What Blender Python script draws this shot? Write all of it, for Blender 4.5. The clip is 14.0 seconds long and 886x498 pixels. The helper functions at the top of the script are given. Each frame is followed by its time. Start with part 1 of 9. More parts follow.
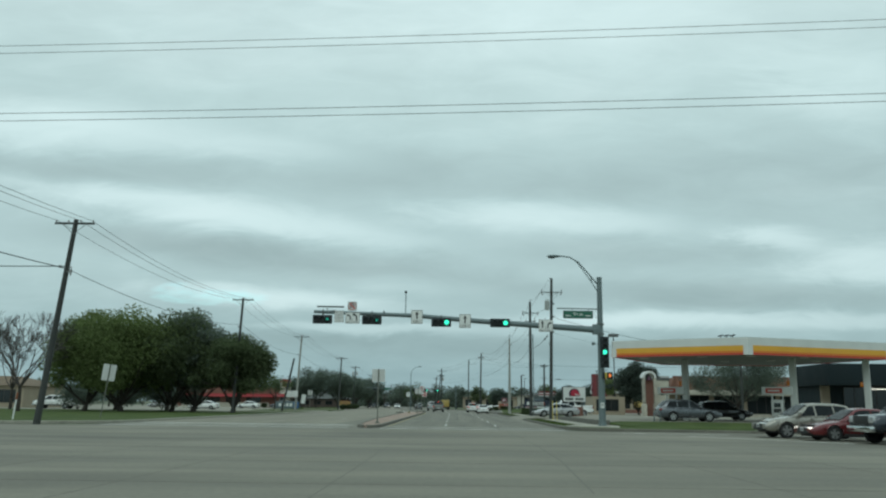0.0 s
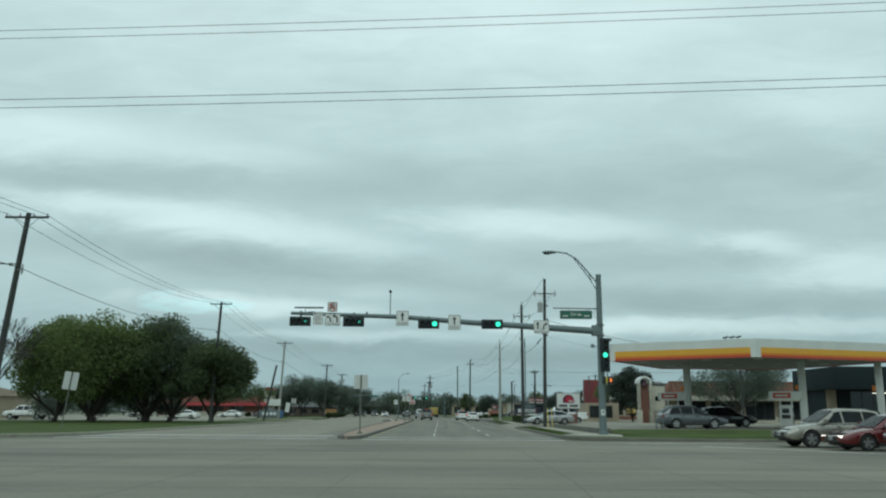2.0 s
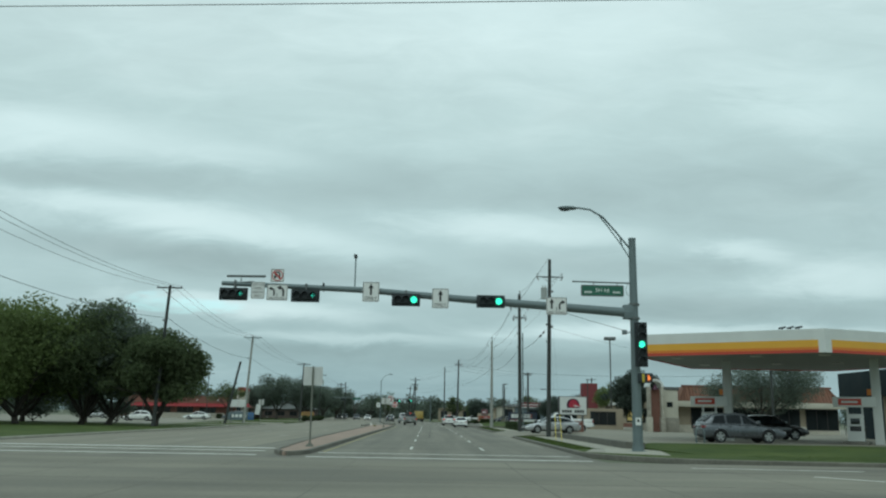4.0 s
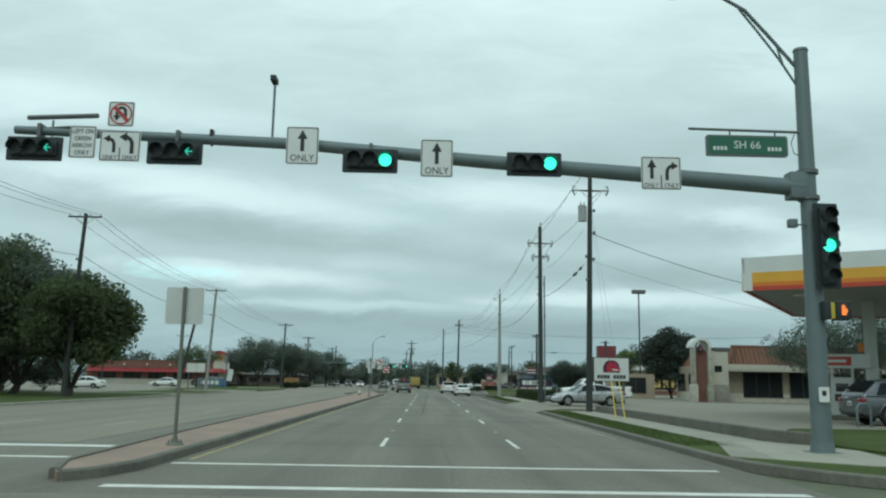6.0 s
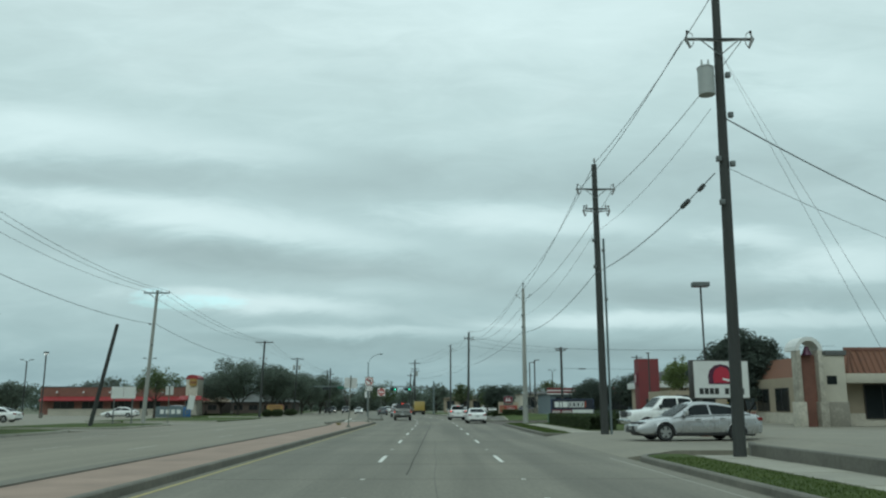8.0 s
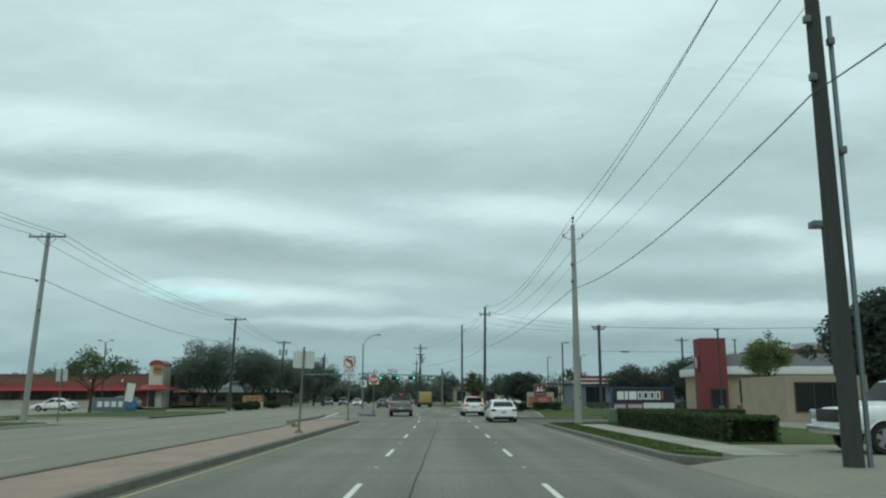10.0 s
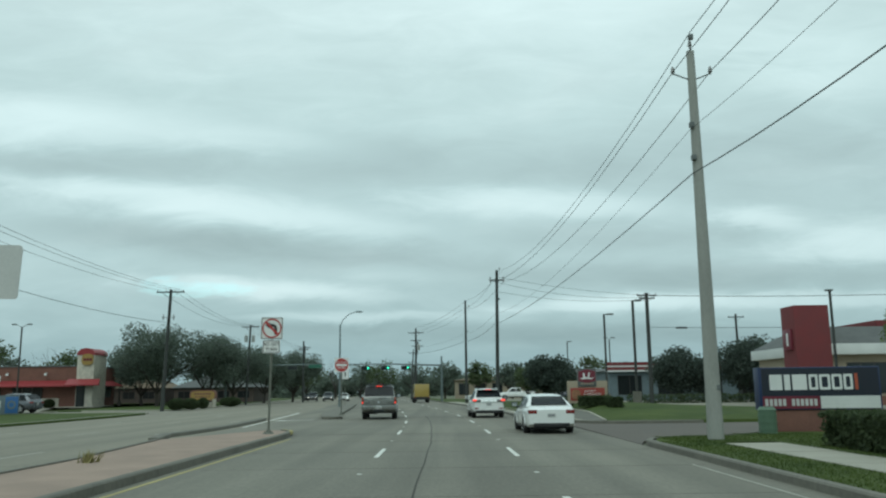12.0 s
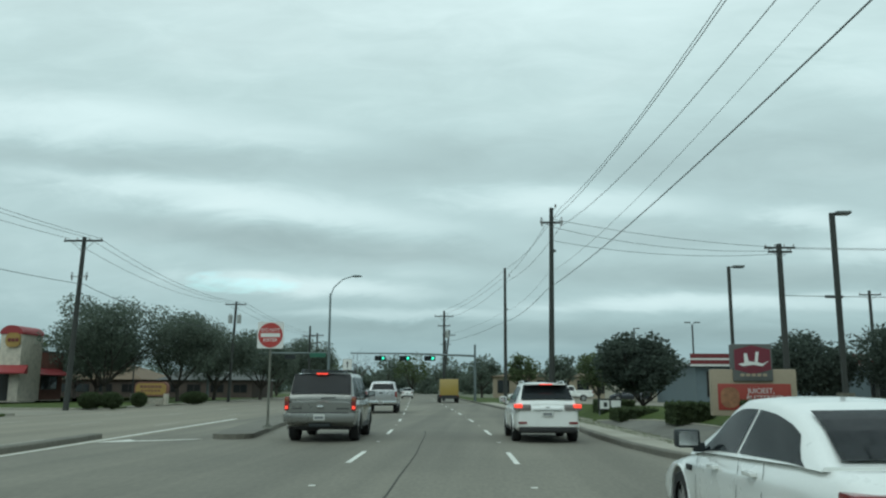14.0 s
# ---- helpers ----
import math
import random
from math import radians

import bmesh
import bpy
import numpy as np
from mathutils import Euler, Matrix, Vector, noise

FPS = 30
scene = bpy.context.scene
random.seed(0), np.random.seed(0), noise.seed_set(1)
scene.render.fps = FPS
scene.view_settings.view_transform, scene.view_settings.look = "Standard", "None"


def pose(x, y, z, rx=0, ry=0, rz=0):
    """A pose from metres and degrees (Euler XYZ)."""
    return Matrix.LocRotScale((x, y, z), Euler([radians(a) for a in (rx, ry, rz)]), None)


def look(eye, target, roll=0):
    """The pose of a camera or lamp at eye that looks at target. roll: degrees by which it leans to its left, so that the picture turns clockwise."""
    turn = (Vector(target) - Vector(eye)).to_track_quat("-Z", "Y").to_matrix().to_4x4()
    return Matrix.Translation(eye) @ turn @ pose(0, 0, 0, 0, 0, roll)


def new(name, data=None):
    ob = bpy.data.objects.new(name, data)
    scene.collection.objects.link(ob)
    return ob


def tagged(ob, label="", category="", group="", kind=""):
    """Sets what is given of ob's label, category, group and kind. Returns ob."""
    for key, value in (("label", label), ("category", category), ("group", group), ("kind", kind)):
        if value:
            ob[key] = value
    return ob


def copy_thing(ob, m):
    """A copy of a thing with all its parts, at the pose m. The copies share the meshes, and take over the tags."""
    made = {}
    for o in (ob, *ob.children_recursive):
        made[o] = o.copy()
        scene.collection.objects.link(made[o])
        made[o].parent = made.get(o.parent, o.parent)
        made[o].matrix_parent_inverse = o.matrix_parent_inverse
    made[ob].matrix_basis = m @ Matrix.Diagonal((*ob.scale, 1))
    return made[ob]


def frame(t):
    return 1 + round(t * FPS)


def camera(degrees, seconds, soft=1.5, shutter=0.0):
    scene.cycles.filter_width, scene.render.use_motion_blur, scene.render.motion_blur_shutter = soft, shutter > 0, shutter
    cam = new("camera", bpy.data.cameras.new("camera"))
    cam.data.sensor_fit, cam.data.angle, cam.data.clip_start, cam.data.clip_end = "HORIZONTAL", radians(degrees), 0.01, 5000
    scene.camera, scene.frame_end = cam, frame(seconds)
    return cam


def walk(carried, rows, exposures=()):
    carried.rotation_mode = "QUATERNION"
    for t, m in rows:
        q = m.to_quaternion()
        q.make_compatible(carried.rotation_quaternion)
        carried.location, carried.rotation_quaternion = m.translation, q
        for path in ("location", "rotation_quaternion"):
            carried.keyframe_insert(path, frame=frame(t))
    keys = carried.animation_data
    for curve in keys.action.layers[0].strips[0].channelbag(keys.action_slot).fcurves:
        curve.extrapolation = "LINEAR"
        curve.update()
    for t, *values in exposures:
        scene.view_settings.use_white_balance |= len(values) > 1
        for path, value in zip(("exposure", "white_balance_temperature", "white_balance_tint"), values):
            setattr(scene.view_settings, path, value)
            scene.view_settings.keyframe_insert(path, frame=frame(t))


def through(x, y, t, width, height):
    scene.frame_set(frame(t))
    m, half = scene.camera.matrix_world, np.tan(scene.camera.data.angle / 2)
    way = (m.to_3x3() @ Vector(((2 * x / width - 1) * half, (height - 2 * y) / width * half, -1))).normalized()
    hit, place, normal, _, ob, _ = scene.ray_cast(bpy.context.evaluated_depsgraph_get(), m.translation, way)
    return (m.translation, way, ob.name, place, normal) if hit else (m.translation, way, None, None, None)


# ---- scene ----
cam = camera(57.0, 14.0, 2.2)

PATH = [
    (0, (0.500, 0.300, 1.382), (0.366, 10.122, 3.253), 0.72),
    (0.5, (0.533, 0.290, 1.425), (0.404, 10.110, 3.312), 0.44),
    (1, (0.460, 1.100, 1.423), (0.354, 10.913, 3.347), 0.44),
    (1.5, (0.542, 2.180, 1.386), (0.460, 11.991, 3.322), 0.67),
    (2, (0.499, 4.300, 1.431), (0.511, 14.106, 3.389), 0.31),
    (2.5, (0.603, 7.230, 1.420), (0.658, 17.037, 3.376), 0.51),
    (3, (0.666, 10.250, 1.434), (0.742, 20.054, 3.399), 0.63),
    (3.5, (0.744, 13.500, 1.482), (0.852, 23.300, 3.468), 0.81),
    (4, (0.824, 17.100, 1.543), (0.966, 26.896, 3.546), 1.01),
    (4.5, (0.895, 21.028, 1.598), (1.063, 30.824, 3.601), 1.17),
    (5, (0.945, 25.616, 1.627), (1.122, 35.418, 3.598), 1.22),
    (5.5, (1.015, 30.439, 1.654), (1.187, 40.274, 3.454), 1.15),
    (6, (1.144, 35.408, 1.583), (1.313, 45.276, 3.193), 0.99),
    (6.5, (1.251, 40.678, 1.450), (1.402, 50.549, 3.038), 0.65),
    (7, (1.349, 46.401, 1.431), (1.469, 56.250, 3.156), 0.73),
    (7.5, (1.609, 51.781, 1.496), (1.705, 61.599, 3.393), 0.65),
    (8, (1.577, 57.146, 1.488), (1.679, 66.963, 3.389), -0.07),
    (8.5, (1.659, 62.960, 1.354), (1.706, 72.780, 3.241), -0.24),
    (9, (1.667, 68.651, 1.519), (1.664, 78.481, 3.357), 0.06),
    (9.5, (1.646, 74.325, 1.549), (1.637, 84.158, 3.368), 0.07),
    (10, (1.595, 80.002, 1.549), (1.593, 89.840, 3.345), -0.02),
    (10.5, (1.541, 85.741, 1.534), (1.552, 95.583, 3.306), -0.17),
    (11, (1.514, 91.598, 1.517), (1.536, 101.443, 3.269), -0.33),
    (11.5, (1.542, 97.630, 1.512), (1.567, 107.477, 3.252), -0.44),
    (12, (1.673, 103.769, 1.531), (1.684, 113.620, 3.250), -0.66),
    (12.5, (1.613, 110.132, 1.508), (1.588, 119.983, 3.231), -0.84),
    (13, (1.763, 115.997, 1.515), (1.625, 125.848, 3.230), -0.71),
    (13.5, (1.839, 121.963, 1.461), (1.569, 131.811, 3.176), -0.21),
    (14, (2.510, 128.236, 1.450), (2.008, 138.078, 3.145), 0.25),
]
EXPOSURES = ((0, 0.0), (5, 0.0), (6, 0.12), (6.5, 0.22), (7, 0.15), (7.5, 0.06), (9, 0.03), (11.5, 0.08), (12.5, 0.1), (14, 0.08))
walk(cam, [(t, look(eye, target, roll)) for t, eye, target, roll in PATH], EXPOSURES)

# ---------------------------------------------------------------- daylight
world = bpy.data.worlds.new("overcast_sky")
scene.world = world
world.use_nodes = True
wt = world.node_tree
wt.nodes.clear()


def wnode(kind, **values):
    n = wt.nodes.new(kind)
    for key, value in values.items():
        n.inputs[key].default_value = value
    return n


def wmath(op, a, b=None, c=None, clamp=False):
    n = wt.nodes.new("ShaderNodeMath")
    n.operation = op
    n.use_clamp = clamp
    for i, v in enumerate((a, b, c)):
        if v is None:
            continue
        if isinstance(v, (int, float)):
            n.inputs[i].default_value = v
        else:
            wt.links.new(v, n.inputs[i])
    return n.outputs[0]


def wmix(fac, a, b):
    n = wt.nodes.new("ShaderNodeMix")
    n.data_type = "RGBA"
    for key, v in ((0, fac), (6, a), (7, b)):
        if isinstance(v, (int, float, tuple)):
            n.inputs[key].default_value = v
        else:
            wt.links.new(v, n.inputs[key])
    return n.outputs[2]


SUN_ELEVATION, SUN_TURN = radians(48), radians(200)
sky = wt.nodes.new("ShaderNodeTexSky")
sky.sky_type = "NISHITA"
sky.sun_disc = False
sky.sun_elevation, sky.sun_rotation = SUN_ELEVATION, SUN_TURN
coord = wt.nodes.new("ShaderNodeTexCoord")
axes = wt.nodes.new("ShaderNodeSeparateXYZ")
wt.links.new(coord.outputs["Generated"], axes.inputs[0])
dx, dy, dz = axes.outputs
up = wmath("MAXIMUM", dz, 0.0)
# a cloud deck seen in perspective: plan coordinates of the deck along each ray
lift = wmath("ADD", up, 0.20)
deck = wt.nodes.new("ShaderNodeCombineXYZ")
wt.links.new(wmath("DIVIDE", dx, lift), deck.inputs[0])
wt.links.new(wmath("DIVIDE", dy, lift), deck.inputs[1])


def cloud(scale, detail, rough, shift, stretch=(1.0, 1.0, 1.0), warp=0.0):
    m = wt.nodes.new("ShaderNodeMapping")
    m.inputs["Location"].default_value = shift
    m.inputs["Scale"].default_value = stretch
    wt.links.new(deck.outputs[0], m.inputs["Vector"])
    n = wnode("ShaderNodeTexNoise", Scale=scale, Detail=detail, Roughness=rough, Distortion=warp)
    wt.links.new(m.outputs[0], n.inputs["Vector"])
    return n.outputs["Fac"]


broad = cloud(1.1, 3.0, 0.5, (3.1, 1.7, 0.0), (0.8, 1.0, 1.0), 0.3)
puffs = cloud(2.3, 4.0, 0.5, (7.3, 4.4, 0.0), (0.85, 1.0, 1.0), 0.25)
tufts = cloud(6.0, 5.0, 0.55, (1.3, 9.2, 0.0), (0.8, 1.0, 1.0), 0.2)
mixed = wmath("ADD", wmath("MULTIPLY", broad, 0.40), wmath("ADD", wmath("MULTIPLY", puffs, 0.42), wmath("MULTIPLY", tufts, 0.18)))
# tone of the deck from the horizon up, a little broken by the cloud noise
level = wmath("ADD", up, wmath("MULTIPLY", wmath("SUBTRACT", mixed, 0.5), 0.07))
ramp = wt.nodes.new("ShaderNodeValToRGB")
ramp.color_ramp.interpolation = "LINEAR"
LAYERS = ((0.0, (0.275, 0.410, 0.442)), (0.034, (0.305, 0.450, 0.472)), (0.075, (0.355, 0.508, 0.522)), (0.143, (0.430, 0.592, 0.603)),
          (0.211, (0.456, 0.623, 0.635)), (0.278, (0.466, 0.635, 0.646)), (0.343, (0.514, 0.691, 0.697)), (0.434, (0.567, 0.739, 0.746)),
          (0.60, (0.590, 0.762, 0.777)), (1.0, (0.620, 0.820, 0.848)))
while len(ramp.color_ramp.elements) < len(LAYERS):
    ramp.color_ramp.elements.new(0.5)
for el, (at, col) in zip(ramp.color_ramp.elements, LAYERS):
    el.position, el.color = at, (*col, 1)
wt.links.new(level, ramp.inputs[0])
# long banks of cloud ahead, in stops: across and up along the road's line of sight, edges drawn out by noise
ahead = wmath("MAXIMUM", dy, 0.05)
wisp = wt.nodes.new("ShaderNodeCombineXYZ")
wt.links.new(wmath("MULTIPLY", wmath("DIVIDE", dx, ahead), 4.0), wisp.inputs[0])
wt.links.new(wmath("MULTIPLY", wmath("DIVIDE", dz, ahead), 14.0), wisp.inputs[1])
drift = wnode("ShaderNodeTexNoise", Scale=2.0, Detail=6.0, Roughness=0.62, Distortion=0.5)
wt.links.new(wisp.outputs[0], drift.inputs["Vector"])
curl = wt.nodes.new("ShaderNodeSeparateColor")
wt.links.new(drift.outputs["Color"], curl.inputs[0])
across = wmath("MULTIPLY_ADD", wmath("SUBTRACT", curl.outputs[0], 0.5), 0.15, wmath("DIVIDE", dx, ahead))
height = wmath("MULTIPLY_ADD", wmath("SUBTRACT", curl.outputs[1], 0.5), 0.028, wmath("DIVIDE", dz, ahead))
stops = wmath("MULTIPLY", wmath("SUBTRACT", drift.outputs["Fac"], 0.5), 0.35)


def bank(u, w, long, deep, amount, tilt=0.0):
    """One bank, brighter or darker than the deck by an amount in stops at its middle."""
    global stops
    du = wmath("SUBTRACT", across, u)
    dw = wmath("SUBTRACT", wmath("MULTIPLY_ADD", du, -tilt, height), w)
    q = wmath("ADD", wmath("POWER", wmath("ABSOLUTE", wmath("DIVIDE", du, long)), 2.0), wmath("POWER", wmath("ABSOLUTE", wmath("DIVIDE", dw, deep)), 2.0))
    stops = wmath("MULTIPLY_ADD", wmath("POWER", 2.718, wmath("MULTIPLY", wmath("POWER", q, 1.4), -0.8)), amount, stops)


bank(-0.017, 0.282, 0.215, 0.034, -0.19, -0.03)
bank(-0.059, 0.145, 0.084, 0.010, 0.11, -0.05)
bank(-0.100, 0.090, 0.152, 0.007, 0.25, -0.02)
bank(-0.186, 0.175, 0.232, 0.020, -0.29, -0.08)
bank(-0.196, 0.082, 0.104, 0.010, -0.13, -0.03)
bank(-0.219, 0.129, 0.132, 0.011, 0.47, -0.06)
bank(-0.226, 0.314, 0.108, 0.018, 0.18, -0.12)
bank(-0.323, 0.237, 0.235, 0.018, 0.40, -0.14)
bank(-0.377, 0.195, 0.141, 0.016, -0.16, -0.10)
bank(-0.476, 0.290, 0.215, 0.019, -0.22, -0.05)
bank(-0.517, 0.346, 0.188, 0.029, 0.38, -0.06)
bank(0.011, 0.072, 0.290, 0.014, -0.16, -0.00)
bank(0.109, 0.506, 0.246, 0.065, 0.16, -0.00)
bank(0.125, 0.232, 0.135, 0.018, 0.34, -0.04)
bank(0.157, 0.103, 0.111, 0.008, 0.18, 0.05)
bank(0.209, 0.188, 0.162, 0.016, -0.18, -0.02)
bank(0.273, 0.065, 0.227, 0.014, -0.20, 0.00)
bank(0.301, 0.342, 0.145, 0.019, 0.06, -0.10)
bank(0.318, 0.138, 0.265, 0.016, -0.22, -0.00)
bank(0.358, 0.106, 0.229, 0.010, 0.34, -0.00)
bank(0.377, 0.290, 0.201, 0.053, -0.18, -0.00)
bank(0.400, 0.208, 0.050, 0.014, 0.31, -0.05)
bank(0.510, 0.411, 0.110, 0.047, 0.16, -0.00)
bank(0.525, 0.177, 0.084, 0.024, 0.36, -0.00)
shade = wmath("POWER", 2.0, wmath("ADD", stops, wmath("MULTIPLY", wmath("SUBTRACT", mixed, 0.5), 0.35)))
lit = wt.nodes.new("ShaderNodeVectorMath")
lit.operation = "SCALE"
wt.links.new(ramp.outputs[0], lit.inputs[0])
wt.links.new(shade, lit.inputs["Scale"])
# thin places of the deck are paler and a little warmer
thin = wmath("MULTIPLY", wmath("SUBTRACT", puffs, 0.52, clamp=True), wmath("MULTIPLY", up, 2.5), clamp=True)
pale = wmath("MULTIPLY", stops, 0.9, clamp=True)
clouds = wmix(pale, wmix(thin, lit.outputs[0], (0.70, 0.84, 0.85, 1.0)), (0.70, 0.83, 0.835, 1.0))
# a thin gap low on the left lets the clear sky through
side = wmath("DIVIDE", dx, wmath("MAXIMUM", dy, 0.05))
g1 = wmath("POWER", wmath("DIVIDE", wmath("ADD", side, 0.30), 0.075), 2.0)
g2 = wmath("POWER", wmath("DIVIDE", wmath("SUBTRACT", up, 0.124), 0.012), 2.0)
gap = wmath("SUBTRACT", 1.15, wmath("ADD", wmath("ADD", g1, g2), wmath("MULTIPLY", wmath("SUBTRACT", tufts, 0.5), 5.0)), clamp=True)
gap = wmath("MULTIPLY", gap, wmath("GREATER_THAN", dy, 0.0))
clear = wt.nodes.new("ShaderNodeVectorMath")
clear.operation = "MULTIPLY"
clear.inputs[1].default_value = (0.15, 0.205, 0.175)
wt.links.new(sky.outputs[0], clear.inputs[0])
final = wmix(wmath("MULTIPLY", gap, 0.42), clouds, clear.outputs[0])
back = wnode("ShaderNodeBackground", Strength=1.0)
wt.links.new(final, back.inputs["Color"])
out = wt.nodes.new("ShaderNodeOutputWorld")
wt.links.new(back.outputs[0], out.inputs["Surface"])

sun = new("sun", bpy.data.lights.new("sun", "SUN"))
sun.data.energy, sun.data.angle, sun.data.color = 0.6, radians(40), (0.88, 1.0, 0.97)
sun.matrix_world = pose(0, 0, 60, 90 - math.degrees(SUN_ELEVATION), 0, 180 - math.degrees(SUN_TURN))


# ---------------------------------------------------------------- materials
def material(name, color, rough=0.6, metal=0.0, var=0.18, scale=0.6, fine=14.0, bump=0.15, stretch=(1, 1, 1),
             tint=None, each=0.0, coat=0.0, spec=0.5, emit=None, power=0.0):
    """A surface with variation at two scales, a fine bump and, for repeats, a change from object to object."""
    m = bpy.data.materials.new(name)
    m.use_nodes = True
    nt = m.node_tree
    b = nt.nodes["Principled BSDF"]
    b.inputs["Metallic"].default_value = metal
    b.inputs["Specular IOR Level"].default_value = spec
    b.inputs["Coat Weight"].default_value = coat
    b.inputs["Coat Roughness"].default_value = 0.06
    tc = nt.nodes.new("ShaderNodeTexCoord")
    mp = nt.nodes.new("ShaderNodeMapping")
    mp.inputs["Scale"].default_value = stretch
    nt.links.new(tc.outputs["Object"], mp.inputs["Vector"])
    n1 = nt.nodes.new("ShaderNodeTexNoise")
    n1.inputs["Scale"].default_value, n1.inputs["Detail"].default_value = scale, 5.0
    n1.inputs["Roughness"].default_value = 0.6
    n2 = nt.nodes.new("ShaderNodeTexNoise")
    n2.inputs["Scale"].default_value, n2.inputs["Detail"].default_value = fine, 3.0
    for n in (n1, n2):
        nt.links.new(mp.outputs[0], n.inputs["Vector"])
    add = nt.nodes.new("ShaderNodeMath")
    add.operation = "MULTIPLY_ADD"
    add.inputs[1].default_value = 0.65
    half = nt.nodes.new("ShaderNodeMath")
    half.operation = "MULTIPLY"
    half.inputs[1].default_value = 0.35
    nt.links.new(n2.outputs["Fac"], half.inputs[0])
    nt.links.new(n1.outputs["Fac"], add.inputs[0])
    nt.links.new(half.outputs[0], add.inputs[2])
    value = add.outputs[0]
    if each:
        info = nt.nodes.new("ShaderNodeObjectInfo")
        e = nt.nodes.new("ShaderNodeMath")
        e.operation = "MULTIPLY_ADD"
        e.inputs[1].default_value = each
        nt.links.new(info.outputs["Random"], e.inputs[0])
        shift = nt.nodes.new("ShaderNodeMath")
        shift.operation = "SUBTRACT"
        shift.inputs[1].default_value = each / 2
        nt.links.new(value, shift.inputs[0])
        nt.links.new(shift.outputs[0], e.inputs[2])
        value = e.outputs[0]
    r = nt.nodes.new("ShaderNodeValToRGB")
    dark = [c * (1 - var) for c in color]
    light = [min(1.0, c * (1 + var)) for c in (tint or color)]
    r.color_ramp.elements[0].position, r.color_ramp.elements[0].color = 0.32, (*dark, 1)
    r.color_ramp.elements[1].position, r.color_ramp.elements[1].color = 0.68, (*light, 1)
    nt.links.new(value, r.inputs[0])
    nt.links.new(r.outputs[0], b.inputs["Base Color"])
    rr = nt.nodes.new("ShaderNodeMapRange")
    rr.inputs["From Min"].default_value, rr.inputs["From Max"].default_value = 0.3, 0.7
    rr.inputs["To Min"].default_value, rr.inputs["To Max"].default_value = max(0.02, rough - 0.08), min(1.0, rough + 0.08)
    nt.links.new(n1.outputs["Fac"], rr.inputs["Value"])
    nt.links.new(rr.outputs[0], b.inputs["Roughness"])
    if bump:
        bp = nt.nodes.new("ShaderNodeBump")
        bp.inputs["Strength"].default_value, bp.inputs["Distance"].default_value = bump, 0.02
        nt.links.new(n2.outputs["Fac"], bp.inputs["Height"])
        nt.links.new(bp.outputs[0], b.inputs["Normal"])
    if emit:
        b.inputs["Emission Color"].default_value = (*emit, 1)
        b.inputs["Emission Strength"].default_value = power
    return m


def paint(name, color, metal=0.0, rough=0.28):
    """Car paint under a clear coat with a thin film of road dust."""
    return material(name, color, rough, metal, 0.05, 1.3, 60.0, 0.0, coat=0.8)


def glass_dark(name, color=(0.012, 0.016, 0.017)):
    return material(name, color, 0.07, 0.0, 0.1, 1.0, 20.0, 0.0, spec=0.32)


M = {}
M["asphalt"] = material("worn_concrete_road", (0.172, 0.161, 0.127), 0.86, 0, 0.26, 0.16, 16.0, 0.10, (1.0, 0.22, 1.0))


def streaks(m, scale, stretch, low, high):
    """Rubber and oil streaks drawn out along the lanes, over what the material already shows."""
    nt = m.node_tree
    b = nt.nodes["Principled BSDF"]
    base = b.inputs["Base Color"].links[0].from_socket
    tc = nt.nodes.new("ShaderNodeTexCoord")
    mp = nt.nodes.new("ShaderNodeMapping")
    mp.inputs["Scale"].default_value = stretch
    nt.links.new(tc.outputs["Object"], mp.inputs["Vector"])
    n = nt.nodes.new("ShaderNodeTexNoise")
    n.inputs["Scale"].default_value, n.inputs["Detail"].default_value, n.inputs["Distortion"].default_value = scale, 4.0, 0.3
    nt.links.new(mp.outputs[0], n.inputs["Vector"])
    r = nt.nodes.new("ShaderNodeMapRange")
    r.inputs["From Min"].default_value, r.inputs["From Max"].default_value = 0.34, 0.62
    r.inputs["To Min"].default_value, r.inputs["To Max"].default_value = low, high
    nt.links.new(n.outputs["Fac"], r.inputs["Value"])
    v = nt.nodes.new("ShaderNodeVectorMath")
    v.operation = "SCALE"
    nt.links.new(base, v.inputs[0])
    nt.links.new(r.outputs[0], v.inputs["Scale"])
    nt.links.new(v.outputs[0], b.inputs["Base Color"])


streaks(M["asphalt"], 0.9, (1.0, 0.035, 1.0), 0.80, 1.08)
streaks(M["asphalt"], 0.22, (0.5, 0.8, 1.0), 0.90, 1.06)
M["crossing"] = material("blotched_crossing_concrete", (0.178, 0.164, 0.126), 0.86, 0, 0.34, 0.22, 16.0, 0.10, (0.45, 1.0, 1.0))
streaks(M["crossing"], 0.55, (0.10, 1.0, 1.0), 0.84, 1.08)
streaks(M["crossing"], 0.16, (0.6, 0.9, 1.0), 0.86, 1.10)
M["lot"] = material("parking_lot_concrete", (0.222, 0.205, 0.160), 0.85, 0, 0.2, 0.25, 7.0, 0.2)
M["drive"] = material("dark_driveway_asphalt", (0.108, 0.092, 0.076), 0.88, 0, 0.25, 0.4, 12.0, 0.3)
M["walk"] = material("sidewalk_concrete", (0.315, 0.298, 0.242), 0.88, 0, 0.15, 0.7, 11.0, 0.2, each=0.25)
M["kerb"] = material("kerb_concrete", (0.150, 0.142, 0.116), 0.9, 0, 0.3, 0.9, 9.0, 0.3)
M["kerb_pale"] = material("pale_kerb_concrete", (0.300, 0.286, 0.236), 0.9, 0, 0.25, 0.9, 9.0, 0.3)
M["kerb_dark"] = material("dark_weathered_concrete", (0.135, 0.13, 0.108), 0.9, 0, 0.3, 0.9, 9.0, 0.3)
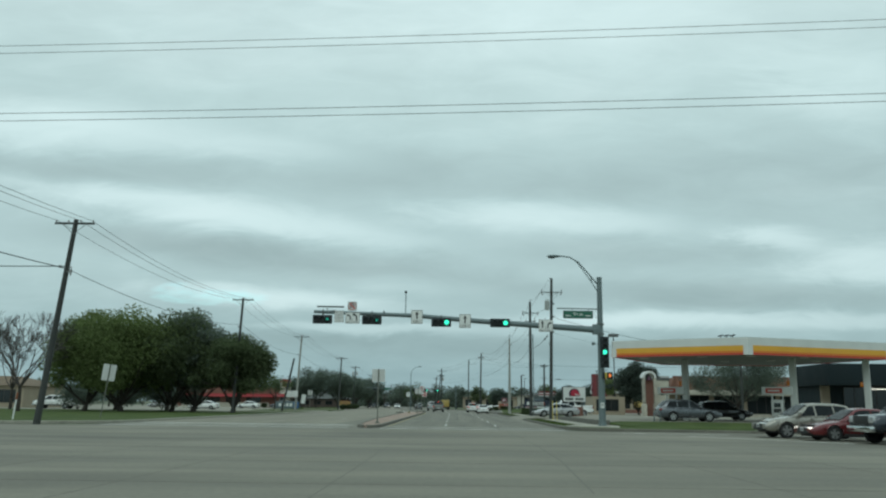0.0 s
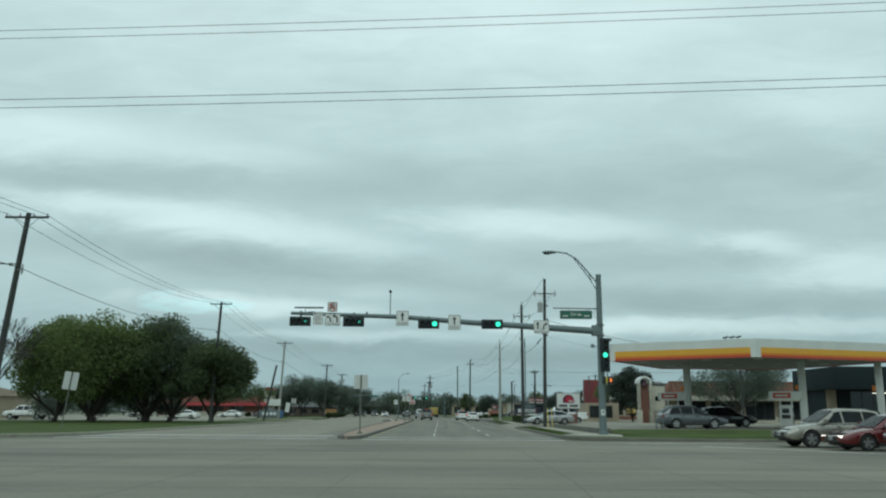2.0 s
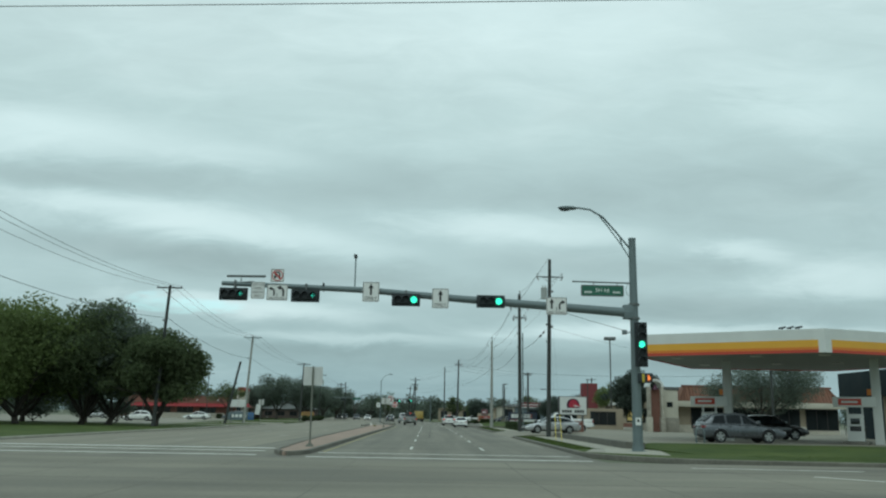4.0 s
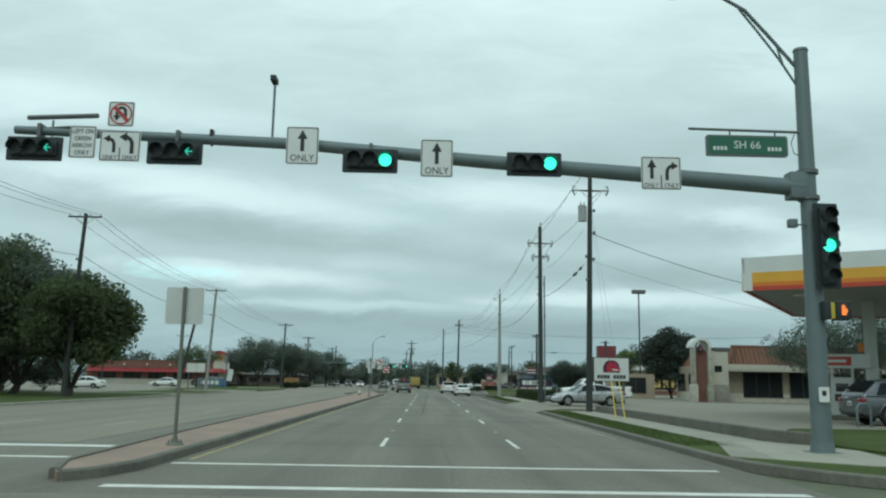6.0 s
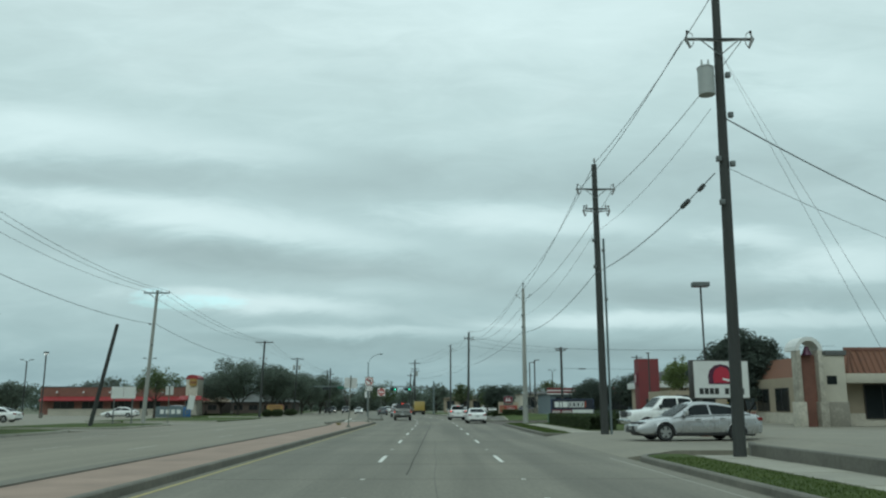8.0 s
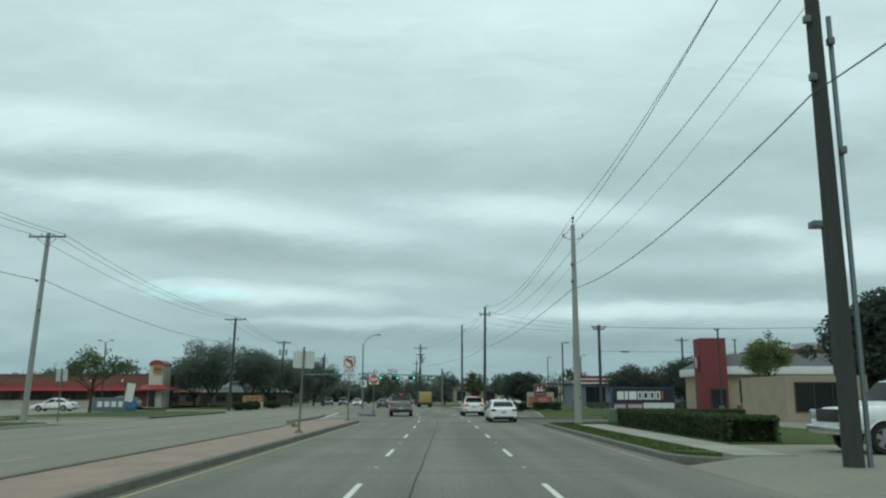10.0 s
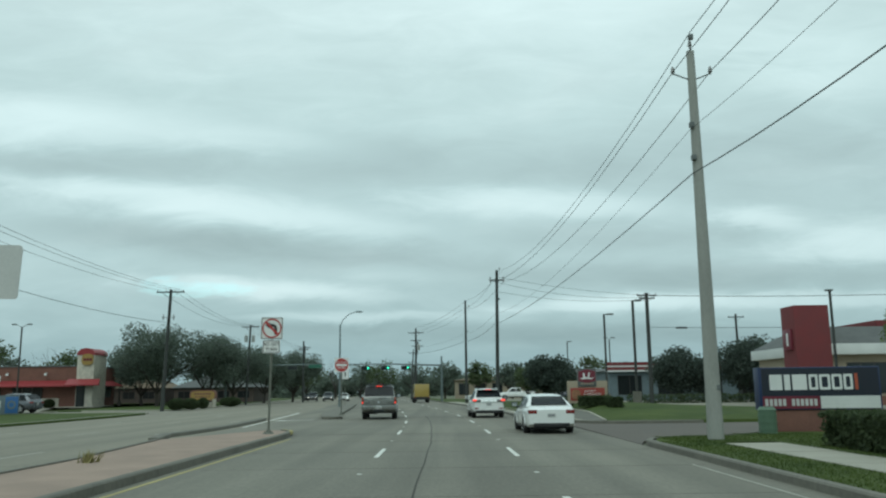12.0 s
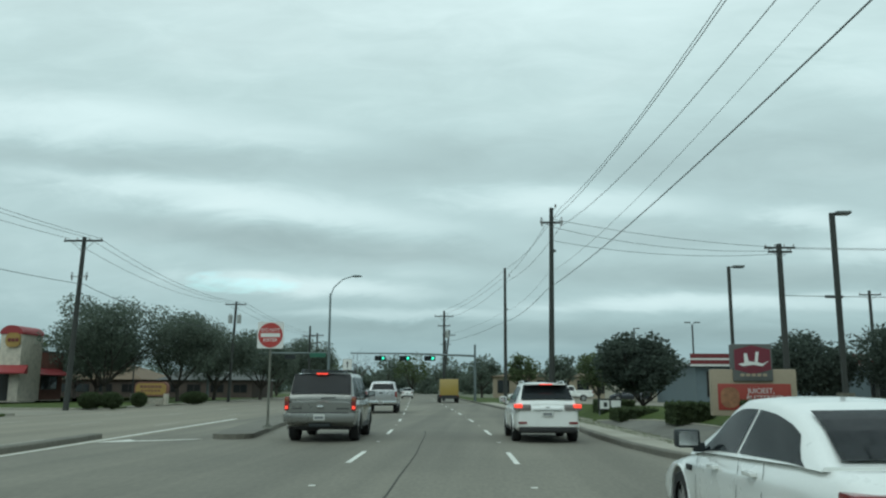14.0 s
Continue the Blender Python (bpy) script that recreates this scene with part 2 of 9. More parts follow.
M["brick"] = material("red_median_paver", (0.315, 0.198, 0.150), 0.9, 0, 0.26, 0.5, 18.0, 0.35, each=0.5)
M["mortar"] = material("median_sand_joint", (0.300, 0.215, 0.168), 0.95, 0, 0.25, 0.7, 30.0, 0.3)
M["grass"] = material("mown_grass", (0.042, 0.076, 0.017), 0.95, 0, 0.34, 0.35, 26.0, 0.6, tint=(0.072, 0.092, 0.028), spec=0.15)
M["earth"] = material("far_ground", (0.115, 0.125, 0.075), 0.95, 0, 0.35, 0.05, 2.0, 0.3)
M["blade"] = material("grass_blade", (0.048, 0.086, 0.019), 0.85, 0, 0.35, 0.5, 30.0, 0.0, tint=(0.078, 0.104, 0.029), spec=0.15)
M["worn_line"] = material("worn_white_road_paint", (0.34, 0.33, 0.28), 0.8, 0, 0.3, 1.5, 25.0, 0.2)
M["old_road"] = material("pale_old_concrete_road", (0.215, 0.196, 0.150), 0.88, 0, 0.22, 0.16, 12.0, 0.12, (1.0, 0.25, 1.0))
streaks(M["old_road"], 0.8, (1.0, 0.035, 1.0), 0.86, 1.06)
M["white_line"] = material("white_road_paint", (0.66, 0.66, 0.60), 0.75, 0, 0.22, 1.5, 25.0, 0.2)
M["yellow_line"] = material("yellow_road_paint", (0.38, 0.32, 0.12), 0.75, 0, 0.3, 1.2, 25.0, 0.2)
M["joint"] = material("road_joint", (0.132, 0.123, 0.098), 0.85, 0, 0.3, 1.0, 20.0, 0.1)
M["tar"] = material("tar_seam", (0.050, 0.047, 0.038), 0.95, 0, 0.3, 1.0, 20.0, 0.2)
M["galv"] = material("galvanised_steel", (0.150, 0.188, 0.190), 0.55, 0.35, 0.16, 1.2, 30.0, 0.05)
M["galv_dark"] = material("weathered_steel", (0.14, 0.155, 0.15), 0.6, 0.35, 0.2, 1.5, 30.0, 0.05)
M["black"] = material("black_signal_housing", (0.020, 0.027, 0.029), 0.6, 0, 0.2, 2.0, 30.0, 0.05)
M["lens_off"] = material("unlit_lens", (0.018, 0.024, 0.026), 0.6, 0, 0.2, 4.0, 50.0, 0.0)
M["green_on"] = material("lit_green_lens", (0.02, 0.6, 0.42), 0.4, 0, 0.02, emit=(0.05, 1.0, 0.62), power=1.25, bump=0)
M["arrow_on"] = material("lit_green_arrow", (0.02, 0.4, 0.30), 0.4, 0, 0.02, emit=(0.05, 1.0, 0.72), power=0.42, bump=0)
M["red_on"] = material("lit_red_lens", (0.6, 0.05, 0.03), 0.4, 0, 0.02, emit=(1.0, 0.10, 0.07), power=1.3, bump=0)
M["brake_on"] = material("lit_brake_lamp", (0.6, 0.05, 0.03), 0.3, 0, 0.02, emit=(1.0, 0.07, 0.04), power=1.0, bump=0)
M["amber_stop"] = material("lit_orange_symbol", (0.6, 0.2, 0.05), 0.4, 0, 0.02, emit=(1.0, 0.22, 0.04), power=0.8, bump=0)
M["head_on"] = material("lit_headlamp", (0.8, 0.8, 0.7), 0.2, 0, 0.02, emit=(1.0, 0.97, 0.85), power=2.0, bump=0)
M["lamp_on"] = material("lit_lot_lamp", (0.8, 0.8, 0.7), 0.2, 0, 0.02, emit=(0.9, 1.0, 0.95), power=2.2, bump=0)
M["sign_white"] = material("white_sign_sheet", (0.70, 0.71, 0.68), 0.5, 0, 0.06, 2.0, 30.0, 0.02)
M["sign_back"] = material("bare_aluminium_sign_back", (0.55, 0.56, 0.53), 0.5, 0.2, 0.1, 1.5, 30.0, 0.03)
M["sign_black"] = material("black_sign_ink", (0.02, 0.021, 0.02), 0.55, 0, 0.1, 3.0, 40.0, 0.0)
M["sign_red"] = material("red_sign_ink", (0.42, 0.045, 0.04), 0.5, 0, 0.1, 3.0, 40.0, 0.0)
M["sign_green"] = material("green_sign_sheet", (0.018, 0.12, 0.075), 0.45, 0, 0.1, 2.0, 40.0, 0.0)
M["sign_post"] = material("galvanised_sign_post", (0.16, 0.165, 0.135), 0.6, 0.3, 0.2, 3.0, 40.0, 0.05)
M["wood"] = material("weathered_pole_wood", (0.046, 0.050, 0.046), 0.9, 0, 0.35, 1.2, 16.0, 0.4, (4, 4, 0.35))
M["wood_light"] = material("pale_concrete_pole", (0.30, 0.305, 0.275), 0.85, 0, 0.2, 0.8, 20.0, 0.2, (2, 2, 0.4))
M["wire"] = material("dark_cable", (0.06, 0.068, 0.068), 0.6, 0, 0.1, 1.0, 10.0, 0.0)
M["ceramic"] = material("grey_insulator", (0.20, 0.20, 0.19), 0.3, 0, 0.1, 4.0, 30.0, 0.0)
M["drum"] = material("transformer_paint", (0.34, 0.36, 0.34), 0.5, 0.1, 0.12, 2.0, 30.0, 0.05)
M["guy"] = material("yellow_guy_guard", (0.62, 0.48, 0.06), 0.5, 0, 0.1, 2.0, 30.0, 0.0)
M["bark"] = material("dark_bark", (0.050, 0.042, 0.034), 0.95, 0, 0.35, 1.5, 14.0, 0.6, (3, 3, 0.6))


def foliage(name, dark, light, through=0.45):
    """Leaves: two-tone by place and by island, partly lit through."""
    m = bpy.data.materials.new(name)
    m.use_nodes = True
    nt = m.node_tree
    b = nt.nodes["Principled BSDF"]
    b.inputs["Roughness"].default_value = 0.7
    b.inputs["Specular IOR Level"].default_value = 0.25
    tc = nt.nodes.new("ShaderNodeTexCoord")
    n = nt.nodes.new("ShaderNodeTexNoise")
    n.inputs["Scale"].default_value, n.inputs["Detail"].default_value = 0.55, 4.0
    nt.links.new(tc.outputs["Object"], n.inputs["Vector"])
    g = nt.nodes.new("ShaderNodeNewGeometry")
    a = nt.nodes.new("ShaderNodeMath")
    a.operation = "MULTIPLY_ADD"
    a.inputs[1].default_value = 0.5
    nt.links.new(g.outputs["Random Per Island"], a.inputs[0])
    h = nt.nodes.new("ShaderNodeMath")
    h.operation = "MULTIPLY"
    h.inputs[1].default_value = 0.5
    nt.links.new(n.outputs["Fac"], h.inputs[0])
    nt.links.new(h.outputs[0], a.inputs[2])
    r = nt.nodes.new("ShaderNodeValToRGB")
    r.color_ramp.elements[0].position, r.color_ramp.elements[0].color = 0.2, (*dark, 1)
    r.color_ramp.elements[1].position, r.color_ramp.elements[1].color = 0.8, (*light, 1)
    nt.links.new(a.outputs[0], r.inputs[0])
    nt.links.new(r.outputs[0], b.inputs["Base Color"])
    tr = nt.nodes.new("ShaderNodeBsdfTranslucent")
    nt.links.new(r.outputs[0], tr.inputs["Color"])
    mx = nt.nodes.new("ShaderNodeMixShader")
    mx.inputs[0].default_value = through
    nt.links.new(b.outputs[0], mx.inputs[1])
    nt.links.new(tr.outputs[0], mx.inputs[2])
    nt.links.new(mx.outputs[0], nt.nodes["Material Output"].inputs["Surface"])
    return m


M["leaf"] = foliage("oak_leaves", (0.070, 0.097, 0.046), (0.138, 0.176, 0.086), 0.52)
M["leaf_fresh"] = foliage("fresh_spring_leaves", (0.102, 0.140, 0.048), (0.195, 0.248, 0.096), 0.52)
# both dark leaf tones are lifted to stand in for windscreen haze
M["leaf_dark"] = foliage("dark_evergreen_leaves", (0.098, 0.125, 0.100), (0.168, 0.204, 0.158), 0.55)
M["leaf_black"] = foliage("blackish_evergreen_leaves", (0.052, 0.070, 0.057), (0.096, 0.122, 0.096), 0.45)
M["twig"] = material("bare_twigs", (0.070, 0.062, 0.056), 0.95, 0, 0.3, 0.6, 6.0, 0.0)
M["hedge"] = foliage("clipped_hedge_leaves", (0.044, 0.064, 0.030), (0.086, 0.114, 0.052))
M["rubber"] = material("tyre_rubber", (0.016, 0.016, 0.016), 0.85, 0, 0.2, 5.0, 60.0, 0.1)
M["alloy"] = material("alloy_rim", (0.42, 0.43, 0.42), 0.35, 0.7, 0.1, 4.0, 40.0, 0.0)
M["chrome"] = material("chrome_trim", (0.62, 0.63, 0.62), 0.15, 0.95, 0.05, 3.0, 30.0, 0.0)
M["trim"] = material("black_plastic_trim", (0.022, 0.022, 0.022), 0.6, 0, 0.2, 4.0, 50.0, 0.05)
M["glass"] = glass_dark("tinted_car_glass", (0.022, 0.029, 0.032))
M["glass_light"] = glass_dark("clear_car_glass", (0.045, 0.055, 0.055))
M["tail"] = material("red_tail_lens", (0.20, 0.016, 0.014), 0.15, 0, 0.1, 4.0, 40.0, 0.0, coat=0.6)
M["tail_clear"] = material("smoked_clear_lens", (0.22, 0.20, 0.19), 0.12, 0.2, 0.25, 9.0, 40.0, 0.0, coat=0.6)
M["amber"] = material("amber_lens", (0.26, 0.075, 0.03), 0.15, 0, 0.1, 4.0, 40.0, 0.0, coat=0.6)
M["head"] = material("headlamp_lens", (0.45, 0.46, 0.46), 0.08, 0.3, 0.25, 9.0, 40.0, 0.0, coat=0.6)
M["plate"] = material("number_plate_sheet", (0.55, 0.56, 0.53), 0.5, 0, 0.06, 4.0, 40.0, 0.0)
M["ink"] = material("dark_plate_bars", (0.06, 0.07, 0.09), 0.5, 0, 0.1, 4.0, 40.0, 0.0)

V = {}
V["pewter"] = paint("pewter_suv_paint", (0.215, 0.218, 0.200), 0.5, 0.3)
V["white"] = paint("white_car_paint", (0.77, 0.78, 0.75), 0.0, 0.3)
V["silver"] = paint("silver_car_paint", (0.42, 0.43, 0.43), 0.5, 0.28)
V["champagne"] = paint("champagne_car_paint", (0.27, 0.255, 0.215), 0.5, 0.28)
V["red"] = paint("dark_red_car_paint", (0.13, 0.014, 0.016), 0.3, 0.25)
V["navy"] = paint("dark_blue_car_paint", (0.030, 0.036, 0.046), 0.3, 0.25)
V["slate"] = paint("slate_grey_car_paint", (0.095, 0.105, 0.115), 0.4, 0.28)
V["black"] = paint("black_car_paint", (0.012, 0.013, 0.014), 0.0, 0.22)
V["yellow"] = paint("yellow_truck_paint", (0.36, 0.25, 0.055), 0.0, 0.4)


# ---------------------------------------------------------------- mesh helpers
def thing(name, label, category, m=None, group="", kind=""):
    ob = new(name)
    ob.empty_display_size = 0.2
    ob.matrix_world = m or Matrix()
    return tagged(ob, label, category, group, kind)


def finish(bm, name, mat, smooth=None):
    me = bpy.data.meshes.new(name)
    bmesh.ops.recalc_face_normals(bm, faces=bm.faces[:])
    bm.to_mesh(me)
    bm.free()
    me.materials.append(mat)
    if smooth:
        me.polygons.foreach_set("use_smooth", [True] * len(me.polygons))
        me.set_sharp_from_angle(angle=radians(smooth))
    return me


def part(name, bm, mat, parent=None, label="", smooth=None):
    ob = new(name, finish(bm, name, mat, smooth))
    ob.parent = parent
    if label:
        tagged(ob, label)
    return ob


def solid(name, bm, mat, label, category="", group="", kind="", smooth=None):
    """A top-level thing of one mesh."""
    return tagged(new(name, finish(bm, name, mat, smooth)), label, category, group, kind)


def box(bm, x0, x1, y0, y1, z0, z1, bevel=0.0, m=None):
    r = bmesh.ops.create_cube(bm, size=1.0, matrix=Matrix.LocRotScale(((x0 + x1) / 2, (y0 + y1) / 2, (z0 + z1) / 2), None, (abs(x1 - x0), abs(y1 - y0), abs(z1 - z0))))
    vs = r["verts"]
    if bevel:
        es = list({e for v in vs for e in v.link_edges})
        r = bmesh.ops.bevel(bm, geom=es, offset=bevel, segments=2, affect="EDGES", profile=0.6)
        vs = list({v for f in r["faces"] for v in f.verts} | {v for v in vs if v.is_valid})
    if m is not None:
        bmesh.ops.transform(bm, matrix=m, verts=vs)
    return bm


def rod(bm, p0, p1, r0, r1=None, n=10, caps=True):
    p0, p1 = Vector(p0), Vector(p1)
    d = p1 - p0
    m = Matrix.Translation((p0 + p1) / 2) @ d.to_track_quat("Z", "Y").to_matrix().to_4x4()
    bmesh.ops.create_cone(bm, cap_ends=caps, segments=n, radius1=r0, radius2=r0 if r1 is None else r1, depth=d.length, matrix=m)
    return bm


def tube(bm, points, radius, n=8):
    """A round tube along points; radius: one number or one for each point."""
    pts = [Vector(p) for p in points]
    rad = radius if isinstance(radius, (list, tuple)) else [radius] * len(pts)
    rings = []
    for i, p in enumerate(pts):
        d = (pts[min(i + 1, len(pts) - 1)] - pts[max(i - 1, 0)]).normalized()
        a = d.cross(Vector((0, 0, 1)))
        a = Vector((1, 0, 0)) if a.length < 1e-3 else a.normalized()
        b = d.cross(a).normalized()
        rings.append([bm.verts.new(p + rad[i] * (math.cos(2 * math.pi * k / n) * a + math.sin(2 * math.pi * k / n) * b)) for k in range(n)])
    for r0, r1 in zip(rings, rings[1:]):
        for k in range(n):
            bm.faces.new((r0[k], r0[(k + 1) % n], r1[(k + 1) % n], r1[k]))
    bm.faces.new(rings[0][::-1]), bm.faces.new(rings[-1])
    return bm


def prism(bm, outline, z0, z1):
    """A plan outline raised from z0 to z1."""
    lo = [bm.verts.new((x, y, z0)) for x, y in outline]
    hi = [bm.verts.new((x, y, z1)) for x, y in outline]
    n = len(outline)
    bm.faces.new(hi), bm.faces.new(lo[::-1])
    for i in range(n):
        bm.faces.new((lo[i], lo[(i + 1) % n], hi[(i + 1) % n], hi[i]))
    return bm


def plaque(bm, outline, y0, y1):
    """An upright outline in x and z, from y0 (front, towards -y) to y1."""
    fr = [bm.verts.new((x, y0, z)) for x, z in outline]
    bk = [bm.verts.new((x, y1, z)) for x, z in outline]
    n = len(outline)
    bm.faces.new(fr), bm.faces.new(bk[::-1])
    for i in range(n):
        bm.faces.new((fr[i], bk[i], bk[(i + 1) % n], fr[(i + 1) % n]))
    return bm


def rounded(w, h, r, cx=0.0, cz=0.0, n=4):
    out = []
    for sx, sz, a in ((1, 1, 0), (-1, 1, 90), (-1, -1, 180), (1, -1, 270)):
        for k in range(n + 1):
            t = radians(a + 90 * k / n)
            out.append((cx + sx * (w / 2 - r) + r * math.cos(t), cz + sz * (h / 2 - r) + r * math.sin(t)))
    return out


def ring_xz(bm, r0, r1, y0, y1, cx=0.0, cz=0.0, n=32):
    """A flat upright ring facing -y."""
    for k in range(n):
        a, b = 2 * math.pi * k / n, 2 * math.pi * (k + 1) / n
        plaque(bm, [(cx + r0 * math.cos(a), cz + r0 * math.sin(a)), (cx + r1 * math.cos(a), cz + r1 * math.sin(a)),
                    (cx + r1 * math.cos(b), cz + r1 * math.sin(b)), (cx + r0 * math.cos(b), cz + r0 * math.sin(b))], y0, y1)
    return bm


def words(name, text, size, mat, parent, x, y, z, squeeze=1.0):
    """Raised letters that face -y, centred on x and z."""
    c = bpy.data.curves.new(name, "FONT")
    c.body, c.size, c.align_x, c.align_y, c.extrude = text, size, "CENTER", "CENTER", 0.002
    c.resolution_u = 2
    tmp = bpy.data.objects.new(name, c)
    scene.collection.objects.link(tmp)
    me = bpy.data.meshes.new_from_object(tmp)
    bpy.data.objects.remove(tmp)
    me.transform(pose(x, y, z, 90) @ Matrix.Diagonal((squeeze, 1, 1, 1)))
    me.materials.clear()
    me.materials.append(mat)
    ob = new(name, me)
    ob.parent = parent
    return ob


def bend(y):
    """How far the road has drifted sideways at y: it turns gently to the left."""
    return -0.085 * 8.0 * math.log1p(math.exp(min(40.0, (y - 150.0) / 8.0)))

# ---------------------------------------------------------------- ground and road
KERB_R, FAR_L = 7.25, -20.4
Z_WALK = 0.14


def strip(bm, x0, x1, y0, y1, z, step=4.0, cut=1):
    """A level strip between two lines that follow the road's bend. x0, x1: numbers or functions of y."""
    f0 = x0 if callable(x0) else (lambda y: x0 + bend(y))
    f1 = x1 if callable(x1) else (lambda y: x1 + bend(y))
    n = max(1, int(round((y1 - y0) / step)))
    rows = []
    for i in range(n + 1):
        y = y0 + (y1 - y0) * i / n
        a, b = f0(y), f1(y)
        rows.append([bm.verts.new((a + (b - a) * k / cut, y, z(y) if callable(z) else z)) for k in range(cut + 1)])
    for r0, r1 in zip(rows, rows[1:]):
        for k in range(cut):
            bm.faces.new((r0[k], r0[k + 1], r1[k + 1], r1[k]))
    return bm


bm = bmesh.new()
R = [-2600, -700, -260, -140, -90, -60, 60, 90, 140, 260, 700, 2600]
C = [-900, -300, -120, -60, 0, 120, 240, 340, 460, 800, 1600, 3600]
grid = [[bm.verts.new((x, y, -0.06)) for x in R] for y in C]
for j in range(len(C) - 1):
    for i in range(len(R) - 1):
        bm.faces.new((grid[j][i], grid[j][i + 1], grid[j + 1][i + 1], grid[j + 1][i]))
ground = solid("ground", bm, M["earth"], "flat dull green and brown land to the horizon", "ground", kind="structure")

bm = bmesh.new()
strip(bm, FAR_L, KERB_R, 47.0, 420.0, 0.0, 6.0, 6)
strip(bm, FAR_L, KERB_R, -90.0, -10.0, 0.0, 8.0, 4)
road = solid("road", bm, M["asphalt"], "worn grey concrete road through a wide intersection", "road", kind="structure")
bm = bmesh.new()
strip(bm, lambda y: -170.0, lambda y: 170.0, -10.0, 47.0, 0.0, 8.0, 20)
part("crossing", bm, M["crossing"], road, "blotched concrete of the crossing street")


def flat_strip(name, mat, x0, x1, y0, y1, z0=0.0, h=0.004, parent=None, lean=0.0):
    bm = bmesh.new()
    c = (y0 + y1) / 2
    prism(bm, [(x0 + bend(y0), y0), (x1 + bend(y0), y0), (x1 + bend(y1) + lean, y1), (x0 + bend(y1) + lean, y1)], z0, z0 + h)
    return part(name, bm, mat, parent or road)


bm = bmesh.new()
strip(bm, FAR_L + 0.02, -7.4, 56.0, 420.0, 0.002, 6.0, 3)
part("old_carriageway", bm, M["old_road"], road, "paler old concrete carriageway")
tops = [59.0, 71.2, 83.3, 95.5, 105.7] + [116.1 + 10.6 * k for k in range(16)]
for x in (0.07, 3.44):
    for top in tops:
        flat_strip("lane_dash", M["white_line"], x - 0.055, x + 0.055, top - 3.0, top)
        flat_strip("lane_button", M["white_line"], x - 0.05, x + 0.05, top + 3.6, top + 3.72)
for x in (-9.4, -12.8, -16.2):
    for k in range(12):
        top = 66.0 + 12.19 * k
        flat_strip("lane_dash", M["worn_line"], x - 0.05, x + 0.05, top - 3.05, top)
# crosswalk lines and the stop line beyond the crossing street
flat_strip("crosswalk_line", M["white_line"], -3.6, 6.7, 51.15, 51.36)
flat_strip("crosswalk_line", M["white_line"], -3.6, 6.9, 47.75, 48.05)
flat_strip("crosswalk_line", M["white_line"], -20.0, -5.9, 52.0, 52.25)
flat_strip("crosswalk_line", M["white_line"], -20.0, -5.6, 48.6, 48.9)
flat_strip("stop_line", M["white_line"], -19.9, -6.0, 54.6, 55.1)
flat_strip("edge_line", M["worn_line"], 6.74, 6.78, 60.0, 82.0)
flat_strip("edge_line", M["worn_line"], 6.74, 6.79, 101.0, 121.0)
flat_strip("yellow_edge_line", M["yellow_line"], -3.50, -3.42, 52.0, 132.0)
# lane guide lines of the crossing street
for x0, y0, x1, y1 in ((12.0, 41.3, 17.0, 34.8), (17.5, 43.5, 24.0, 43.2), (9.5, 44.6, 15.0, 44.2), (18.5, 36.5, 24.0, 29.5)):
    bm = bmesh.new()
    d = Vector((x1 - x0, y1 - y0)).normalized() * 0.06
    prism(bm, [(x0 + d.y, y0 - d.x), (x1 + d.y, y1 - d.x), (x1 - d.y, y1 + d.x), (x0 - d.y, y0 + d.x)], 0.0, 0.004)
    part("guide_line", bm, M["white_line"], road)
# sealed joints and cracks
rng = random.Random(4)


def seam(points, w=0.035, mat="joint"):
    bm = bmesh.new()
    for (x0, y0), (x1, y1) in zip(points, points[1:]):
        d = Vector((x1 - x0, y1 - y0)).normalized() * w / 2
        prism(bm, [(x0 + d.y, y0 - d.x), (x1 + d.y, y1 - d.x), (x1 - d.y, y1 + d.x), (x0 - d.y, y0 + d.x)], 0.0, 0.003)
    part("sealed_joint", bm, M[mat], road)


seam([(0.95 + 0.012 * k + 0.012 * math.sin(k * 1.7), 76.0 + 2.0 * k) for k in range(28)], 0.035, "tar")
seam([(1.30 + 0.015 * math.sin(k * 2.1) + bend(130.0 + 2.5 * k), 130.0 + 2.5 * k) for k in range(12)], 0.035, "tar")
seam([(1.6 + 0.03 * math.sin(k * 1.3), 49.0 + 2.0 * k) for k in range(24)], 0.02)
seam([(2.8, 14.0), (3.3, 22.0), (3.5, 31.0), (3.4, 40.0), (3.5, 47.0)], 0.03)
for y in (9.5, 15.0, 20.5, 26.0, 31.5, 37.0, 42.5):
    seam([(-16.0 + 4 * k, y + 0.03 * rng.uniform(-1, 1)) for k in range(10)], 0.018)
for x in (-9.0, -5.3, -1.6, 6.2, 10.0):
    seam([(x + 0.02 * rng.uniform(-1, 1), 8.0 + 5 * k) for k in range(9)], 0.018)
for k in range(18):
    y = 56.5 + 4.6 * k
    seam([(-3.3, y), (1.6, y + rng.uniform(-.04, .04)), (7.0, y)], 0.014)
for k in range(16):
    y = 58.0 + 9.2 * k
    seam([(-20.0 + bend(y), y), (-12.0 + bend(y), y + rng.uniform(-.04, .04)), (-7.2 + bend(y), y)], 0.02)

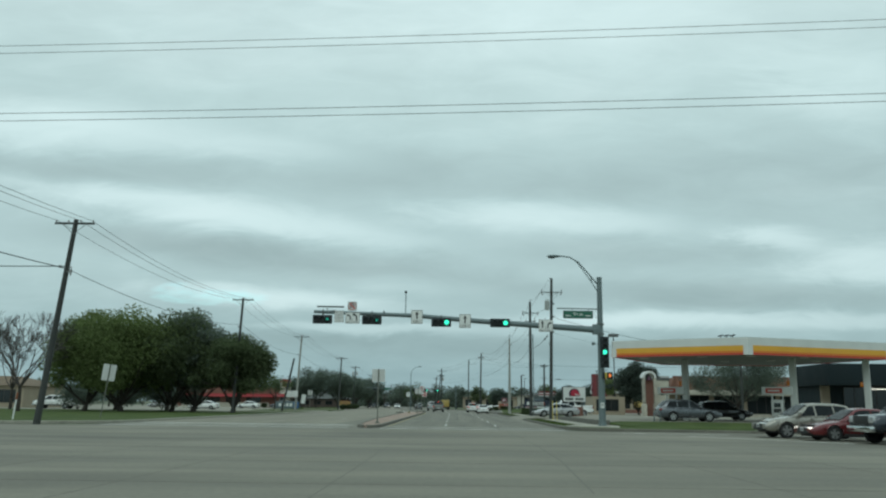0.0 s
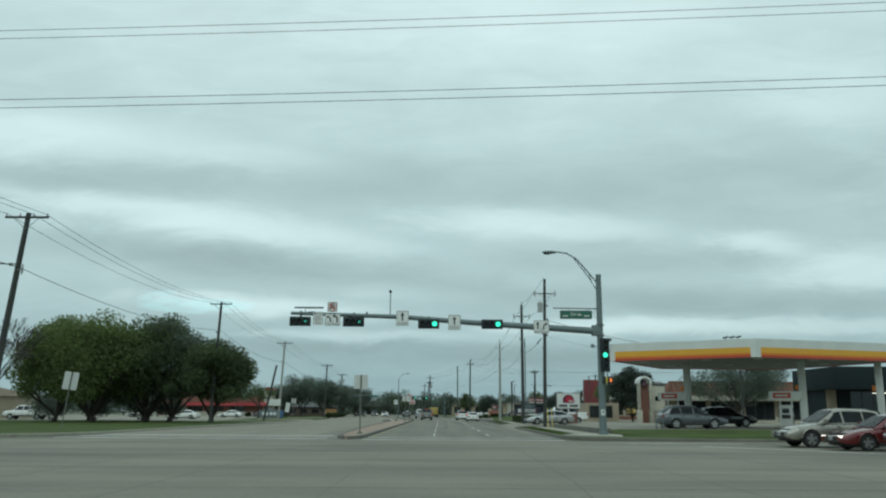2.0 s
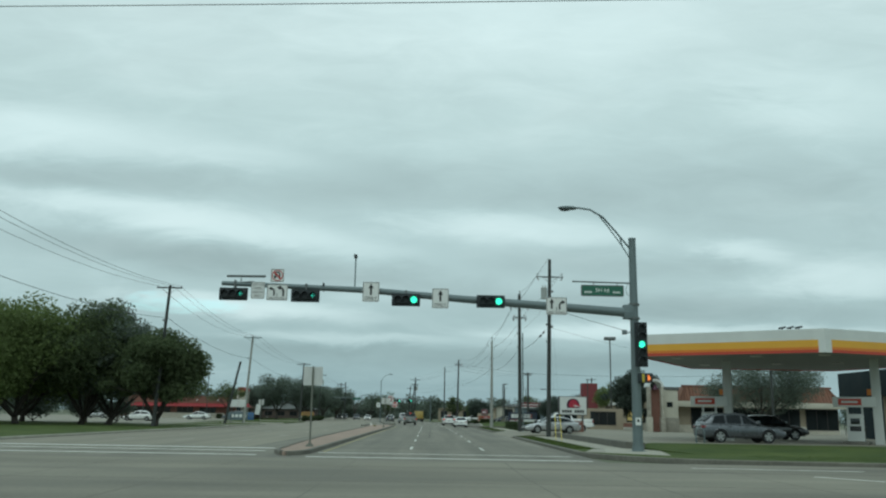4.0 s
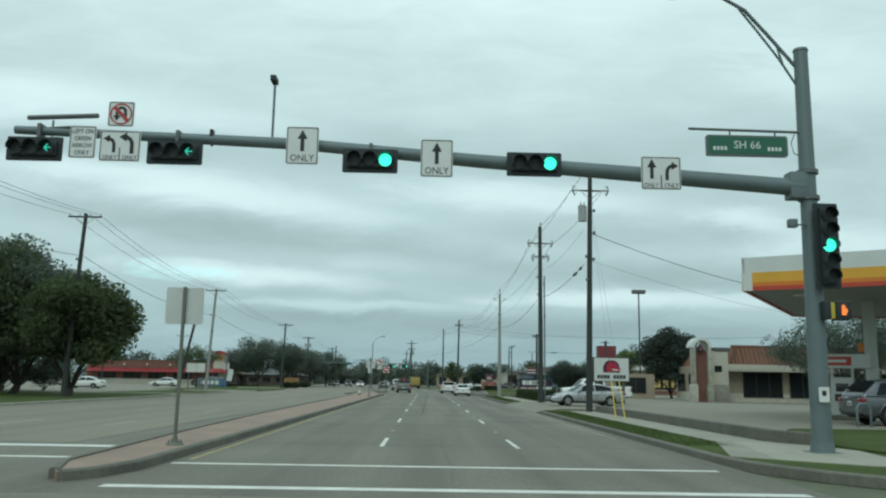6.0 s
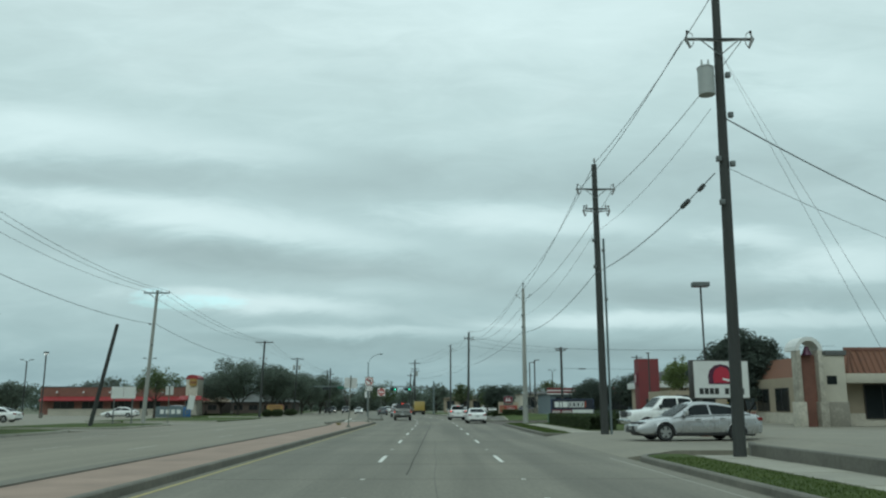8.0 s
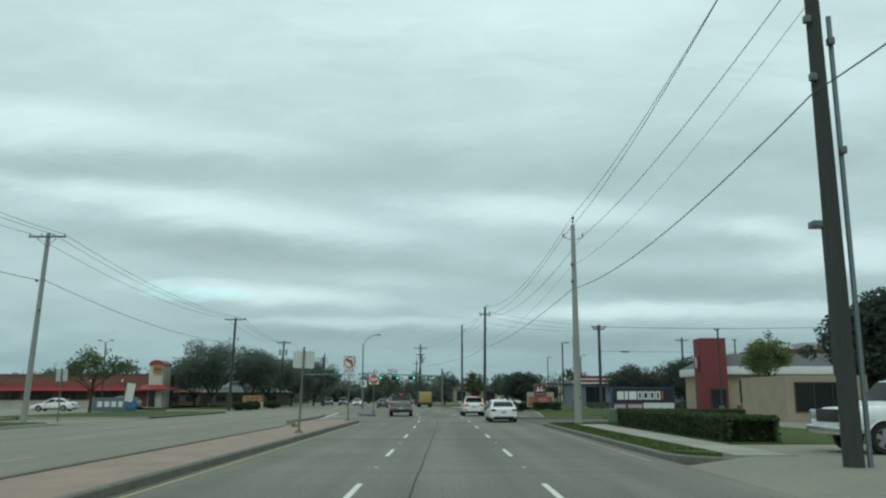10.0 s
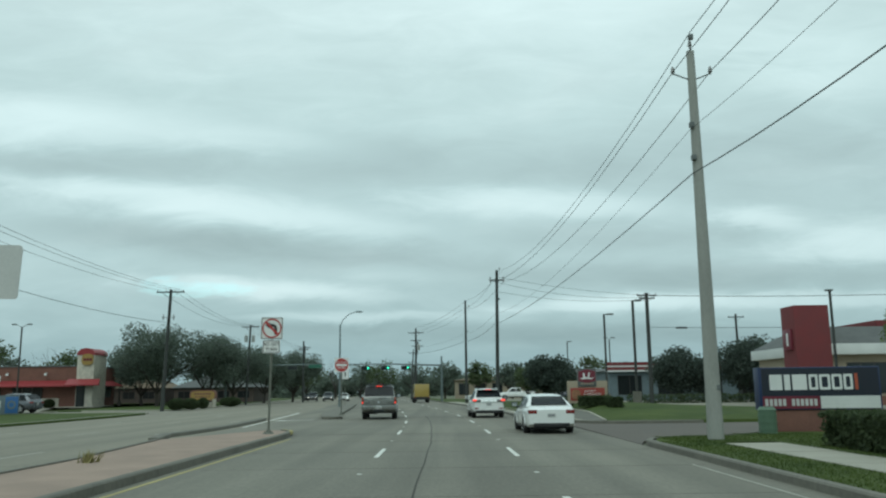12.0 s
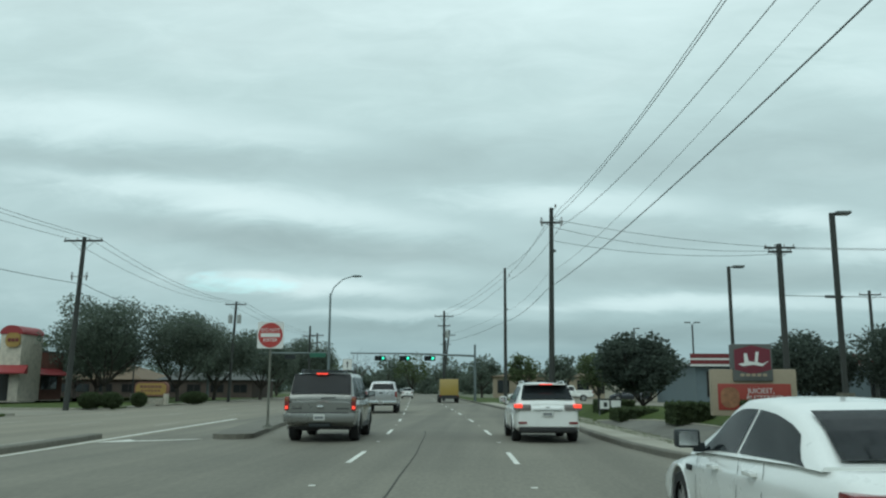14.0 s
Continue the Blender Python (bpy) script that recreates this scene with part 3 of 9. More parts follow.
# ---------------------------------------------------------------- kerbs, verges, walks, lots
def path_strip(bm, line, w, z0, z1, side=1):
    """A kerb of width w raised along a plan line; side: 1 to the right of the line's way, -1 to its left."""
    pts = [Vector((x, y)) for x, y in line]
    left, right = [], []
    for i, p in enumerate(pts):
        d = (pts[min(i + 1, len(pts) - 1)] - pts[max(i - 1, 0)]).normalized()
        nrm = Vector((d.y, -d.x)) * side
        left.append(p), right.append(p + nrm * w)
    prof = []
    for a, b in zip(left, right):
        e = (b - a).normalized() * 0.03
        prof.append([(a.x, a.y, z0), (a.x, a.y, z1 - 0.03), (a.x + e.x, a.y + e.y, z1), (b.x, b.y, z1), (b.x, b.y, z0)])
    vs = [[bm.verts.new(c) for c in row] for row in prof]
    for r0, r1 in zip(vs, vs[1:]):
        for k in range(4):
            bm.faces.new((r0[k], r0[k + 1], r1[k + 1], r1[k]))
    bm.faces.new(vs[0][::-1]), bm.faces.new(vs[-1])
    return bm


def follow(x, y0, y1, step=4.0):
    n = max(1, int((y1 - y0) / step))
    return [(x + bend(y0 + (y1 - y0) * i / n), y0 + (y1 - y0) * i / n) for i in range(n + 1)]


def arc(cx, cy, r, a0, a1, n=8):
    return [(cx + r * math.cos(radians(a0 + (a1 - a0) * k / n)), cy + r * math.sin(radians(a0 + (a1 - a0) * k / n))) for k in range(n + 1)]


kerb_lines = {
    "corner": ([(60.0, 45.6), (22.0, 46.4), (14.0, 47.2)] + arc(13.2, 53.2, 5.9, 262, 182, 8) + [(7.25, 58.0)] + follow(KERB_R, 60.0, 80.0) + arc(9.75, 80.0, 2.5, 180, 95, 6) + [(12.0, 82.6)]),
    "middle": ([(13.0, 99.5)] + arc(9.75, 102.0, 2.5, 265, 180, 6) + follow(KERB_R, 103.0, 126.0) + arc(9.95, 126.6, 2.7, 180, 95, 8) + [(10.7, 129.6), (12.0, 130.9), (16.2, 131.6)]),
    "after": ([(17.0, 142.0), (12.5, 141.25), (9.3, 141.1), (8.5, 141.6), (7.7, 142.8), (7.0, 144.6), (6.45, 147.0), (6.1, 150.0), (5.9, 154.0), (5.8, 160.0)] + follow(KERB_R, 168.0, 400.0, 6.0)),
}
kerbs = {}
for key, line in kerb_lines.items():
    bm = bmesh.new()
    path_strip(bm, line, 0.18, -0.05, Z_WALK + 0.01, 1)
    kerbs[key] = solid("kerb", bm, M["kerb"], "worn grey concrete kerb along the road", "kerb", kind="structure")
bm = bmesh.new()
path_strip(bm, [(-80.0, 49.5), (-30.0, 49.0)] + arc(-27.4, 55.9, 7.0, 270, 360, 8) + follow(FAR_L, 58.0, 106.0) + [(-21.0, 109.0), (-23.5, 111.0)], 0.18, -0.05, Z_WALK, -1)
solid("kerb", bm, M["kerb_pale"], "pale concrete kerb beside the oaks' grass verge", "kerb", kind="structure")
bm = bmesh.new()
path_strip(bm, [(-30.0, 113.5), (-22.0, 114.5)] + follow(FAR_L, 117.0, 127.0) + [(-21.8, 129.5), (-27.0, 131.0)], 0.18, -0.05, Z_WALK, -1)
solid("kerb", bm, M["kerb_pale"], "pale concrete kerb round a grass strip", "kerb", kind="structure")
bm = bmesh.new()
path_strip(bm, [(-30.0, 142.0), (-22.0, 142.5)] + follow(FAR_L, 144.5, 168.0) + [(-22.0, 170.5), (-28.0, 172.0)], 0.18, -0.05, Z_WALK, -1)
solid("kerb", bm, M["kerb_pale"], "pale concrete kerb in front of the diner", "kerb", kind="structure")
bm = bmesh.new()
path_strip(bm, [(-32.0, 181.0), (-22.0, 181.5)] + follow(FAR_L, 184.0, 400.0, 6.0), 0.18, -0.05, Z_WALK, -1)
solid("kerb", bm, M["kerb_pale"], "pale concrete kerb along the far verge", "kerb", kind="structure")


def sheet(name, mat, outline, z0, z1, label, category, kind="structure"):
    bm = bmesh.new()
    prism(bm, outline, z0, z1)
    bmesh.ops.triangulate(bm, faces=[f for f in bm.faces if len(f.verts) > 4])
    return solid(name, bm, mat, label, category, kind=kind)


# grass
sheet("verge", M["grass"], [(x, y) for x, y in ([(60.0, 45.8), (22.0, 46.6), (14.1, 47.4)] + arc(13.2, 53.2, 5.72, 262, 182, 8) + [(7.43, 58.0), (7.43, 80.0)] + arc(9.75, 80.0, 2.3, 180, 130, 4) + [(8.9, 81.6), (8.9, 58.0), (12.6, 54.0), (60.0, 52.0)])],
      -0.05, Z_WALK - 0.01, "mown green grass verge at the street corner", "grass")
sheet("verge", M["grass"], [(7.43, 103.0), (7.43, 126.5), (7.8, 127.9), (8.6, 128.9), (9.7, 129.1), (10.38, 129.1), (10.38, 126.1), (8.9, 126.1), (8.9, 102.0)], -0.05, Z_WALK - 0.01, "narrow green grass strip beside the kerb", "grass")
sheet("verge", M["grass"], [(10.4, 106.2), (10.4, 129.1), (10.8, 129.4), (12.1, 130.7), (16.4, 131.4), (16.4, 134.4), (18.4, 134.4), (18.4, 106.2)], -0.05, Z_WALK + 0.0, "green grass round a hedge and a shop sign", "grass")
right_verge = [(8.75, 141.75), (7.95, 142.9), (7.25, 144.7), (6.65, 147.1), (6.3, 150.0), (6.1, 154.0), (6.0, 160.0)] + [(KERB_R + 0.2 + bend(y), y) for y in (168, 176, 190, 220, 260, 330)]
sheet("verge", M["grass"], right_verge + [(x + 2.6, y) for x, y in right_verge[:5:-1]] + [(8.9, 154.0), (9.0, 150.0), (9.0, 142.0)],
      -0.05, Z_WALK - 0.014, "green grass strip along the kerb", "grass")
bm = bmesh.new()
rows = []
for toe, xa, za, xb, y, z in ((9.1, 9.14, 0.13, 17.4, 141.4, 0.15), (9.1, 9.14, 0.26, 23.4, 143.4, 0.27), (9.1, 9.14, 0.42, 22.5, 146.2, 0.46), (9.14, 9.2, 0.44, 15.6, 149.6, 0.68), (9.05, 9.1, 0.44, 13.8, 153.0, 0.78), (8.4, 8.45, 0.42, 13.4, 157.7, 0.76), (7.3, 7.6, 0.22, 13.2, 163.4, 0.72), (6.3, 7.2, 0.14, 13.0, 174.0, 0.62), (5.5, 6.4, 0.14, 10.6, 186.0, 0.5), (3.6, 4.5, 0.14, 8.6, 214.0, 0.3), (-0.1, 0.8, 0.14, 5.0, 260.0, 0.15)):
    rows.append([bm.verts.new(p) for p in ((toe, y, -0.02), (xa, y, za), (xa + 1.2, y, z), (xb - 1.2, y, z), (xb, y, 0.1), (xb + .5, y, -0.02))])
for r0, r1 in zip(rows, rows[1:]):
    for k in range(5):
        bm.faces.new((r0[k], r0[k + 1], r1[k + 1], r1[k]))
bm.faces.new(rows[0]), bm.faces.new(rows[-1][::-1])
solid("grass_bank", bm, M["grass"], "raised green grass bank with shrubs behind a footpath", "grass", kind="structure", smooth=60)
sheet("verge", M["grass"], [(-80.0, 49.8), (-30.0, 49.2)] + arc(-27.4, 55.9, 6.8, 270, 360, 8) + [(-20.6, 106.0), (-21.2, 108.8), (-24.0, 110.8), (-60.0, 110.8), (-80.0, 110.0)], -0.05, Z_WALK - 0.01, "wide grass verge under the oaks", "grass")
sheet("verge", M["grass"], [(-30.0, 113.8), (-22.0, 114.8), (-20.6, 117.0), (-20.6, 127.0), (-22.0, 129.2), (-30.0, 130.6)], -0.05, Z_WALK - 0.01, "thin worn grass strip round a leaning pole", "grass")
sheet("verge", M["grass"], [(-34.0, 142.3), (-22.0, 142.8), (-20.6, 144.5), (-20.8, 160.0), (-21.4, 168.0), (-22.2, 170.2), (-34.0, 171.6)], -0.05, Z_WALK - 0.01, "mown grass lawn in front of the diner", "grass")
sheet("verge", M["grass"], [(-36.0, 181.3), (-22.6, 181.8)] + [(FAR_L - 0.2 + bend(y), y) for y in (190, 210, 250, 330)] + [(-60.0, 330.0), (-60.0, 240.0), (-36.0, 240.0)], -0.05, Z_WALK - 0.01, "grass verge under far trees", "grass")
bm = bmesh.new()
rows = [[bm.verts.new(p) for p in ((xa, y, -0.04), (xa, y, z), (36.0, y, z), (62.0, y, z), (62.0, y, -0.04))] for xa, y, z in ((12.4, 52.2, 0.125), (11.4, 55.0, 0.20), (10.9, 58.0, 0.27), (12.75, 61.55, 0.33))]
for r0, r1 in zip(rows, rows[1:]):
    for k in range(4):
        bm.faces.new((r0[k], r1[k], r1[k + 1], r0[k + 1]))
bm.faces.new(rows[0]), bm.faces.new(rows[-1][::-1])
bmesh.ops.recalc_face_normals(bm, faces=bm.faces[:])
solid("grass_mound", bm, M["grass"], "green grass rising to the petrol station forecourt", "grass", kind="structure", smooth=60)
bm = bmesh.new()
path_strip(bm, [(11.0, 56.6), (10.45, 57.6), (10.42, 60.0), (10.42, 70.0), (10.42, 80.5), (10.8, 81.7)], 0.17, -0.05, 0.47, 1)
solid("retaining_kerb", bm, M["kerb_dark"], "low dark concrete retaining kerb behind the footpath", "kerb", kind="structure")
# lots
sheet("gas_station_forecourt", M["lot"], [(12.7, 61.6), (60.0, 61.6), (90.0, 61.6), (90.0, 99.0), (14.5, 99.0), (14.5, 81.8), (10.62, 81.8), (10.62, 58.0)], -0.05, 0.32, "pale concrete forecourt of a petrol station", "pavement")
bm = bmesh.new()
rows = [[bm.verts.new(p) for p in ((7.2, y, 0.004), (8.7, y, 0.22), (13.4, y, 0.22), (14.6, y, 0.325), (14.6, y, -0.05), (7.2, y, -0.05))] for y in (81.9, 99.4)]
for k in range(6):
    bm.faces.new((rows[0][k], rows[0][(k + 1) % 6], rows[1][(k + 1) % 6], rows[1][k]))
bm.faces.new(rows[0]), bm.faces.new(rows[1][::-1])
solid("driveway", bm, M["lot"], "sloping concrete driveway mouth at the kerb", "driveway", kind="structure")
sheet("restaurant_lot", M["lot"], [(10.5, 100.6), (18.45, 99.5), (18.45, 106.1), (10.5, 106.1)], -0.05, 0.118, "concrete lot behind the roadside sign", "pavement")
sheet("restaurant_lot", M["lot"], [(18.5, 99.2), (90.0, 99.2), (90.0, 141.0), (18.6, 141.0)], -0.05, 0.12, "pale concrete lot round the restaurants", "pavement")
sheet("driveway", M["drive"], [(7.2, 127.2), (7.6, 128.6), (8.6, 129.5), (9.7, 129.8), (10.6, 129.9), (11.9, 131.2), (16.3, 132.0), (16.3, 134.6), (18.4, 134.6), (18.5, 141.0), (17.0, 142.0), (12.5, 141.0), (9.3, 141.5), (7.2, 144.4)], -0.05, 0.014, "dark patched asphalt driveway between kerbs", "driveway")
sheet("burger_lot", M["lot"], [(23.6, 141.2), (90.0, 141.2), (90.0, 260.0), (5.2, 260.0), (8.8, 214.0), (10.8, 186.0), (13.2, 174.0), (13.4, 162.0), (14.0, 153.0), (15.8, 149.4), (22.7, 146.3)], -0.05, 0.112, "pale concrete parking lot of a burger restaurant", "pavement")
for pts in ([(-120.0, 111.0), (-30.2, 111.0), (-30.2, 142.0), (-120.0, 142.0)], [(-120.0, 142.2), (-34.2, 142.2), (-34.2, 181.0), (-120.0, 181.0)], [(-120.0, 181.2), (-36.2, 181.2), (-36.2, 243.0), (-120.0, 243.0)]):
    sheet("diner_lot", M["lot"], pts, -0.05, 0.10, "pale concrete parking lot of the diner", "pavement")
for pts in ([(-20.3, 109.8), (-30.0, 111.2), (-30.0, 113.4), (-20.3, 115.0)], [(-20.3, 129.0), (-28.0, 131.2), (-28.0, 141.8), (-20.3, 143.2)], [(-20.9, 170.0), (-34.0, 172.0), (-34.0, 181.0), (-21.6, 182.6)]):
    sheet("driveway", M["lot"], pts, -0.05, 0.016, "pale concrete driveway apron", "driveway")
# footpaths made of slabs
footpath = thing("footpath", "pale concrete footpath of square slabs", "footpath", kind="structure")


def slabs(x0, x1, y0, y1, z, length=1.52):
    n = int((y1 - y0) / length)
    for k in range(n):
        bm = bmesh.new()
        ya, yb = y0 + k * length + 0.006, y0 + (k + 1) * length - 0.006
        prism(bm, [(x0 + bend(ya), ya), (x1 + bend(ya), ya), (x1 + bend(yb), yb), (x0 + bend(yb), yb)], -0.04, z + 0.004 * math.sin(k * 2.3))
        part("slab", bm, M["walk"], footpath)


slabs(8.92, 10.4, 58.0, 82.0, Z_WALK)
slabs(8.92, 10.38, 101.0, 126.1, Z_WALK)
slabs(7.5, 8.85, 166.0, 214.0, Z_WALK + 0.004)
foot = [(8.75, 141.7), (8.3, 143.1), (7.9, 146.3), (7.62, 150.0), (7.45, 154.5), (7.3, 159.5), (7.18, 166.0)]
edge = [(9.02, 141.4, 0.15), (9.04, 143.2, 0.25), (9.04, 146.0, 0.43), (9.12, 149.6, 0.45), (9.0, 153.0, 0.45), (8.36, 157.7, 0.43), (7.25, 164.0, 0.18)]


def along(line, y):
    """The point of an open line at y."""
    for p, q in zip(line, line[1:]):
        if y <= q[1] or q is line[-1]:
            f = (y - p[1]) / (q[1] - p[1])
            return tuple(a + (b - a) * f for a, b in zip(p, q))


for k in range(16):
    ya, yb = 141.75 + 1.515 * k + 0.006, 141.75 + 1.515 * (k + 1) - 0.006
    xa, xb = along(foot, ya)[0], along(foot, yb)[0]
    bm = bmesh.new()
    prism(bm, [(max(xa - 1.3, along(right_verge, ya)[0]), ya), (xa, ya), (xb, yb), (max(xb - 1.3, along(right_verge, yb)[0]), yb)], -0.04, Z_WALK + 0.003 * math.sin(k * 2.3))
    part("slab", bm, M["walk"], footpath)
apron = thing("sloped_apron", "grey brown sloping concrete apron with a pale edge", "apron", kind="structure")
bm, cap, rows, caps = bmesh.new(), bmesh.new(), [], []
for k in range(23):
    y = 141.75 + k
    x0, (x1, _, z1) = along(foot, y)[0], along(edge, y)
    rows.append([bm.verts.new(p) for p in ((x0, y, -0.03), (x0, y, Z_WALK + 0.002), (x1, y, z1), (x1, y, -0.03))])
    caps.append([cap.verts.new(p) for p in ((x1 - 0.05, y, z1 - 0.12), (x1 - 0.05, y, z1 + 0.02), (x1 + 0.06, y, z1 + 0.025), (x1 + 0.06, y, z1 - 0.12))])
for mesh, ring in ((bm, rows), (cap, caps)):
    for r0, r1 in zip(ring, ring[1:]):
        for j in range(4):
            mesh.faces.new((r0[j], r1[j], r1[(j + 1) % 4], r0[(j + 1) % 4]))
    mesh.faces.new(ring[0]), mesh.faces.new(ring[-1][::-1])
    bmesh.ops.recalc_face_normals(mesh, faces=mesh.faces[:])
part("slope", bm, M["kerb_dark"], apron)
part("edging", cap, M["walk"], apron, "pale concrete edging")
for k in range(4):
    bm = bmesh.new()
    prism(bm, [(7.6 + 0.75 * k, 53.0 - 0.6 * k), (8.34 + 0.75 * k, 52.4 - 0.6 * k), (10.3 + 0.55 * k, 57.9), (9.0 + 0.45 * k, 57.9)], 0.0, Z_WALK + 0.002 + 0.002 * k)
    part("slab", bm, M["walk"], footpath)

# ---------------------------------------------------------------- brick median
MED_LINE_R = [(-4.35, 48.3), (-4.0, 48.8), (-3.75, 50.0)] + follow(-3.75, 54.0, 128.0) + [(-3.75, 132.5), (-3.95, 134.8), (-4.4, 135.6)]
MED_LINE_L = [(-4.7, 48.6), (-5.15, 50.0), (-5.6, 58.0), (-6.0, 70.0), (-6.3, 90.0), (-6.5, 110.0), (-6.6, 122.0), (-7.4, 130.0), (-8.6, 138.0), (-9.2, 141.0)]
median = thing("median", "raised brick median with worn concrete kerbs", "median", kind="structure")
bm = bmesh.new()
path_strip(bm, MED_LINE_R, 0.16, -0.02, 0.17, -1)
part("kerb_edge", bm, M["kerb"], median)
bm = bmesh.new()
path_strip(bm, MED_LINE_L[:-2], 0.16, -0.02, 0.17, 1)
part("kerb_edge", bm, M["kerb"], median)
bm = bmesh.new()
prism(bm, [(x - 0.1, y) for x, y in MED_LINE_R] + [(-5.2, 135.9)] + [(x + 0.1, y) for x, y in MED_LINE_L[7:8]] + [(x + 0.1, y) for x, y in MED_LINE_L[:7]][::-1], -0.02, 0.135)
bmesh.ops.triangulate(bm, faces=[f for f in bm.faces if len(f.verts) > 4])
part("paver_bed", bm, M["mortar"], median)
bm = bmesh.new()
path_strip(bm, [(-3.84, 133.9), (-3.942, 134.8), (-4.38, 135.55)], 0.11, 0.05, 0.174, -1)
part("nose_paint", bm, M["yellow_line"], median, "worn yellow paint on the kerb end")
# the long nose that shelters the left-turn bay
bm = bmesh.new()
path_strip(bm, [(-7.6, 131.0), (-8.2, 134.0), (-7.9, 138.0), (-7.9, 142.0), (-8.2, 148.0), (-8.6, 152.0)], 0.35, -0.02, 0.15, -1)
part("bay_kerb", bm, M["kerb"], median)
bm = bmesh.new()
prism(bm, arc(-4.9, 152.6, 0.6, 180, 360, 8) + [(-4.3 + bend(y), y) for y in (160, 180, 205)] + [(-5.6 + bend(y), y) for y in (205, 180, 160)], -0.02, 0.15)
bmesh.ops.triangulate(bm, faces=[f for f in bm.faces if len(f.verts) > 4])
solid("median_nose", bm, M["kerb"], "narrow raised concrete island past the turn bay", "island", kind="structure")
for pts in ([(-7.6, 142.0), (-7.5, 142.0), (-9.4, 168.0), (-9.6, 168.0)],):
    bm = bmesh.new()
    prism(bm, pts, 0.0, 0.004)
    part("bay_line", bm, M["white_line"], road)
bm = bmesh.new()
prism(bm, [(-7.4, 150.6), (-5.9, 151.8), (-5.7, 152.2), (-7.2, 151.1), (-7.6, 151.6), (-8.0, 150.2)], 0.0, 0.004)
part("turn_arrow", bm, M["white_line"], road)

# ---------------------------------------------------------------- traffic signal with mast arm
SX, SY = 10.22, 54.36


def arm_z(x):
    return 6.33 + (SX - x) * 0.075 - max(0.0, -2.0 - x) * 0.045 - 0.10 * min(1.0, (SX - x) / 8.0)


signal = thing("traffic_signal", "galvanised traffic signal pole with a long mast arm", "traffic light", pose(SX, SY, 0.1))
bm = bmesh.new()
rod(bm, (0, 0, 0.25), (0, 0, 9.7), 0.23, 0.165, 16)
rod(bm, (0, 0, 9.7), (0, 0, 9.76), 0.185, 0.17, 16)
part("pole", bm, M["galv"], signal, smooth=40)
bm = bmesh.new()
box(bm, -0.32, 0.32, -0.32, 0.32, 0.0, 0.06, 0.01)
rod(bm, (0, 0, 0.05), (0, 0, 0.28), 0.27, 0.25, 16)
part("base_plate", bm, M["galv"], signal, smooth=40)
bm = bmesh.new()
pts, rad = [], []
for k in range(25):
    x = SX - 0.15 - k * 0.785
    pts.append((x - SX, 0, arm_z(x) - 0.1))
    rad.append(0.215 - 0.0047 * k)
tube(bm, pts, rad, 12)
box(bm, -0.5, -0.05, -0.2, 0.2, 5.95, 6.6, 0.03)
part("mast_arm", bm, M["galv"], signal, smooth=40)
for z in (6.62, 5.98):
    bm = bmesh.new()
    rod(bm, (0, 0, z - 0.05), (0, 0, z + 0.05), 0.25, 0.25, 16)
    part("clamp_band", bm, M["galv_dark"], signal, smooth=40)
bm = bmesh.new()
lamp_arm = [(-0.1, 0, 9.25), (-0.75, 0, 10.05), (-1.35, 0, 10.75), (-1.95, 0, 11.1), (-2.55, 0, 11.18)]
tube(bm, lamp_arm, 0.045, 8)
tube(bm, [(-0.1, 0, 8.75), (-0.55, 0, 9.5), (-1.05, 0, 10.2), (-1.5, 0, 10.8)], 0.03, 8)
tube(bm, [(-0.45, 0, 9.35), (-0.6, 0, 9.86)], 0.025, 6)
part("lamp_arm", bm, M["galv"], signal, smooth=40)
bm = bmesh.new()
bmesh.ops.create_uvsphere(bm, u_segments=16, v_segments=10, radius=1.0, matrix=pose(-3.0, 0, 11.16) @ Matrix.Diagonal((0.48, 0.17, 0.10, 1)))
lh = part("lamp_head", bm, M["galv"], signal, smooth=60)
bm = bmesh.new()
bmesh.ops.create_uvsphere(bm, u_segments=12, v_segments=8, radius=1.0, matrix=pose(-3.15, 0, 11.09) @ Matrix.Diagonal((0.26, 0.13, 0.09, 1)))
part("lamp_lens", bm, M["glass_light"], lh, "clear unlit lens", smooth=60)


def arrow_outline(cx, cz, s, kind):
    """Black arrow shapes for road signs: straight up, bent left, bent right."""
    if kind == "up":
        return [[(cx - .09 * s, cz - .5 * s), (cx + .09 * s, cz - .5 * s), (cx + .09 * s, cz + .12 * s), (cx - .09 * s, cz + .12 * s)],
                [(cx - .24 * s, cz + .1 * s), (cx + .24 * s, cz + .1 * s), (cx, cz + .55 * s)]]
    sg = -1 if kind == "left" else 1
    out = []
    path = [(0.0, -0.5), (0.0, -0.05), (0.04 * sg, 0.13), (0.16 * sg, 0.25), (0.3 * sg, 0.3)]
    for (xa, za), (xb, zb) in zip(path, path[1:]):
        d = Vector((xb - xa, zb - za)).normalized() * 0.09
        out.append([(cx + (xa + d.y) * s, cz + (za - d.x) * s), (cx + (xb + d.y) * s, cz + (zb - d.x) * s), (cx + (xb - d.y) * s, cz + (zb + d.x) * s), (cx + (xa - d.y) * s, cz + (za + d.x) * s)])
    out.append([(cx + 0.26 * sg * s, cz + 0.52 * s), (cx + 0.26 * sg * s, cz + 0.08 * s), (cx + 0.62 * sg * s, cz + 0.30 * s)])
    return out


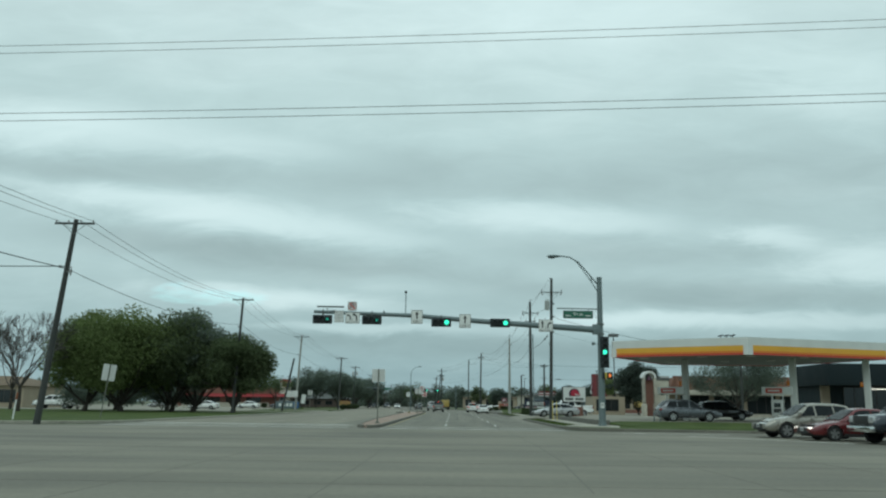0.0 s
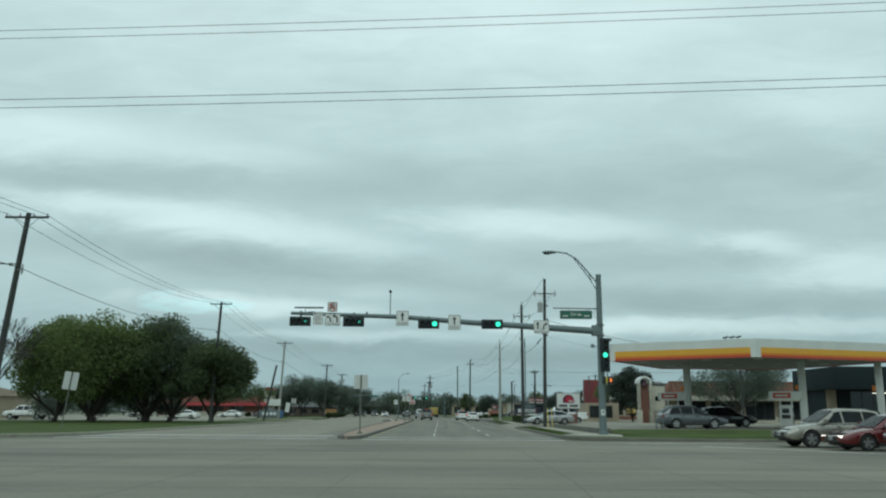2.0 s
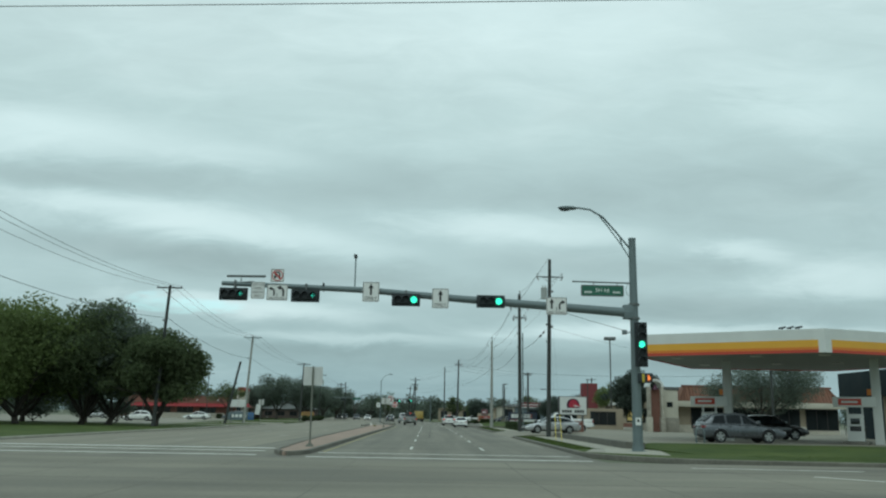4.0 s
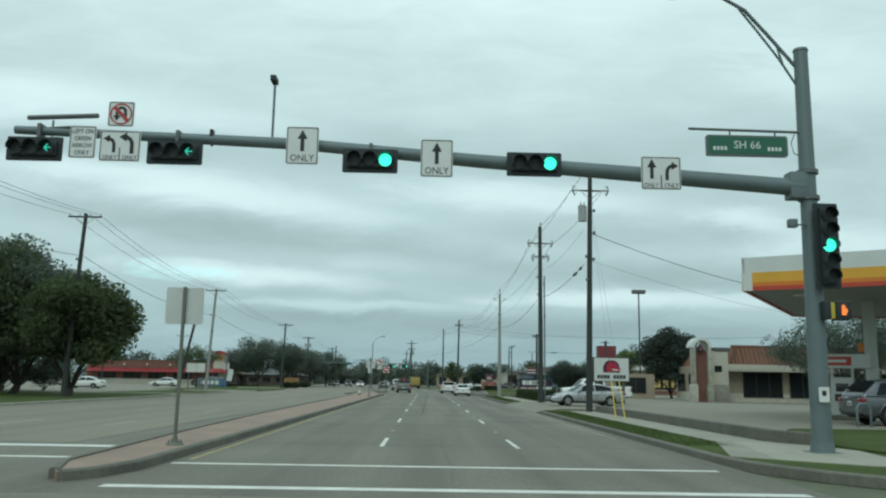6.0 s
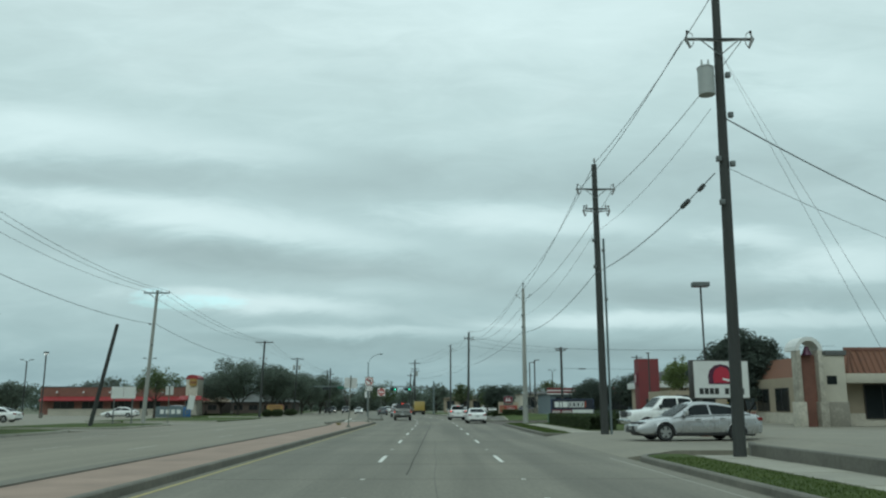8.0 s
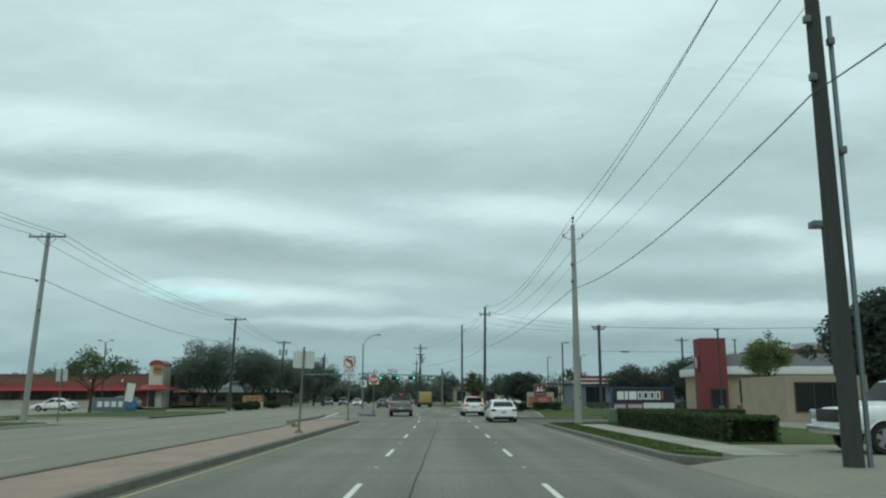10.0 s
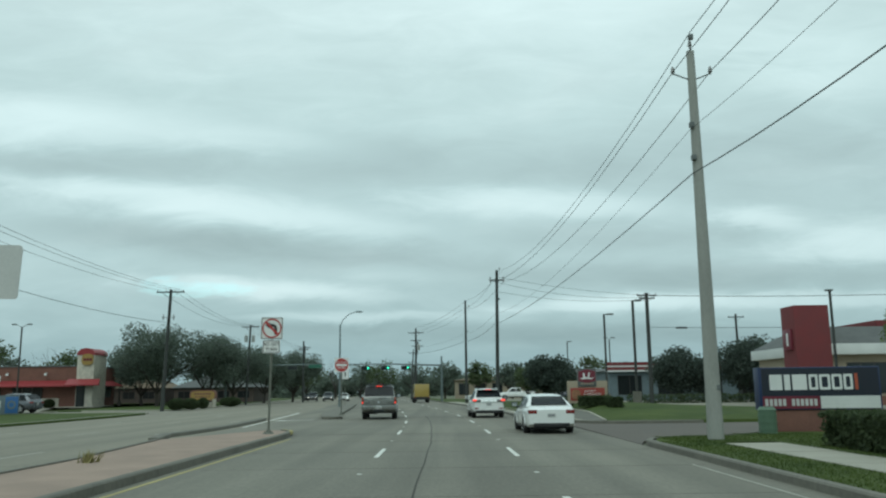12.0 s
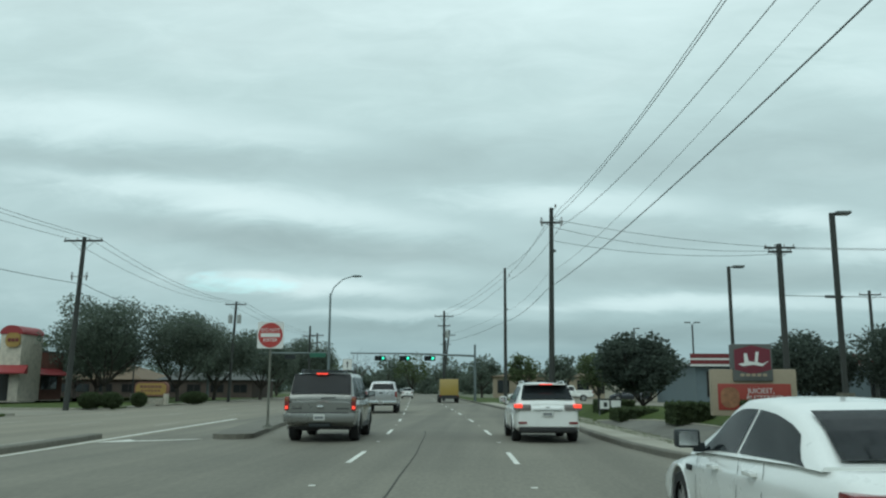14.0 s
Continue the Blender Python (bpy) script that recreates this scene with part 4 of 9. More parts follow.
def road_sign(parent, name, w, h, x, y, z, arrows=(), text=(), border=True, back=None):
    """A sheet-metal sign that faces -y with border, arrows and words as raised ink."""
    bm = bmesh.new()
    plaque(bm, rounded(w, h, 0.05, x, z), y, y + 0.012)
    p = part(name, bm, M["sign_white"], parent)
    if border:
        bm = bmesh.new()
        o, i = rounded(w - 0.03, h - 0.03, 0.04, x, z), rounded(w - 0.07, h - 0.07, 0.03, x, z)
        for k in range(len(o)):
            j = (k + 1) % len(o)
            plaque(bm, [o[k], o[j], i[j], i[k]], y - 0.004, y - 0.001)
        bmesh.ops.remove_doubles(bm, verts=bm.verts[:], dist=1e-4)
        part("border", bm, M["sign_black"], p)
    for cx, cz, s, kind in arrows:
        bm = bmesh.new()
        for poly in arrow_outline(x + cx, z + cz, s, kind):
            plaque(bm, poly, y - 0.005, y - 0.001)
        part("arrow", bm, M["sign_black"], p)
    for cx, cz, s, words_, sq in text:
        words("lettering", words_, s, M["sign_black"], p, x + cx, y - 0.004, z + cz, sq)
    return p


yF = -0.27
for wx in (-1.9, 1.28):
    road_sign(signal, "lane_sign", 0.762, 0.914, wx - SX, yF, arm_z(wx) - 0.2, [(0, 0.11, 0.50, "up")], [(0, -0.31, 0.235, "ONLY", 0.9)])
p = road_sign(signal, "lane_sign", 0.95, 0.80, 6.6 - SX, yF, arm_z(6.6) - 0.1, [(-0.22, 0.09, 0.46, "up"), (0.14, 0.05, 0.44, "right")], [(-0.24, -0.3, 0.15, "ONLY", 0.85), (0.24, -0.3, 0.15, "ONLY", 0.85)])
bm = bmesh.new()
plaque(bm, [(6.6 - SX - 0.012, arm_z(6.6) - 0.47), (6.6 - SX + 0.012, arm_z(6.6) - 0.47), (6.6 - SX + 0.012, arm_z(6.6) - 0.15), (6.6 - SX - 0.012, arm_z(6.6) - 0.15)], yF - 0.005, yF - 0.001)
part("divider", bm, M["sign_black"], p)
p = road_sign(signal, "lane_sign", 0.95, 0.74, -6.17 - SX, yF, 6.83, [(-0.14, 0.05, 0.42, "left"), (0.28, 0.07, 0.5, "left")], [(-0.22, -0.28, 0.15, "ONLY", 0.85), (0.24, -0.28, 0.15, "ONLY", 0.85)])
bm = bmesh.new()
plaque(bm, [(-6.17 - SX - 0.012, 6.48), (-6.17 - SX + 0.012, 6.48), (-6.17 - SX + 0.012, 6.79), (-6.17 - SX - 0.012, 6.79)], yF - 0.005, yF - 0.001)
part("divider", bm, M["sign_black"], p)
p = road_sign(signal, "turn_sign", 0.62, 0.78, -7.05 - SX, yF, 6.91, (), [(0, 0.25, 0.15, "LEFT ON", 0.85), (0, 0.08, 0.15, "GREEN", 0.85), (0, -0.09, 0.15, "ARROW", 0.85), (0, -0.26, 0.15, "ONLY", 0.85)])


def no_circle(p, x, y, z, r, slash=True):
    bm = bmesh.new()
    ring_xz(bm, r * 0.86, r, y - 0.006, y - 0.002, x, z)
    if slash:
        d = r * 0.62
        plaque(bm, [(x - d - .03, z + d - .03), (x - d + .03, z + d + .03), (x + d + .03, z - d + .03), (x + d - .03, z - d - .03)], y - 0.008, y - 0.003)
    bmesh.ops.remove_doubles(bm, verts=bm.verts[:], dist=1e-4)
    part("red_ring", bm, M["sign_red"], p, "red prohibition ring")


p = road_sign(signal, "no_u_turn_sign", 0.61, 0.61, -6.2 - SX, yF, 7.61, (), (), True)
bm = bmesh.new()
ring = [(-6.2 - SX + 0.1 * math.cos(radians(a)), 7.67 + 0.1 * math.sin(radians(a))) for a in range(0, 181, 30)]
for (xa, za), (xb, zb) in zip([(ring[0][0], 7.46)] + ring, ring + [(ring[-1][0], 7.56)]):
    d = Vector((xb - xa, zb - za)).normalized() * 0.035
    plaque(bm, [(xa + d.y, za - d.x), (xb + d.y, zb - d.x), (xb - d.y, zb + d.x), (xa - d.y, za + d.x)], yF - 0.005, yF - 0.001)
plaque(bm, [(ring[-1][0] - 0.09, 7.57), (ring[-1][0] + 0.09, 7.57), (ring[-1][0], 7.44)], yF - 0.005, yF - 0.001)
part("arrow", bm, M["sign_black"], p)
no_circle(p, -6.2 - SX, yF - 0.002, 7.61, 0.26)


def visor_lens(bm_lens, bm_visor, x, y, z, r=0.15):
    rod(bm_lens, (x, y - 0.02, z), (x, y + 0.02, z), r, r, 20)
    n = 14
    for k in range(n):
        a, b = radians(-20 + 220 * k / n), radians(-20 + 220 * (k + 1) / n)
        q = [(x + 1.06 * r * math.cos(t), z + 1.06 * r * math.sin(t)) for t in (a, b)]
        o = [(x + 1.13 * r * math.cos(t), z + 1.13 * r * math.sin(t)) for t in (a, b)]
        plaque(bm_visor, [q[0], o[0], o[1], q[1]], y - 0.2, y + 0.01)


def signal_head(parent, x, y, z, lit, colour, arrow="", upright=False, count=3):
    """A signal housing with backplate; lit: which lens burns."""
    step = 0.36
    w, h = (step * count + 0.22, 0.58)
    if upright:
        w, h = h, w
    bm = bmesh.new()
    plaque(bm, rounded(w, h, 0.04, x, z), y, y + 0.02)
    head = part("signal_head", bm, M["black"], parent, "black signal head with backplate, green lit")
    bm = bmesh.new()
    bw, bh = (step * count, 0.34) if not upright else (0.34, step * count)
    box(bm, x - bw / 2, x + bw / 2, y - 0.1, y + 0.2, z - bh / 2, z + bh / 2, 0.02)
    part("housing", bm, M["black"], head, smooth=40)
    for k in range(count):
        vis = bmesh.new()
        o = (k - (count - 1) / 2) * step
        px, pz = (x + o, z) if not upright else (x, z - o)
        lens = bmesh.new()
        visor_lens(lens, vis, px, y - 0.11, pz)
        on = k == lit
        if on and arrow:
            part("lens", lens, M["lens_off"], head)
            a = bmesh.new()
            for s in (1, -1):
                plaque(a, [(px - 0.09, pz), (px - 0.05, pz), (px + 0.02, pz + s * 0.085), (px - 0.02, pz + s * 0.085)], y - 0.142, y - 0.135)
            plaque(a, [(px - 0.06, pz - 0.014), (px + 0.09, pz - 0.014), (px + 0.09, pz + 0.014), (px - 0.06, pz + 0.014)], y - 0.142, y - 0.135)
            part("arrow_lens", a, M["arrow_on"], head, "lit green left arrow")
        else:
            part("lens", lens, colour if on else M["lens_off"], head, "lit round lens" if on else "")
        bmesh.ops.remove_doubles(vis, verts=vis.verts[:], dist=1e-4)
        part("visor", vis, M["black"], head)
    return head


for hx, hz, arrow in ((-8.15, 6.82, "left"), (-4.88, 6.80, "left"), (-0.29, 6.70, ""), (3.585, 6.70, "")):
    signal_head(signal, hx - SX, yF, hz - 0.1, 2, M["green_on"], arrow)
    bm = bmesh.new()
    box(bm, hx - SX - 0.04, hx - SX + 0.04, yF + 0.1, 0.12, hz - 0.1, arm_z(hx) + 0.05)
    part("hanger", bm, M["galv_dark"], signal)
signal_head(signal, 0.17, -0.42, 4.76, 2, M["green_on"], "", True, 5)
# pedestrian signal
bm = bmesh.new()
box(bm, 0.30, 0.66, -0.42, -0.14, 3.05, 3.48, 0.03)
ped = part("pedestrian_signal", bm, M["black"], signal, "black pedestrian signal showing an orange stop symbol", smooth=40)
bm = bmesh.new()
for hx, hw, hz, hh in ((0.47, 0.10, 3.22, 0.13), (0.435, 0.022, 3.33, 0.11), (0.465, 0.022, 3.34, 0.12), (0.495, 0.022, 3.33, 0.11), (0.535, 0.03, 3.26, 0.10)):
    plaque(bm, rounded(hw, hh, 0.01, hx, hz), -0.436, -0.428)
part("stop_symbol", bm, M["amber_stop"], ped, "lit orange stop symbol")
bm = bmesh.new()
box(bm, 0.02, 0.17, -0.46, -0.2, 3.05, 3.48, 0.03)
part("pedestrian_signal", bm, M["black"], signal, smooth=40)
bm = bmesh.new()
box(bm, 0.17, 0.298, -0.38, -0.12, 3.08, 3.45, 0.02)
part("pedestrian_bracket", bm, M["guy"], signal, "worn yellow signal housing", smooth=40)
bm = bmesh.new()
tube(bm, [(-0.1, -0.1, 5.3), (-0.45, -0.2, 5.3)], 0.02, 6)
box(bm, -0.62, -0.42, -0.3, -0.12, 5.22, 5.42, 0.02)
part("sensor", bm, M["galv"], signal, smooth=40)
bm = bmesh.new()
plaque(bm, rounded(0.24, 0.34, 0.03, -0.02, 1.35), -0.27, -0.255)
btn = part("button_sign", bm, M["sign_white"], signal)
bm = bmesh.new()
plaque(bm, rounded(0.1, 0.12, 0.02, -0.02, 1.38), -0.275, -0.271)
part("pictogram", bm, M["sign_black"], btn)
# camera on a riser and a small sensor
cx0 = -2.67 - SX
bm = bmesh.new()
rod(bm, (cx0, 0, arm_z(-2.67) - 0.1), (cx0, 0, 8.55), 0.03, 0.03, 8)
part("camera_riser", bm, M["galv"], signal)
bm = bmesh.new()
box(bm, cx0 - 0.07, cx0 + 0.07, -0.28, 0.1, 8.54, 8.68, 0.02)
part("detection_camera", bm, M["black"], signal, smooth=40)
bm = bmesh.new()
rod(bm, (-4.1 - SX, 0, 6.95), (-4.1 - SX, 0, 7.18), 0.03, 0.03, 8)
box(bm, -4.14 - SX, -4.06 - SX, -0.12, 0.06, 7.16, 7.34, 0.01)
part("detector", bm, M["black"], signal)
# street name sign under its bracket arm
bm = bmesh.new()
tube(bm, [(0, 0, 7.62), (-2.85, -0.02, 7.65)], 0.035, 8)
for ax in (-0.75, -1.85):
    rod(bm, (ax, -0.02, 7.64), (ax, -0.02, 7.5), 0.02, 0.02, 6)
part("sign_bracket", bm, M["galv_dark"], signal, smooth=40)
bm = bmesh.new()
plaque(bm, rounded(1.98, 0.52, 0.06, -1.45, 7.24), -0.06, 0.02)
name_sign = part("street_name_sign", bm, M["galv_dark"], signal, "green street name sign in a grey frame")
bm = bmesh.new()
plaque(bm, rounded(1.88, 0.43, 0.04, -1.45, 7.24), -0.068, -0.06)
part("sign_face", bm, M["sign_green"], name_sign)
words("lettering", "SH 66", 0.27, M["sign_white"], name_sign, -1.45, -0.07, 7.25)
for ox in (-0.66, 0.66):
    bm = bmesh.new()
    for k in range(4):
        plaque(bm, [(-1.45 + ox - 0.17 + 0.09 * k, 7.12), (-1.45 + ox - 0.11 + 0.09 * k, 7.12), (-1.45 + ox - 0.11 + 0.09 * k, 7.21), (-1.45 + ox - 0.17 + 0.09 * k, 7.21)], -0.072, -0.069)
    part("plain_bars", bm, M["sign_white"], name_sign)
bm = bmesh.new()
tube(bm, [(-0.25, 0.0, 7.6), (-0.35, 0, 7.35), (-0.3, 0, 7.1), (-0.12, 0, 7.0)], 0.012, 5)
part("feed_cable", bm, M["wire"], signal)
bm = bmesh.new()
tube(bm, [(-8.6 - SX, 0.2, 7.62), (-6.75 - SX, -0.25, 7.56)], 0.06, 6)
tube(bm, [(-8.7 - SX, 0, 7.25), (-7.3 - SX, -0.1, 7.33)], 0.03, 6)
rod(bm, (-7.9 - SX, 0, 7.1), (-7.9 - SX, 0, 7.5), 0.025, 0.025, 6)
part("sign_edge", bm, M["galv_dark"], signal)

# ---------------------------------------------------------------- overhead lines


def wire(p0, p1, sag, r=0.014, label="thin dark overhead cable between poles", n=14):
    p0, p1 = Vector(p0), Vector(p1)
    pts = [p0.lerp(p1, k / n) - Vector((0, 0, sag * 4 * (k / n) * (1 - k / n))) for k in range(n + 1)]
    bm = bmesh.new()
    tube(bm, pts, r, 5)
    return solid("overhead_cable", bm, M["wire"], label, "cable", "overhead cables")


def insulator(parent, x, y, z, h=0.16, r=0.05):
    bm = bmesh.new()
    rod(bm, (x, y, z), (x, y, z + h * 0.5), r * 0.5, r * 0.5, 8)
    rod(bm, (x, y, z + h * 0.3), (x, y, z + h * 0.65), r, r * 0.7, 8)
    rod(bm, (x, y, z + h * 0.65), (x, y, z + h), r * 0.8, r * 0.4, 8)
    part("insulator", bm, M["ceramic"], parent, smooth=40)


def transformer(parent, x, y, z):
    bm = bmesh.new()
    rod(bm, (x, y, z), (x, y, z + 0.85), 0.24, 0.24, 16)
    rod(bm, (x, y, z + 0.85), (x, y, z + 0.93), 0.26, 0.15, 16)
    for a in (-0.1, 0.1):
        rod(bm, (x + a, y, z + 0.9), (x + a, y, z + 1.12), 0.04, 0.025, 8)
    part("transformer", bm, M["drum"], parent, "grey pole-mounted transformer drum", smooth=40)


def utility_pole(x, y, h, label, lean=(0.0, 0.0), r=(0.19, 0.12), mat="wood", arms=(), kit=()):
    """A pole with crossarms [(height, half width, insulators)] and fittings [(kind, x, height)]."""
    t = thing("utility_pole", label, "utility pole", pose(x, y, 0.0), "utility poles")
    top = Vector((lean[0], lean[1], h))
    at = lambda z: (top.x * z / h, top.y * z / h)  # noqa: E731
    bm = bmesh.new()
    tube(bm, [(at(z)[0], at(z)[1], z) for z in (-0.1, h * 0.25, h * 0.5, h * 0.75, h)], [r[0] + (r[1] - r[0]) * k / 4 for k in range(5)], 12)
    part("pole", bm, M[mat], t, smooth=40)
    for z, half, pins, *thin_arm in arms:
        th = thin_arm[0] if thin_arm else 0.06
        ax, ay = at(z)
        bm = bmesh.new()
        box(bm, ax - half, ax + half, ay - 0.16, ay - 0.07, z - th, z + th, th * 0.2)
        part("crossarm", bm, M["wood"] if mat == "wood" else M["galv"], t)
        bm = bmesh.new()
        for s in (-1, 1):
            tube(bm, [(ax + s * half * 0.62, ay - 0.17, z - 0.03), (ax, ay - 0.15, z - half * 0.55)], 0.018, 5)
        part("brace", bm, M["galv_dark"], t)
        for k in range(pins):
            o = -half + 0.08 + (2 * half - 0.16) * k / max(1, pins - 1)
            insulator(t, ax + o, ay - 0.115, z + 0.06)
    for kind, ox, z in kit:
        ax, ay = at(z)
        if kind == "drum":
            transformer(t, ax + ox, ay - 0.05, z)
        elif kind == "cutout":
            bm = bmesh.new()
            tube(bm, [(ax, ay - 0.1, z), (ax + ox * 0.6, ay - 0.14, z + 0.02), (ax + ox, ay - 0.14, z + 0.06)], 0.03, 6)
            tube(bm, [(ax + ox, ay - 0.14, z + 0.3), (ax + ox * 1.06, ay - 0.14, z + 0.05), (ax + ox * 0.93, ay - 0.14, z - 0.24)], [0.05, 0.06, 0.035], 8)
            tube(bm, [(ax + ox * 0.93, ay - 0.14, z - 0.24), (ax + ox * 0.82, ay - 0.16, z - 0.1), (ax + ox * 0.86, ay - 0.16, z + 0.2), (ax + ox, ay - 0.14, z + 0.3)], 0.014, 5)
            part("fuse_cutout", bm, M["ceramic"], t, smooth=40)
        elif kind == "pin":
            bm = bmesh.new()
            tube(bm, [(ax, ay, z - 0.1), (ax + ox, ay, z + 0.12)], 0.02, 6)
            part("davit", bm, M["galv_dark"], t)
            insulator(t, ax + ox, ay, z + 0.1, 0.24, 0.07)
        elif kind == "knob":
            bm = bmesh.new()
            box(bm, ax + ox - 0.07, ax + ox + 0.07, ay - 0.2, ay - 0.06, z - 0.08, z + 0.08, 0.02)
            part("fitting", bm, M["galv_dark"], t, smooth=40)
        elif kind == "riser":
            bm = bmesh.new()
            tube(bm, [(ax + ox, ay - 0.05, z), (at(z / 2)[0] + ox, at(z / 2)[1] - 0.05, z / 2), (ox, -0.05, 0.1)], 0.055, 8)
            part("riser_pipe", bm, M["galv"], t, smooth=40)
    return t


RP = {1: (9.95, 80.1, 13.75), 2: (9.6, 96.4, 13.4), 3: (9.22, 127.0, 11.55), 4: (6.45, 177.3, 12.2), 5: (4.37, 201.5, 12.2)}
utility_pole(*RP[1], "tall dark wooden utility pole with a grey transformer", (0.2, 0.0), (0.18, 0.12), "wood", [(12.35, 0.95, 0, 0.03)],
             [("cutout", -0.95, 12.3), ("cutout", 0.95, 12.3), ("drum", -0.42, 10.6), ("knob", 0.2, 11.2), ("knob", 0.22, 9.95), ("knob", -0.2, 8.6), ("knob", 0.2, 8.45), ("knob", -0.16, 7.3)])
utility_pole(*RP[2], "tall dark wooden utility pole with a steel riser pipe", (-0.05, 0.0), (0.2, 0.13), "wood", [(12.1, 0.85, 0, 0.03), (11.1, 0.55, 2, 0.03)],
             [("cutout", -0.88, 12.05), ("cutout", 0.88, 12.05), ("cutout", -0.6, 10.95), ("cutout", 0.6, 10.95), ("riser", 0.3, 9.6), ("knob", -0.2, 9.5), ("knob", 0.26, 9.0), ("knob", 0.3, 6.6), ("knob", -0.18, 8.2), ("pin", 0.02, 13.4)])
utility_pole(*RP[3], "pale tapered concrete utility pole with short davit arms", (0.0, 0.0), (0.23, 0.115), "wood_light", (),
             [("pin", -0.56, 10.72), ("pin", 0.56, 10.72), ("pin", 0.0, 11.55), ("knob", 0.0, 11.95), ("knob", -0.14, 9.2), ("knob", -0.14, 8.2), ("knob", 0.1, 1.55)])
utility_pole(*RP[4], "tall dark wooden utility pole beside a footpath", (0.1, -1.0), (0.19, 0.12), "wood", [(11.3, 0.55, 0)],
             [("cutout", -0.6, 11.3), ("cutout", 0.6, 11.3), ("pin", 0.25, 12.1), ("knob", 0.18, 9.6)])
utility_pole(*RP[5], "slim weathered wooden utility pole", (0.0, -0.6), (0.17, 0.11), "wood", (), [("pin", 0.4, 11.3), ("knob", 0.16, 8.5)])
utility_pole(-2.6, 232.0, 11.3, "far wooden utility pole with a crossarm", (0.0, 0.0), (0.18, 0.13), "wood", [(10.6, 1.2, 4), (9.4, 0.8, 2)], [("drum", 0.4, 7.9)])
utility_pole(-4.4, 262.0, 11.0, "far leaning wooden utility pole", (1.2, 0.0), (0.18, 0.13), "wood", [(10.2, 1.1, 3)])
utility_pole(-5.6, 290.0, 11.0, "far wooden utility pole", (0.5, 0.0), (0.18, 0.13), "wood", [(10.2, 1.1, 3)])

LP = {1: (-23.55, 48.3, 12.1), 2: (-24.4, 94.2, 13.25), 3: (-24.35, 131.5, 12.0), 4: (-24.2, 180.0, 11.25), 5: (-25.6, 218.0, 11.0)}
utility_pole(*LP[1], "leaning wooden utility pole with a wide crossarm", (1.15, 0.0), (0.2, 0.13), "wood", [(11.85, 1.2, 4)], [("knob", -0.35, 9.2), ("cutout", 0.35, 8.9)])
utility_pole(*LP[2], "wooden utility pole standing among oaks", (0.5, 0.0), (0.19, 0.13), "wood", [(13.0, 1.2, 4)], [("knob", -0.2, 9.9)])
utility_pole(*LP[3], "pale weathered utility pole with a crossarm", (0.55, 0.0), (0.19, 0.13), "wood_light", [(11.75, 1.2, 4)], [("knob", -0.3, 8.9), ("knob", 0.1, 7.0)])
utility_pole(*LP[4], "dark wooden utility pole near the diner", (0.35, 0.0), (0.19, 0.13), "wood", [(11.0, 1.3, 4)], [("cutout", -0.5, 8.6), ("cutout", 0.5, 8.6), ("knob", -0.2, 6.2)])
utility_pole(*LP[5], "wooden utility pole with two transformer drums", (0.4, 0.0), (0.18, 0.13), "wood", [(10.7, 1.2, 4)], [("drum", -0.5, 8.6), ("drum", 0.5, 8.6)])
utility_pole(-25.0, 262.0, 10.5, "far wooden utility pole on the verge", (0.0, 0.0), (0.18, 0.13), "wood", [(10.1, 1.1, 3), (8.9, 0.8, 2)])
utility_pole(-21.5, 240.0, 10.0, "far plain wooden pole with short arms", (0.0, 0.0), (0.17, 0.13), "wood", [(8.6, 0.8, 2)])
utility_pole(-24.0, 119.3, 7.7, "short dark wooden pole leaning over", (1.5, 0.0), (0.16, 0.13), "wood")
utility_pole(20.1, 177.2, 10.1, "dark wooden pole with crossed arms behind the lot", (0.0, 0.0), (0.2, 0.16), "wood", [(9.85, 0.9, 4), (9.6, 0.7, 2)])
utility_pole(38.0, 205.0, 10.6, "far wooden utility pole behind the lots", (0.0, 0.0), (0.18, 0.13), "wood", [(10.2, 1.0, 3)])

# the line along the road's far verge
for a, b in ((1, 2), (2, 3), (3, 4), (4, 5)):
    (xa, ya, ha), (xb, yb, hb) = LP[a], LP[b]
    la, lb = {1: 1.13, 2: 0.5, 3: 0.55, 4: 0.35, 5: 0.4}[a], {1: 1.13, 2: 0.5, 3: 0.55, 4: 0.35, 5: 0.4}[b]
    for o in (-1.05, 0.35, 1.05):
        wire((xa + la + o, ya - 0.12, ha - 0.08), (xb + lb + o, yb - 0.12, hb - 0.08), 0.9)
    wire((xa + la * 0.75, ya, ha - 3.0), (xb + lb * 0.75, yb, hb - 3.1), 0.8, 0.02)
for o in (-1.05, 0.35, 1.05):
    wire((-23.0 + o, 5.0, 12.4), (LP[1][0] + 1.13 + o, 48.2, 12.02), 0.8)
    wire((LP[5][0] + 0.4 + o, 218.0, 10.9), (-25.0 + o, 262.0, 10.2), 0.7)
wire((-23.6, 5.0, 9.6), (-22.7, 48.3, 9.1), 0.7, 0.03)
utility_pole(-23.3, 5.0, 12.5, "wooden utility pole behind the crossing", (0.3, 0.0), (0.19, 0.13), "wood", [(12.3, 1.2, 4)], [("knob", -0.3, 9.6)])
utility_pole(-60.0, 44.0, 10.0, "wooden utility pole along the cross street", (0.0, 0.0), (0.19, 0.13), "wood", [(9.8, 1.0, 3)])
wire((-60.0, 44.0, 9.6), (-22.75, 48.3, 9.25), 0.4, 0.03)
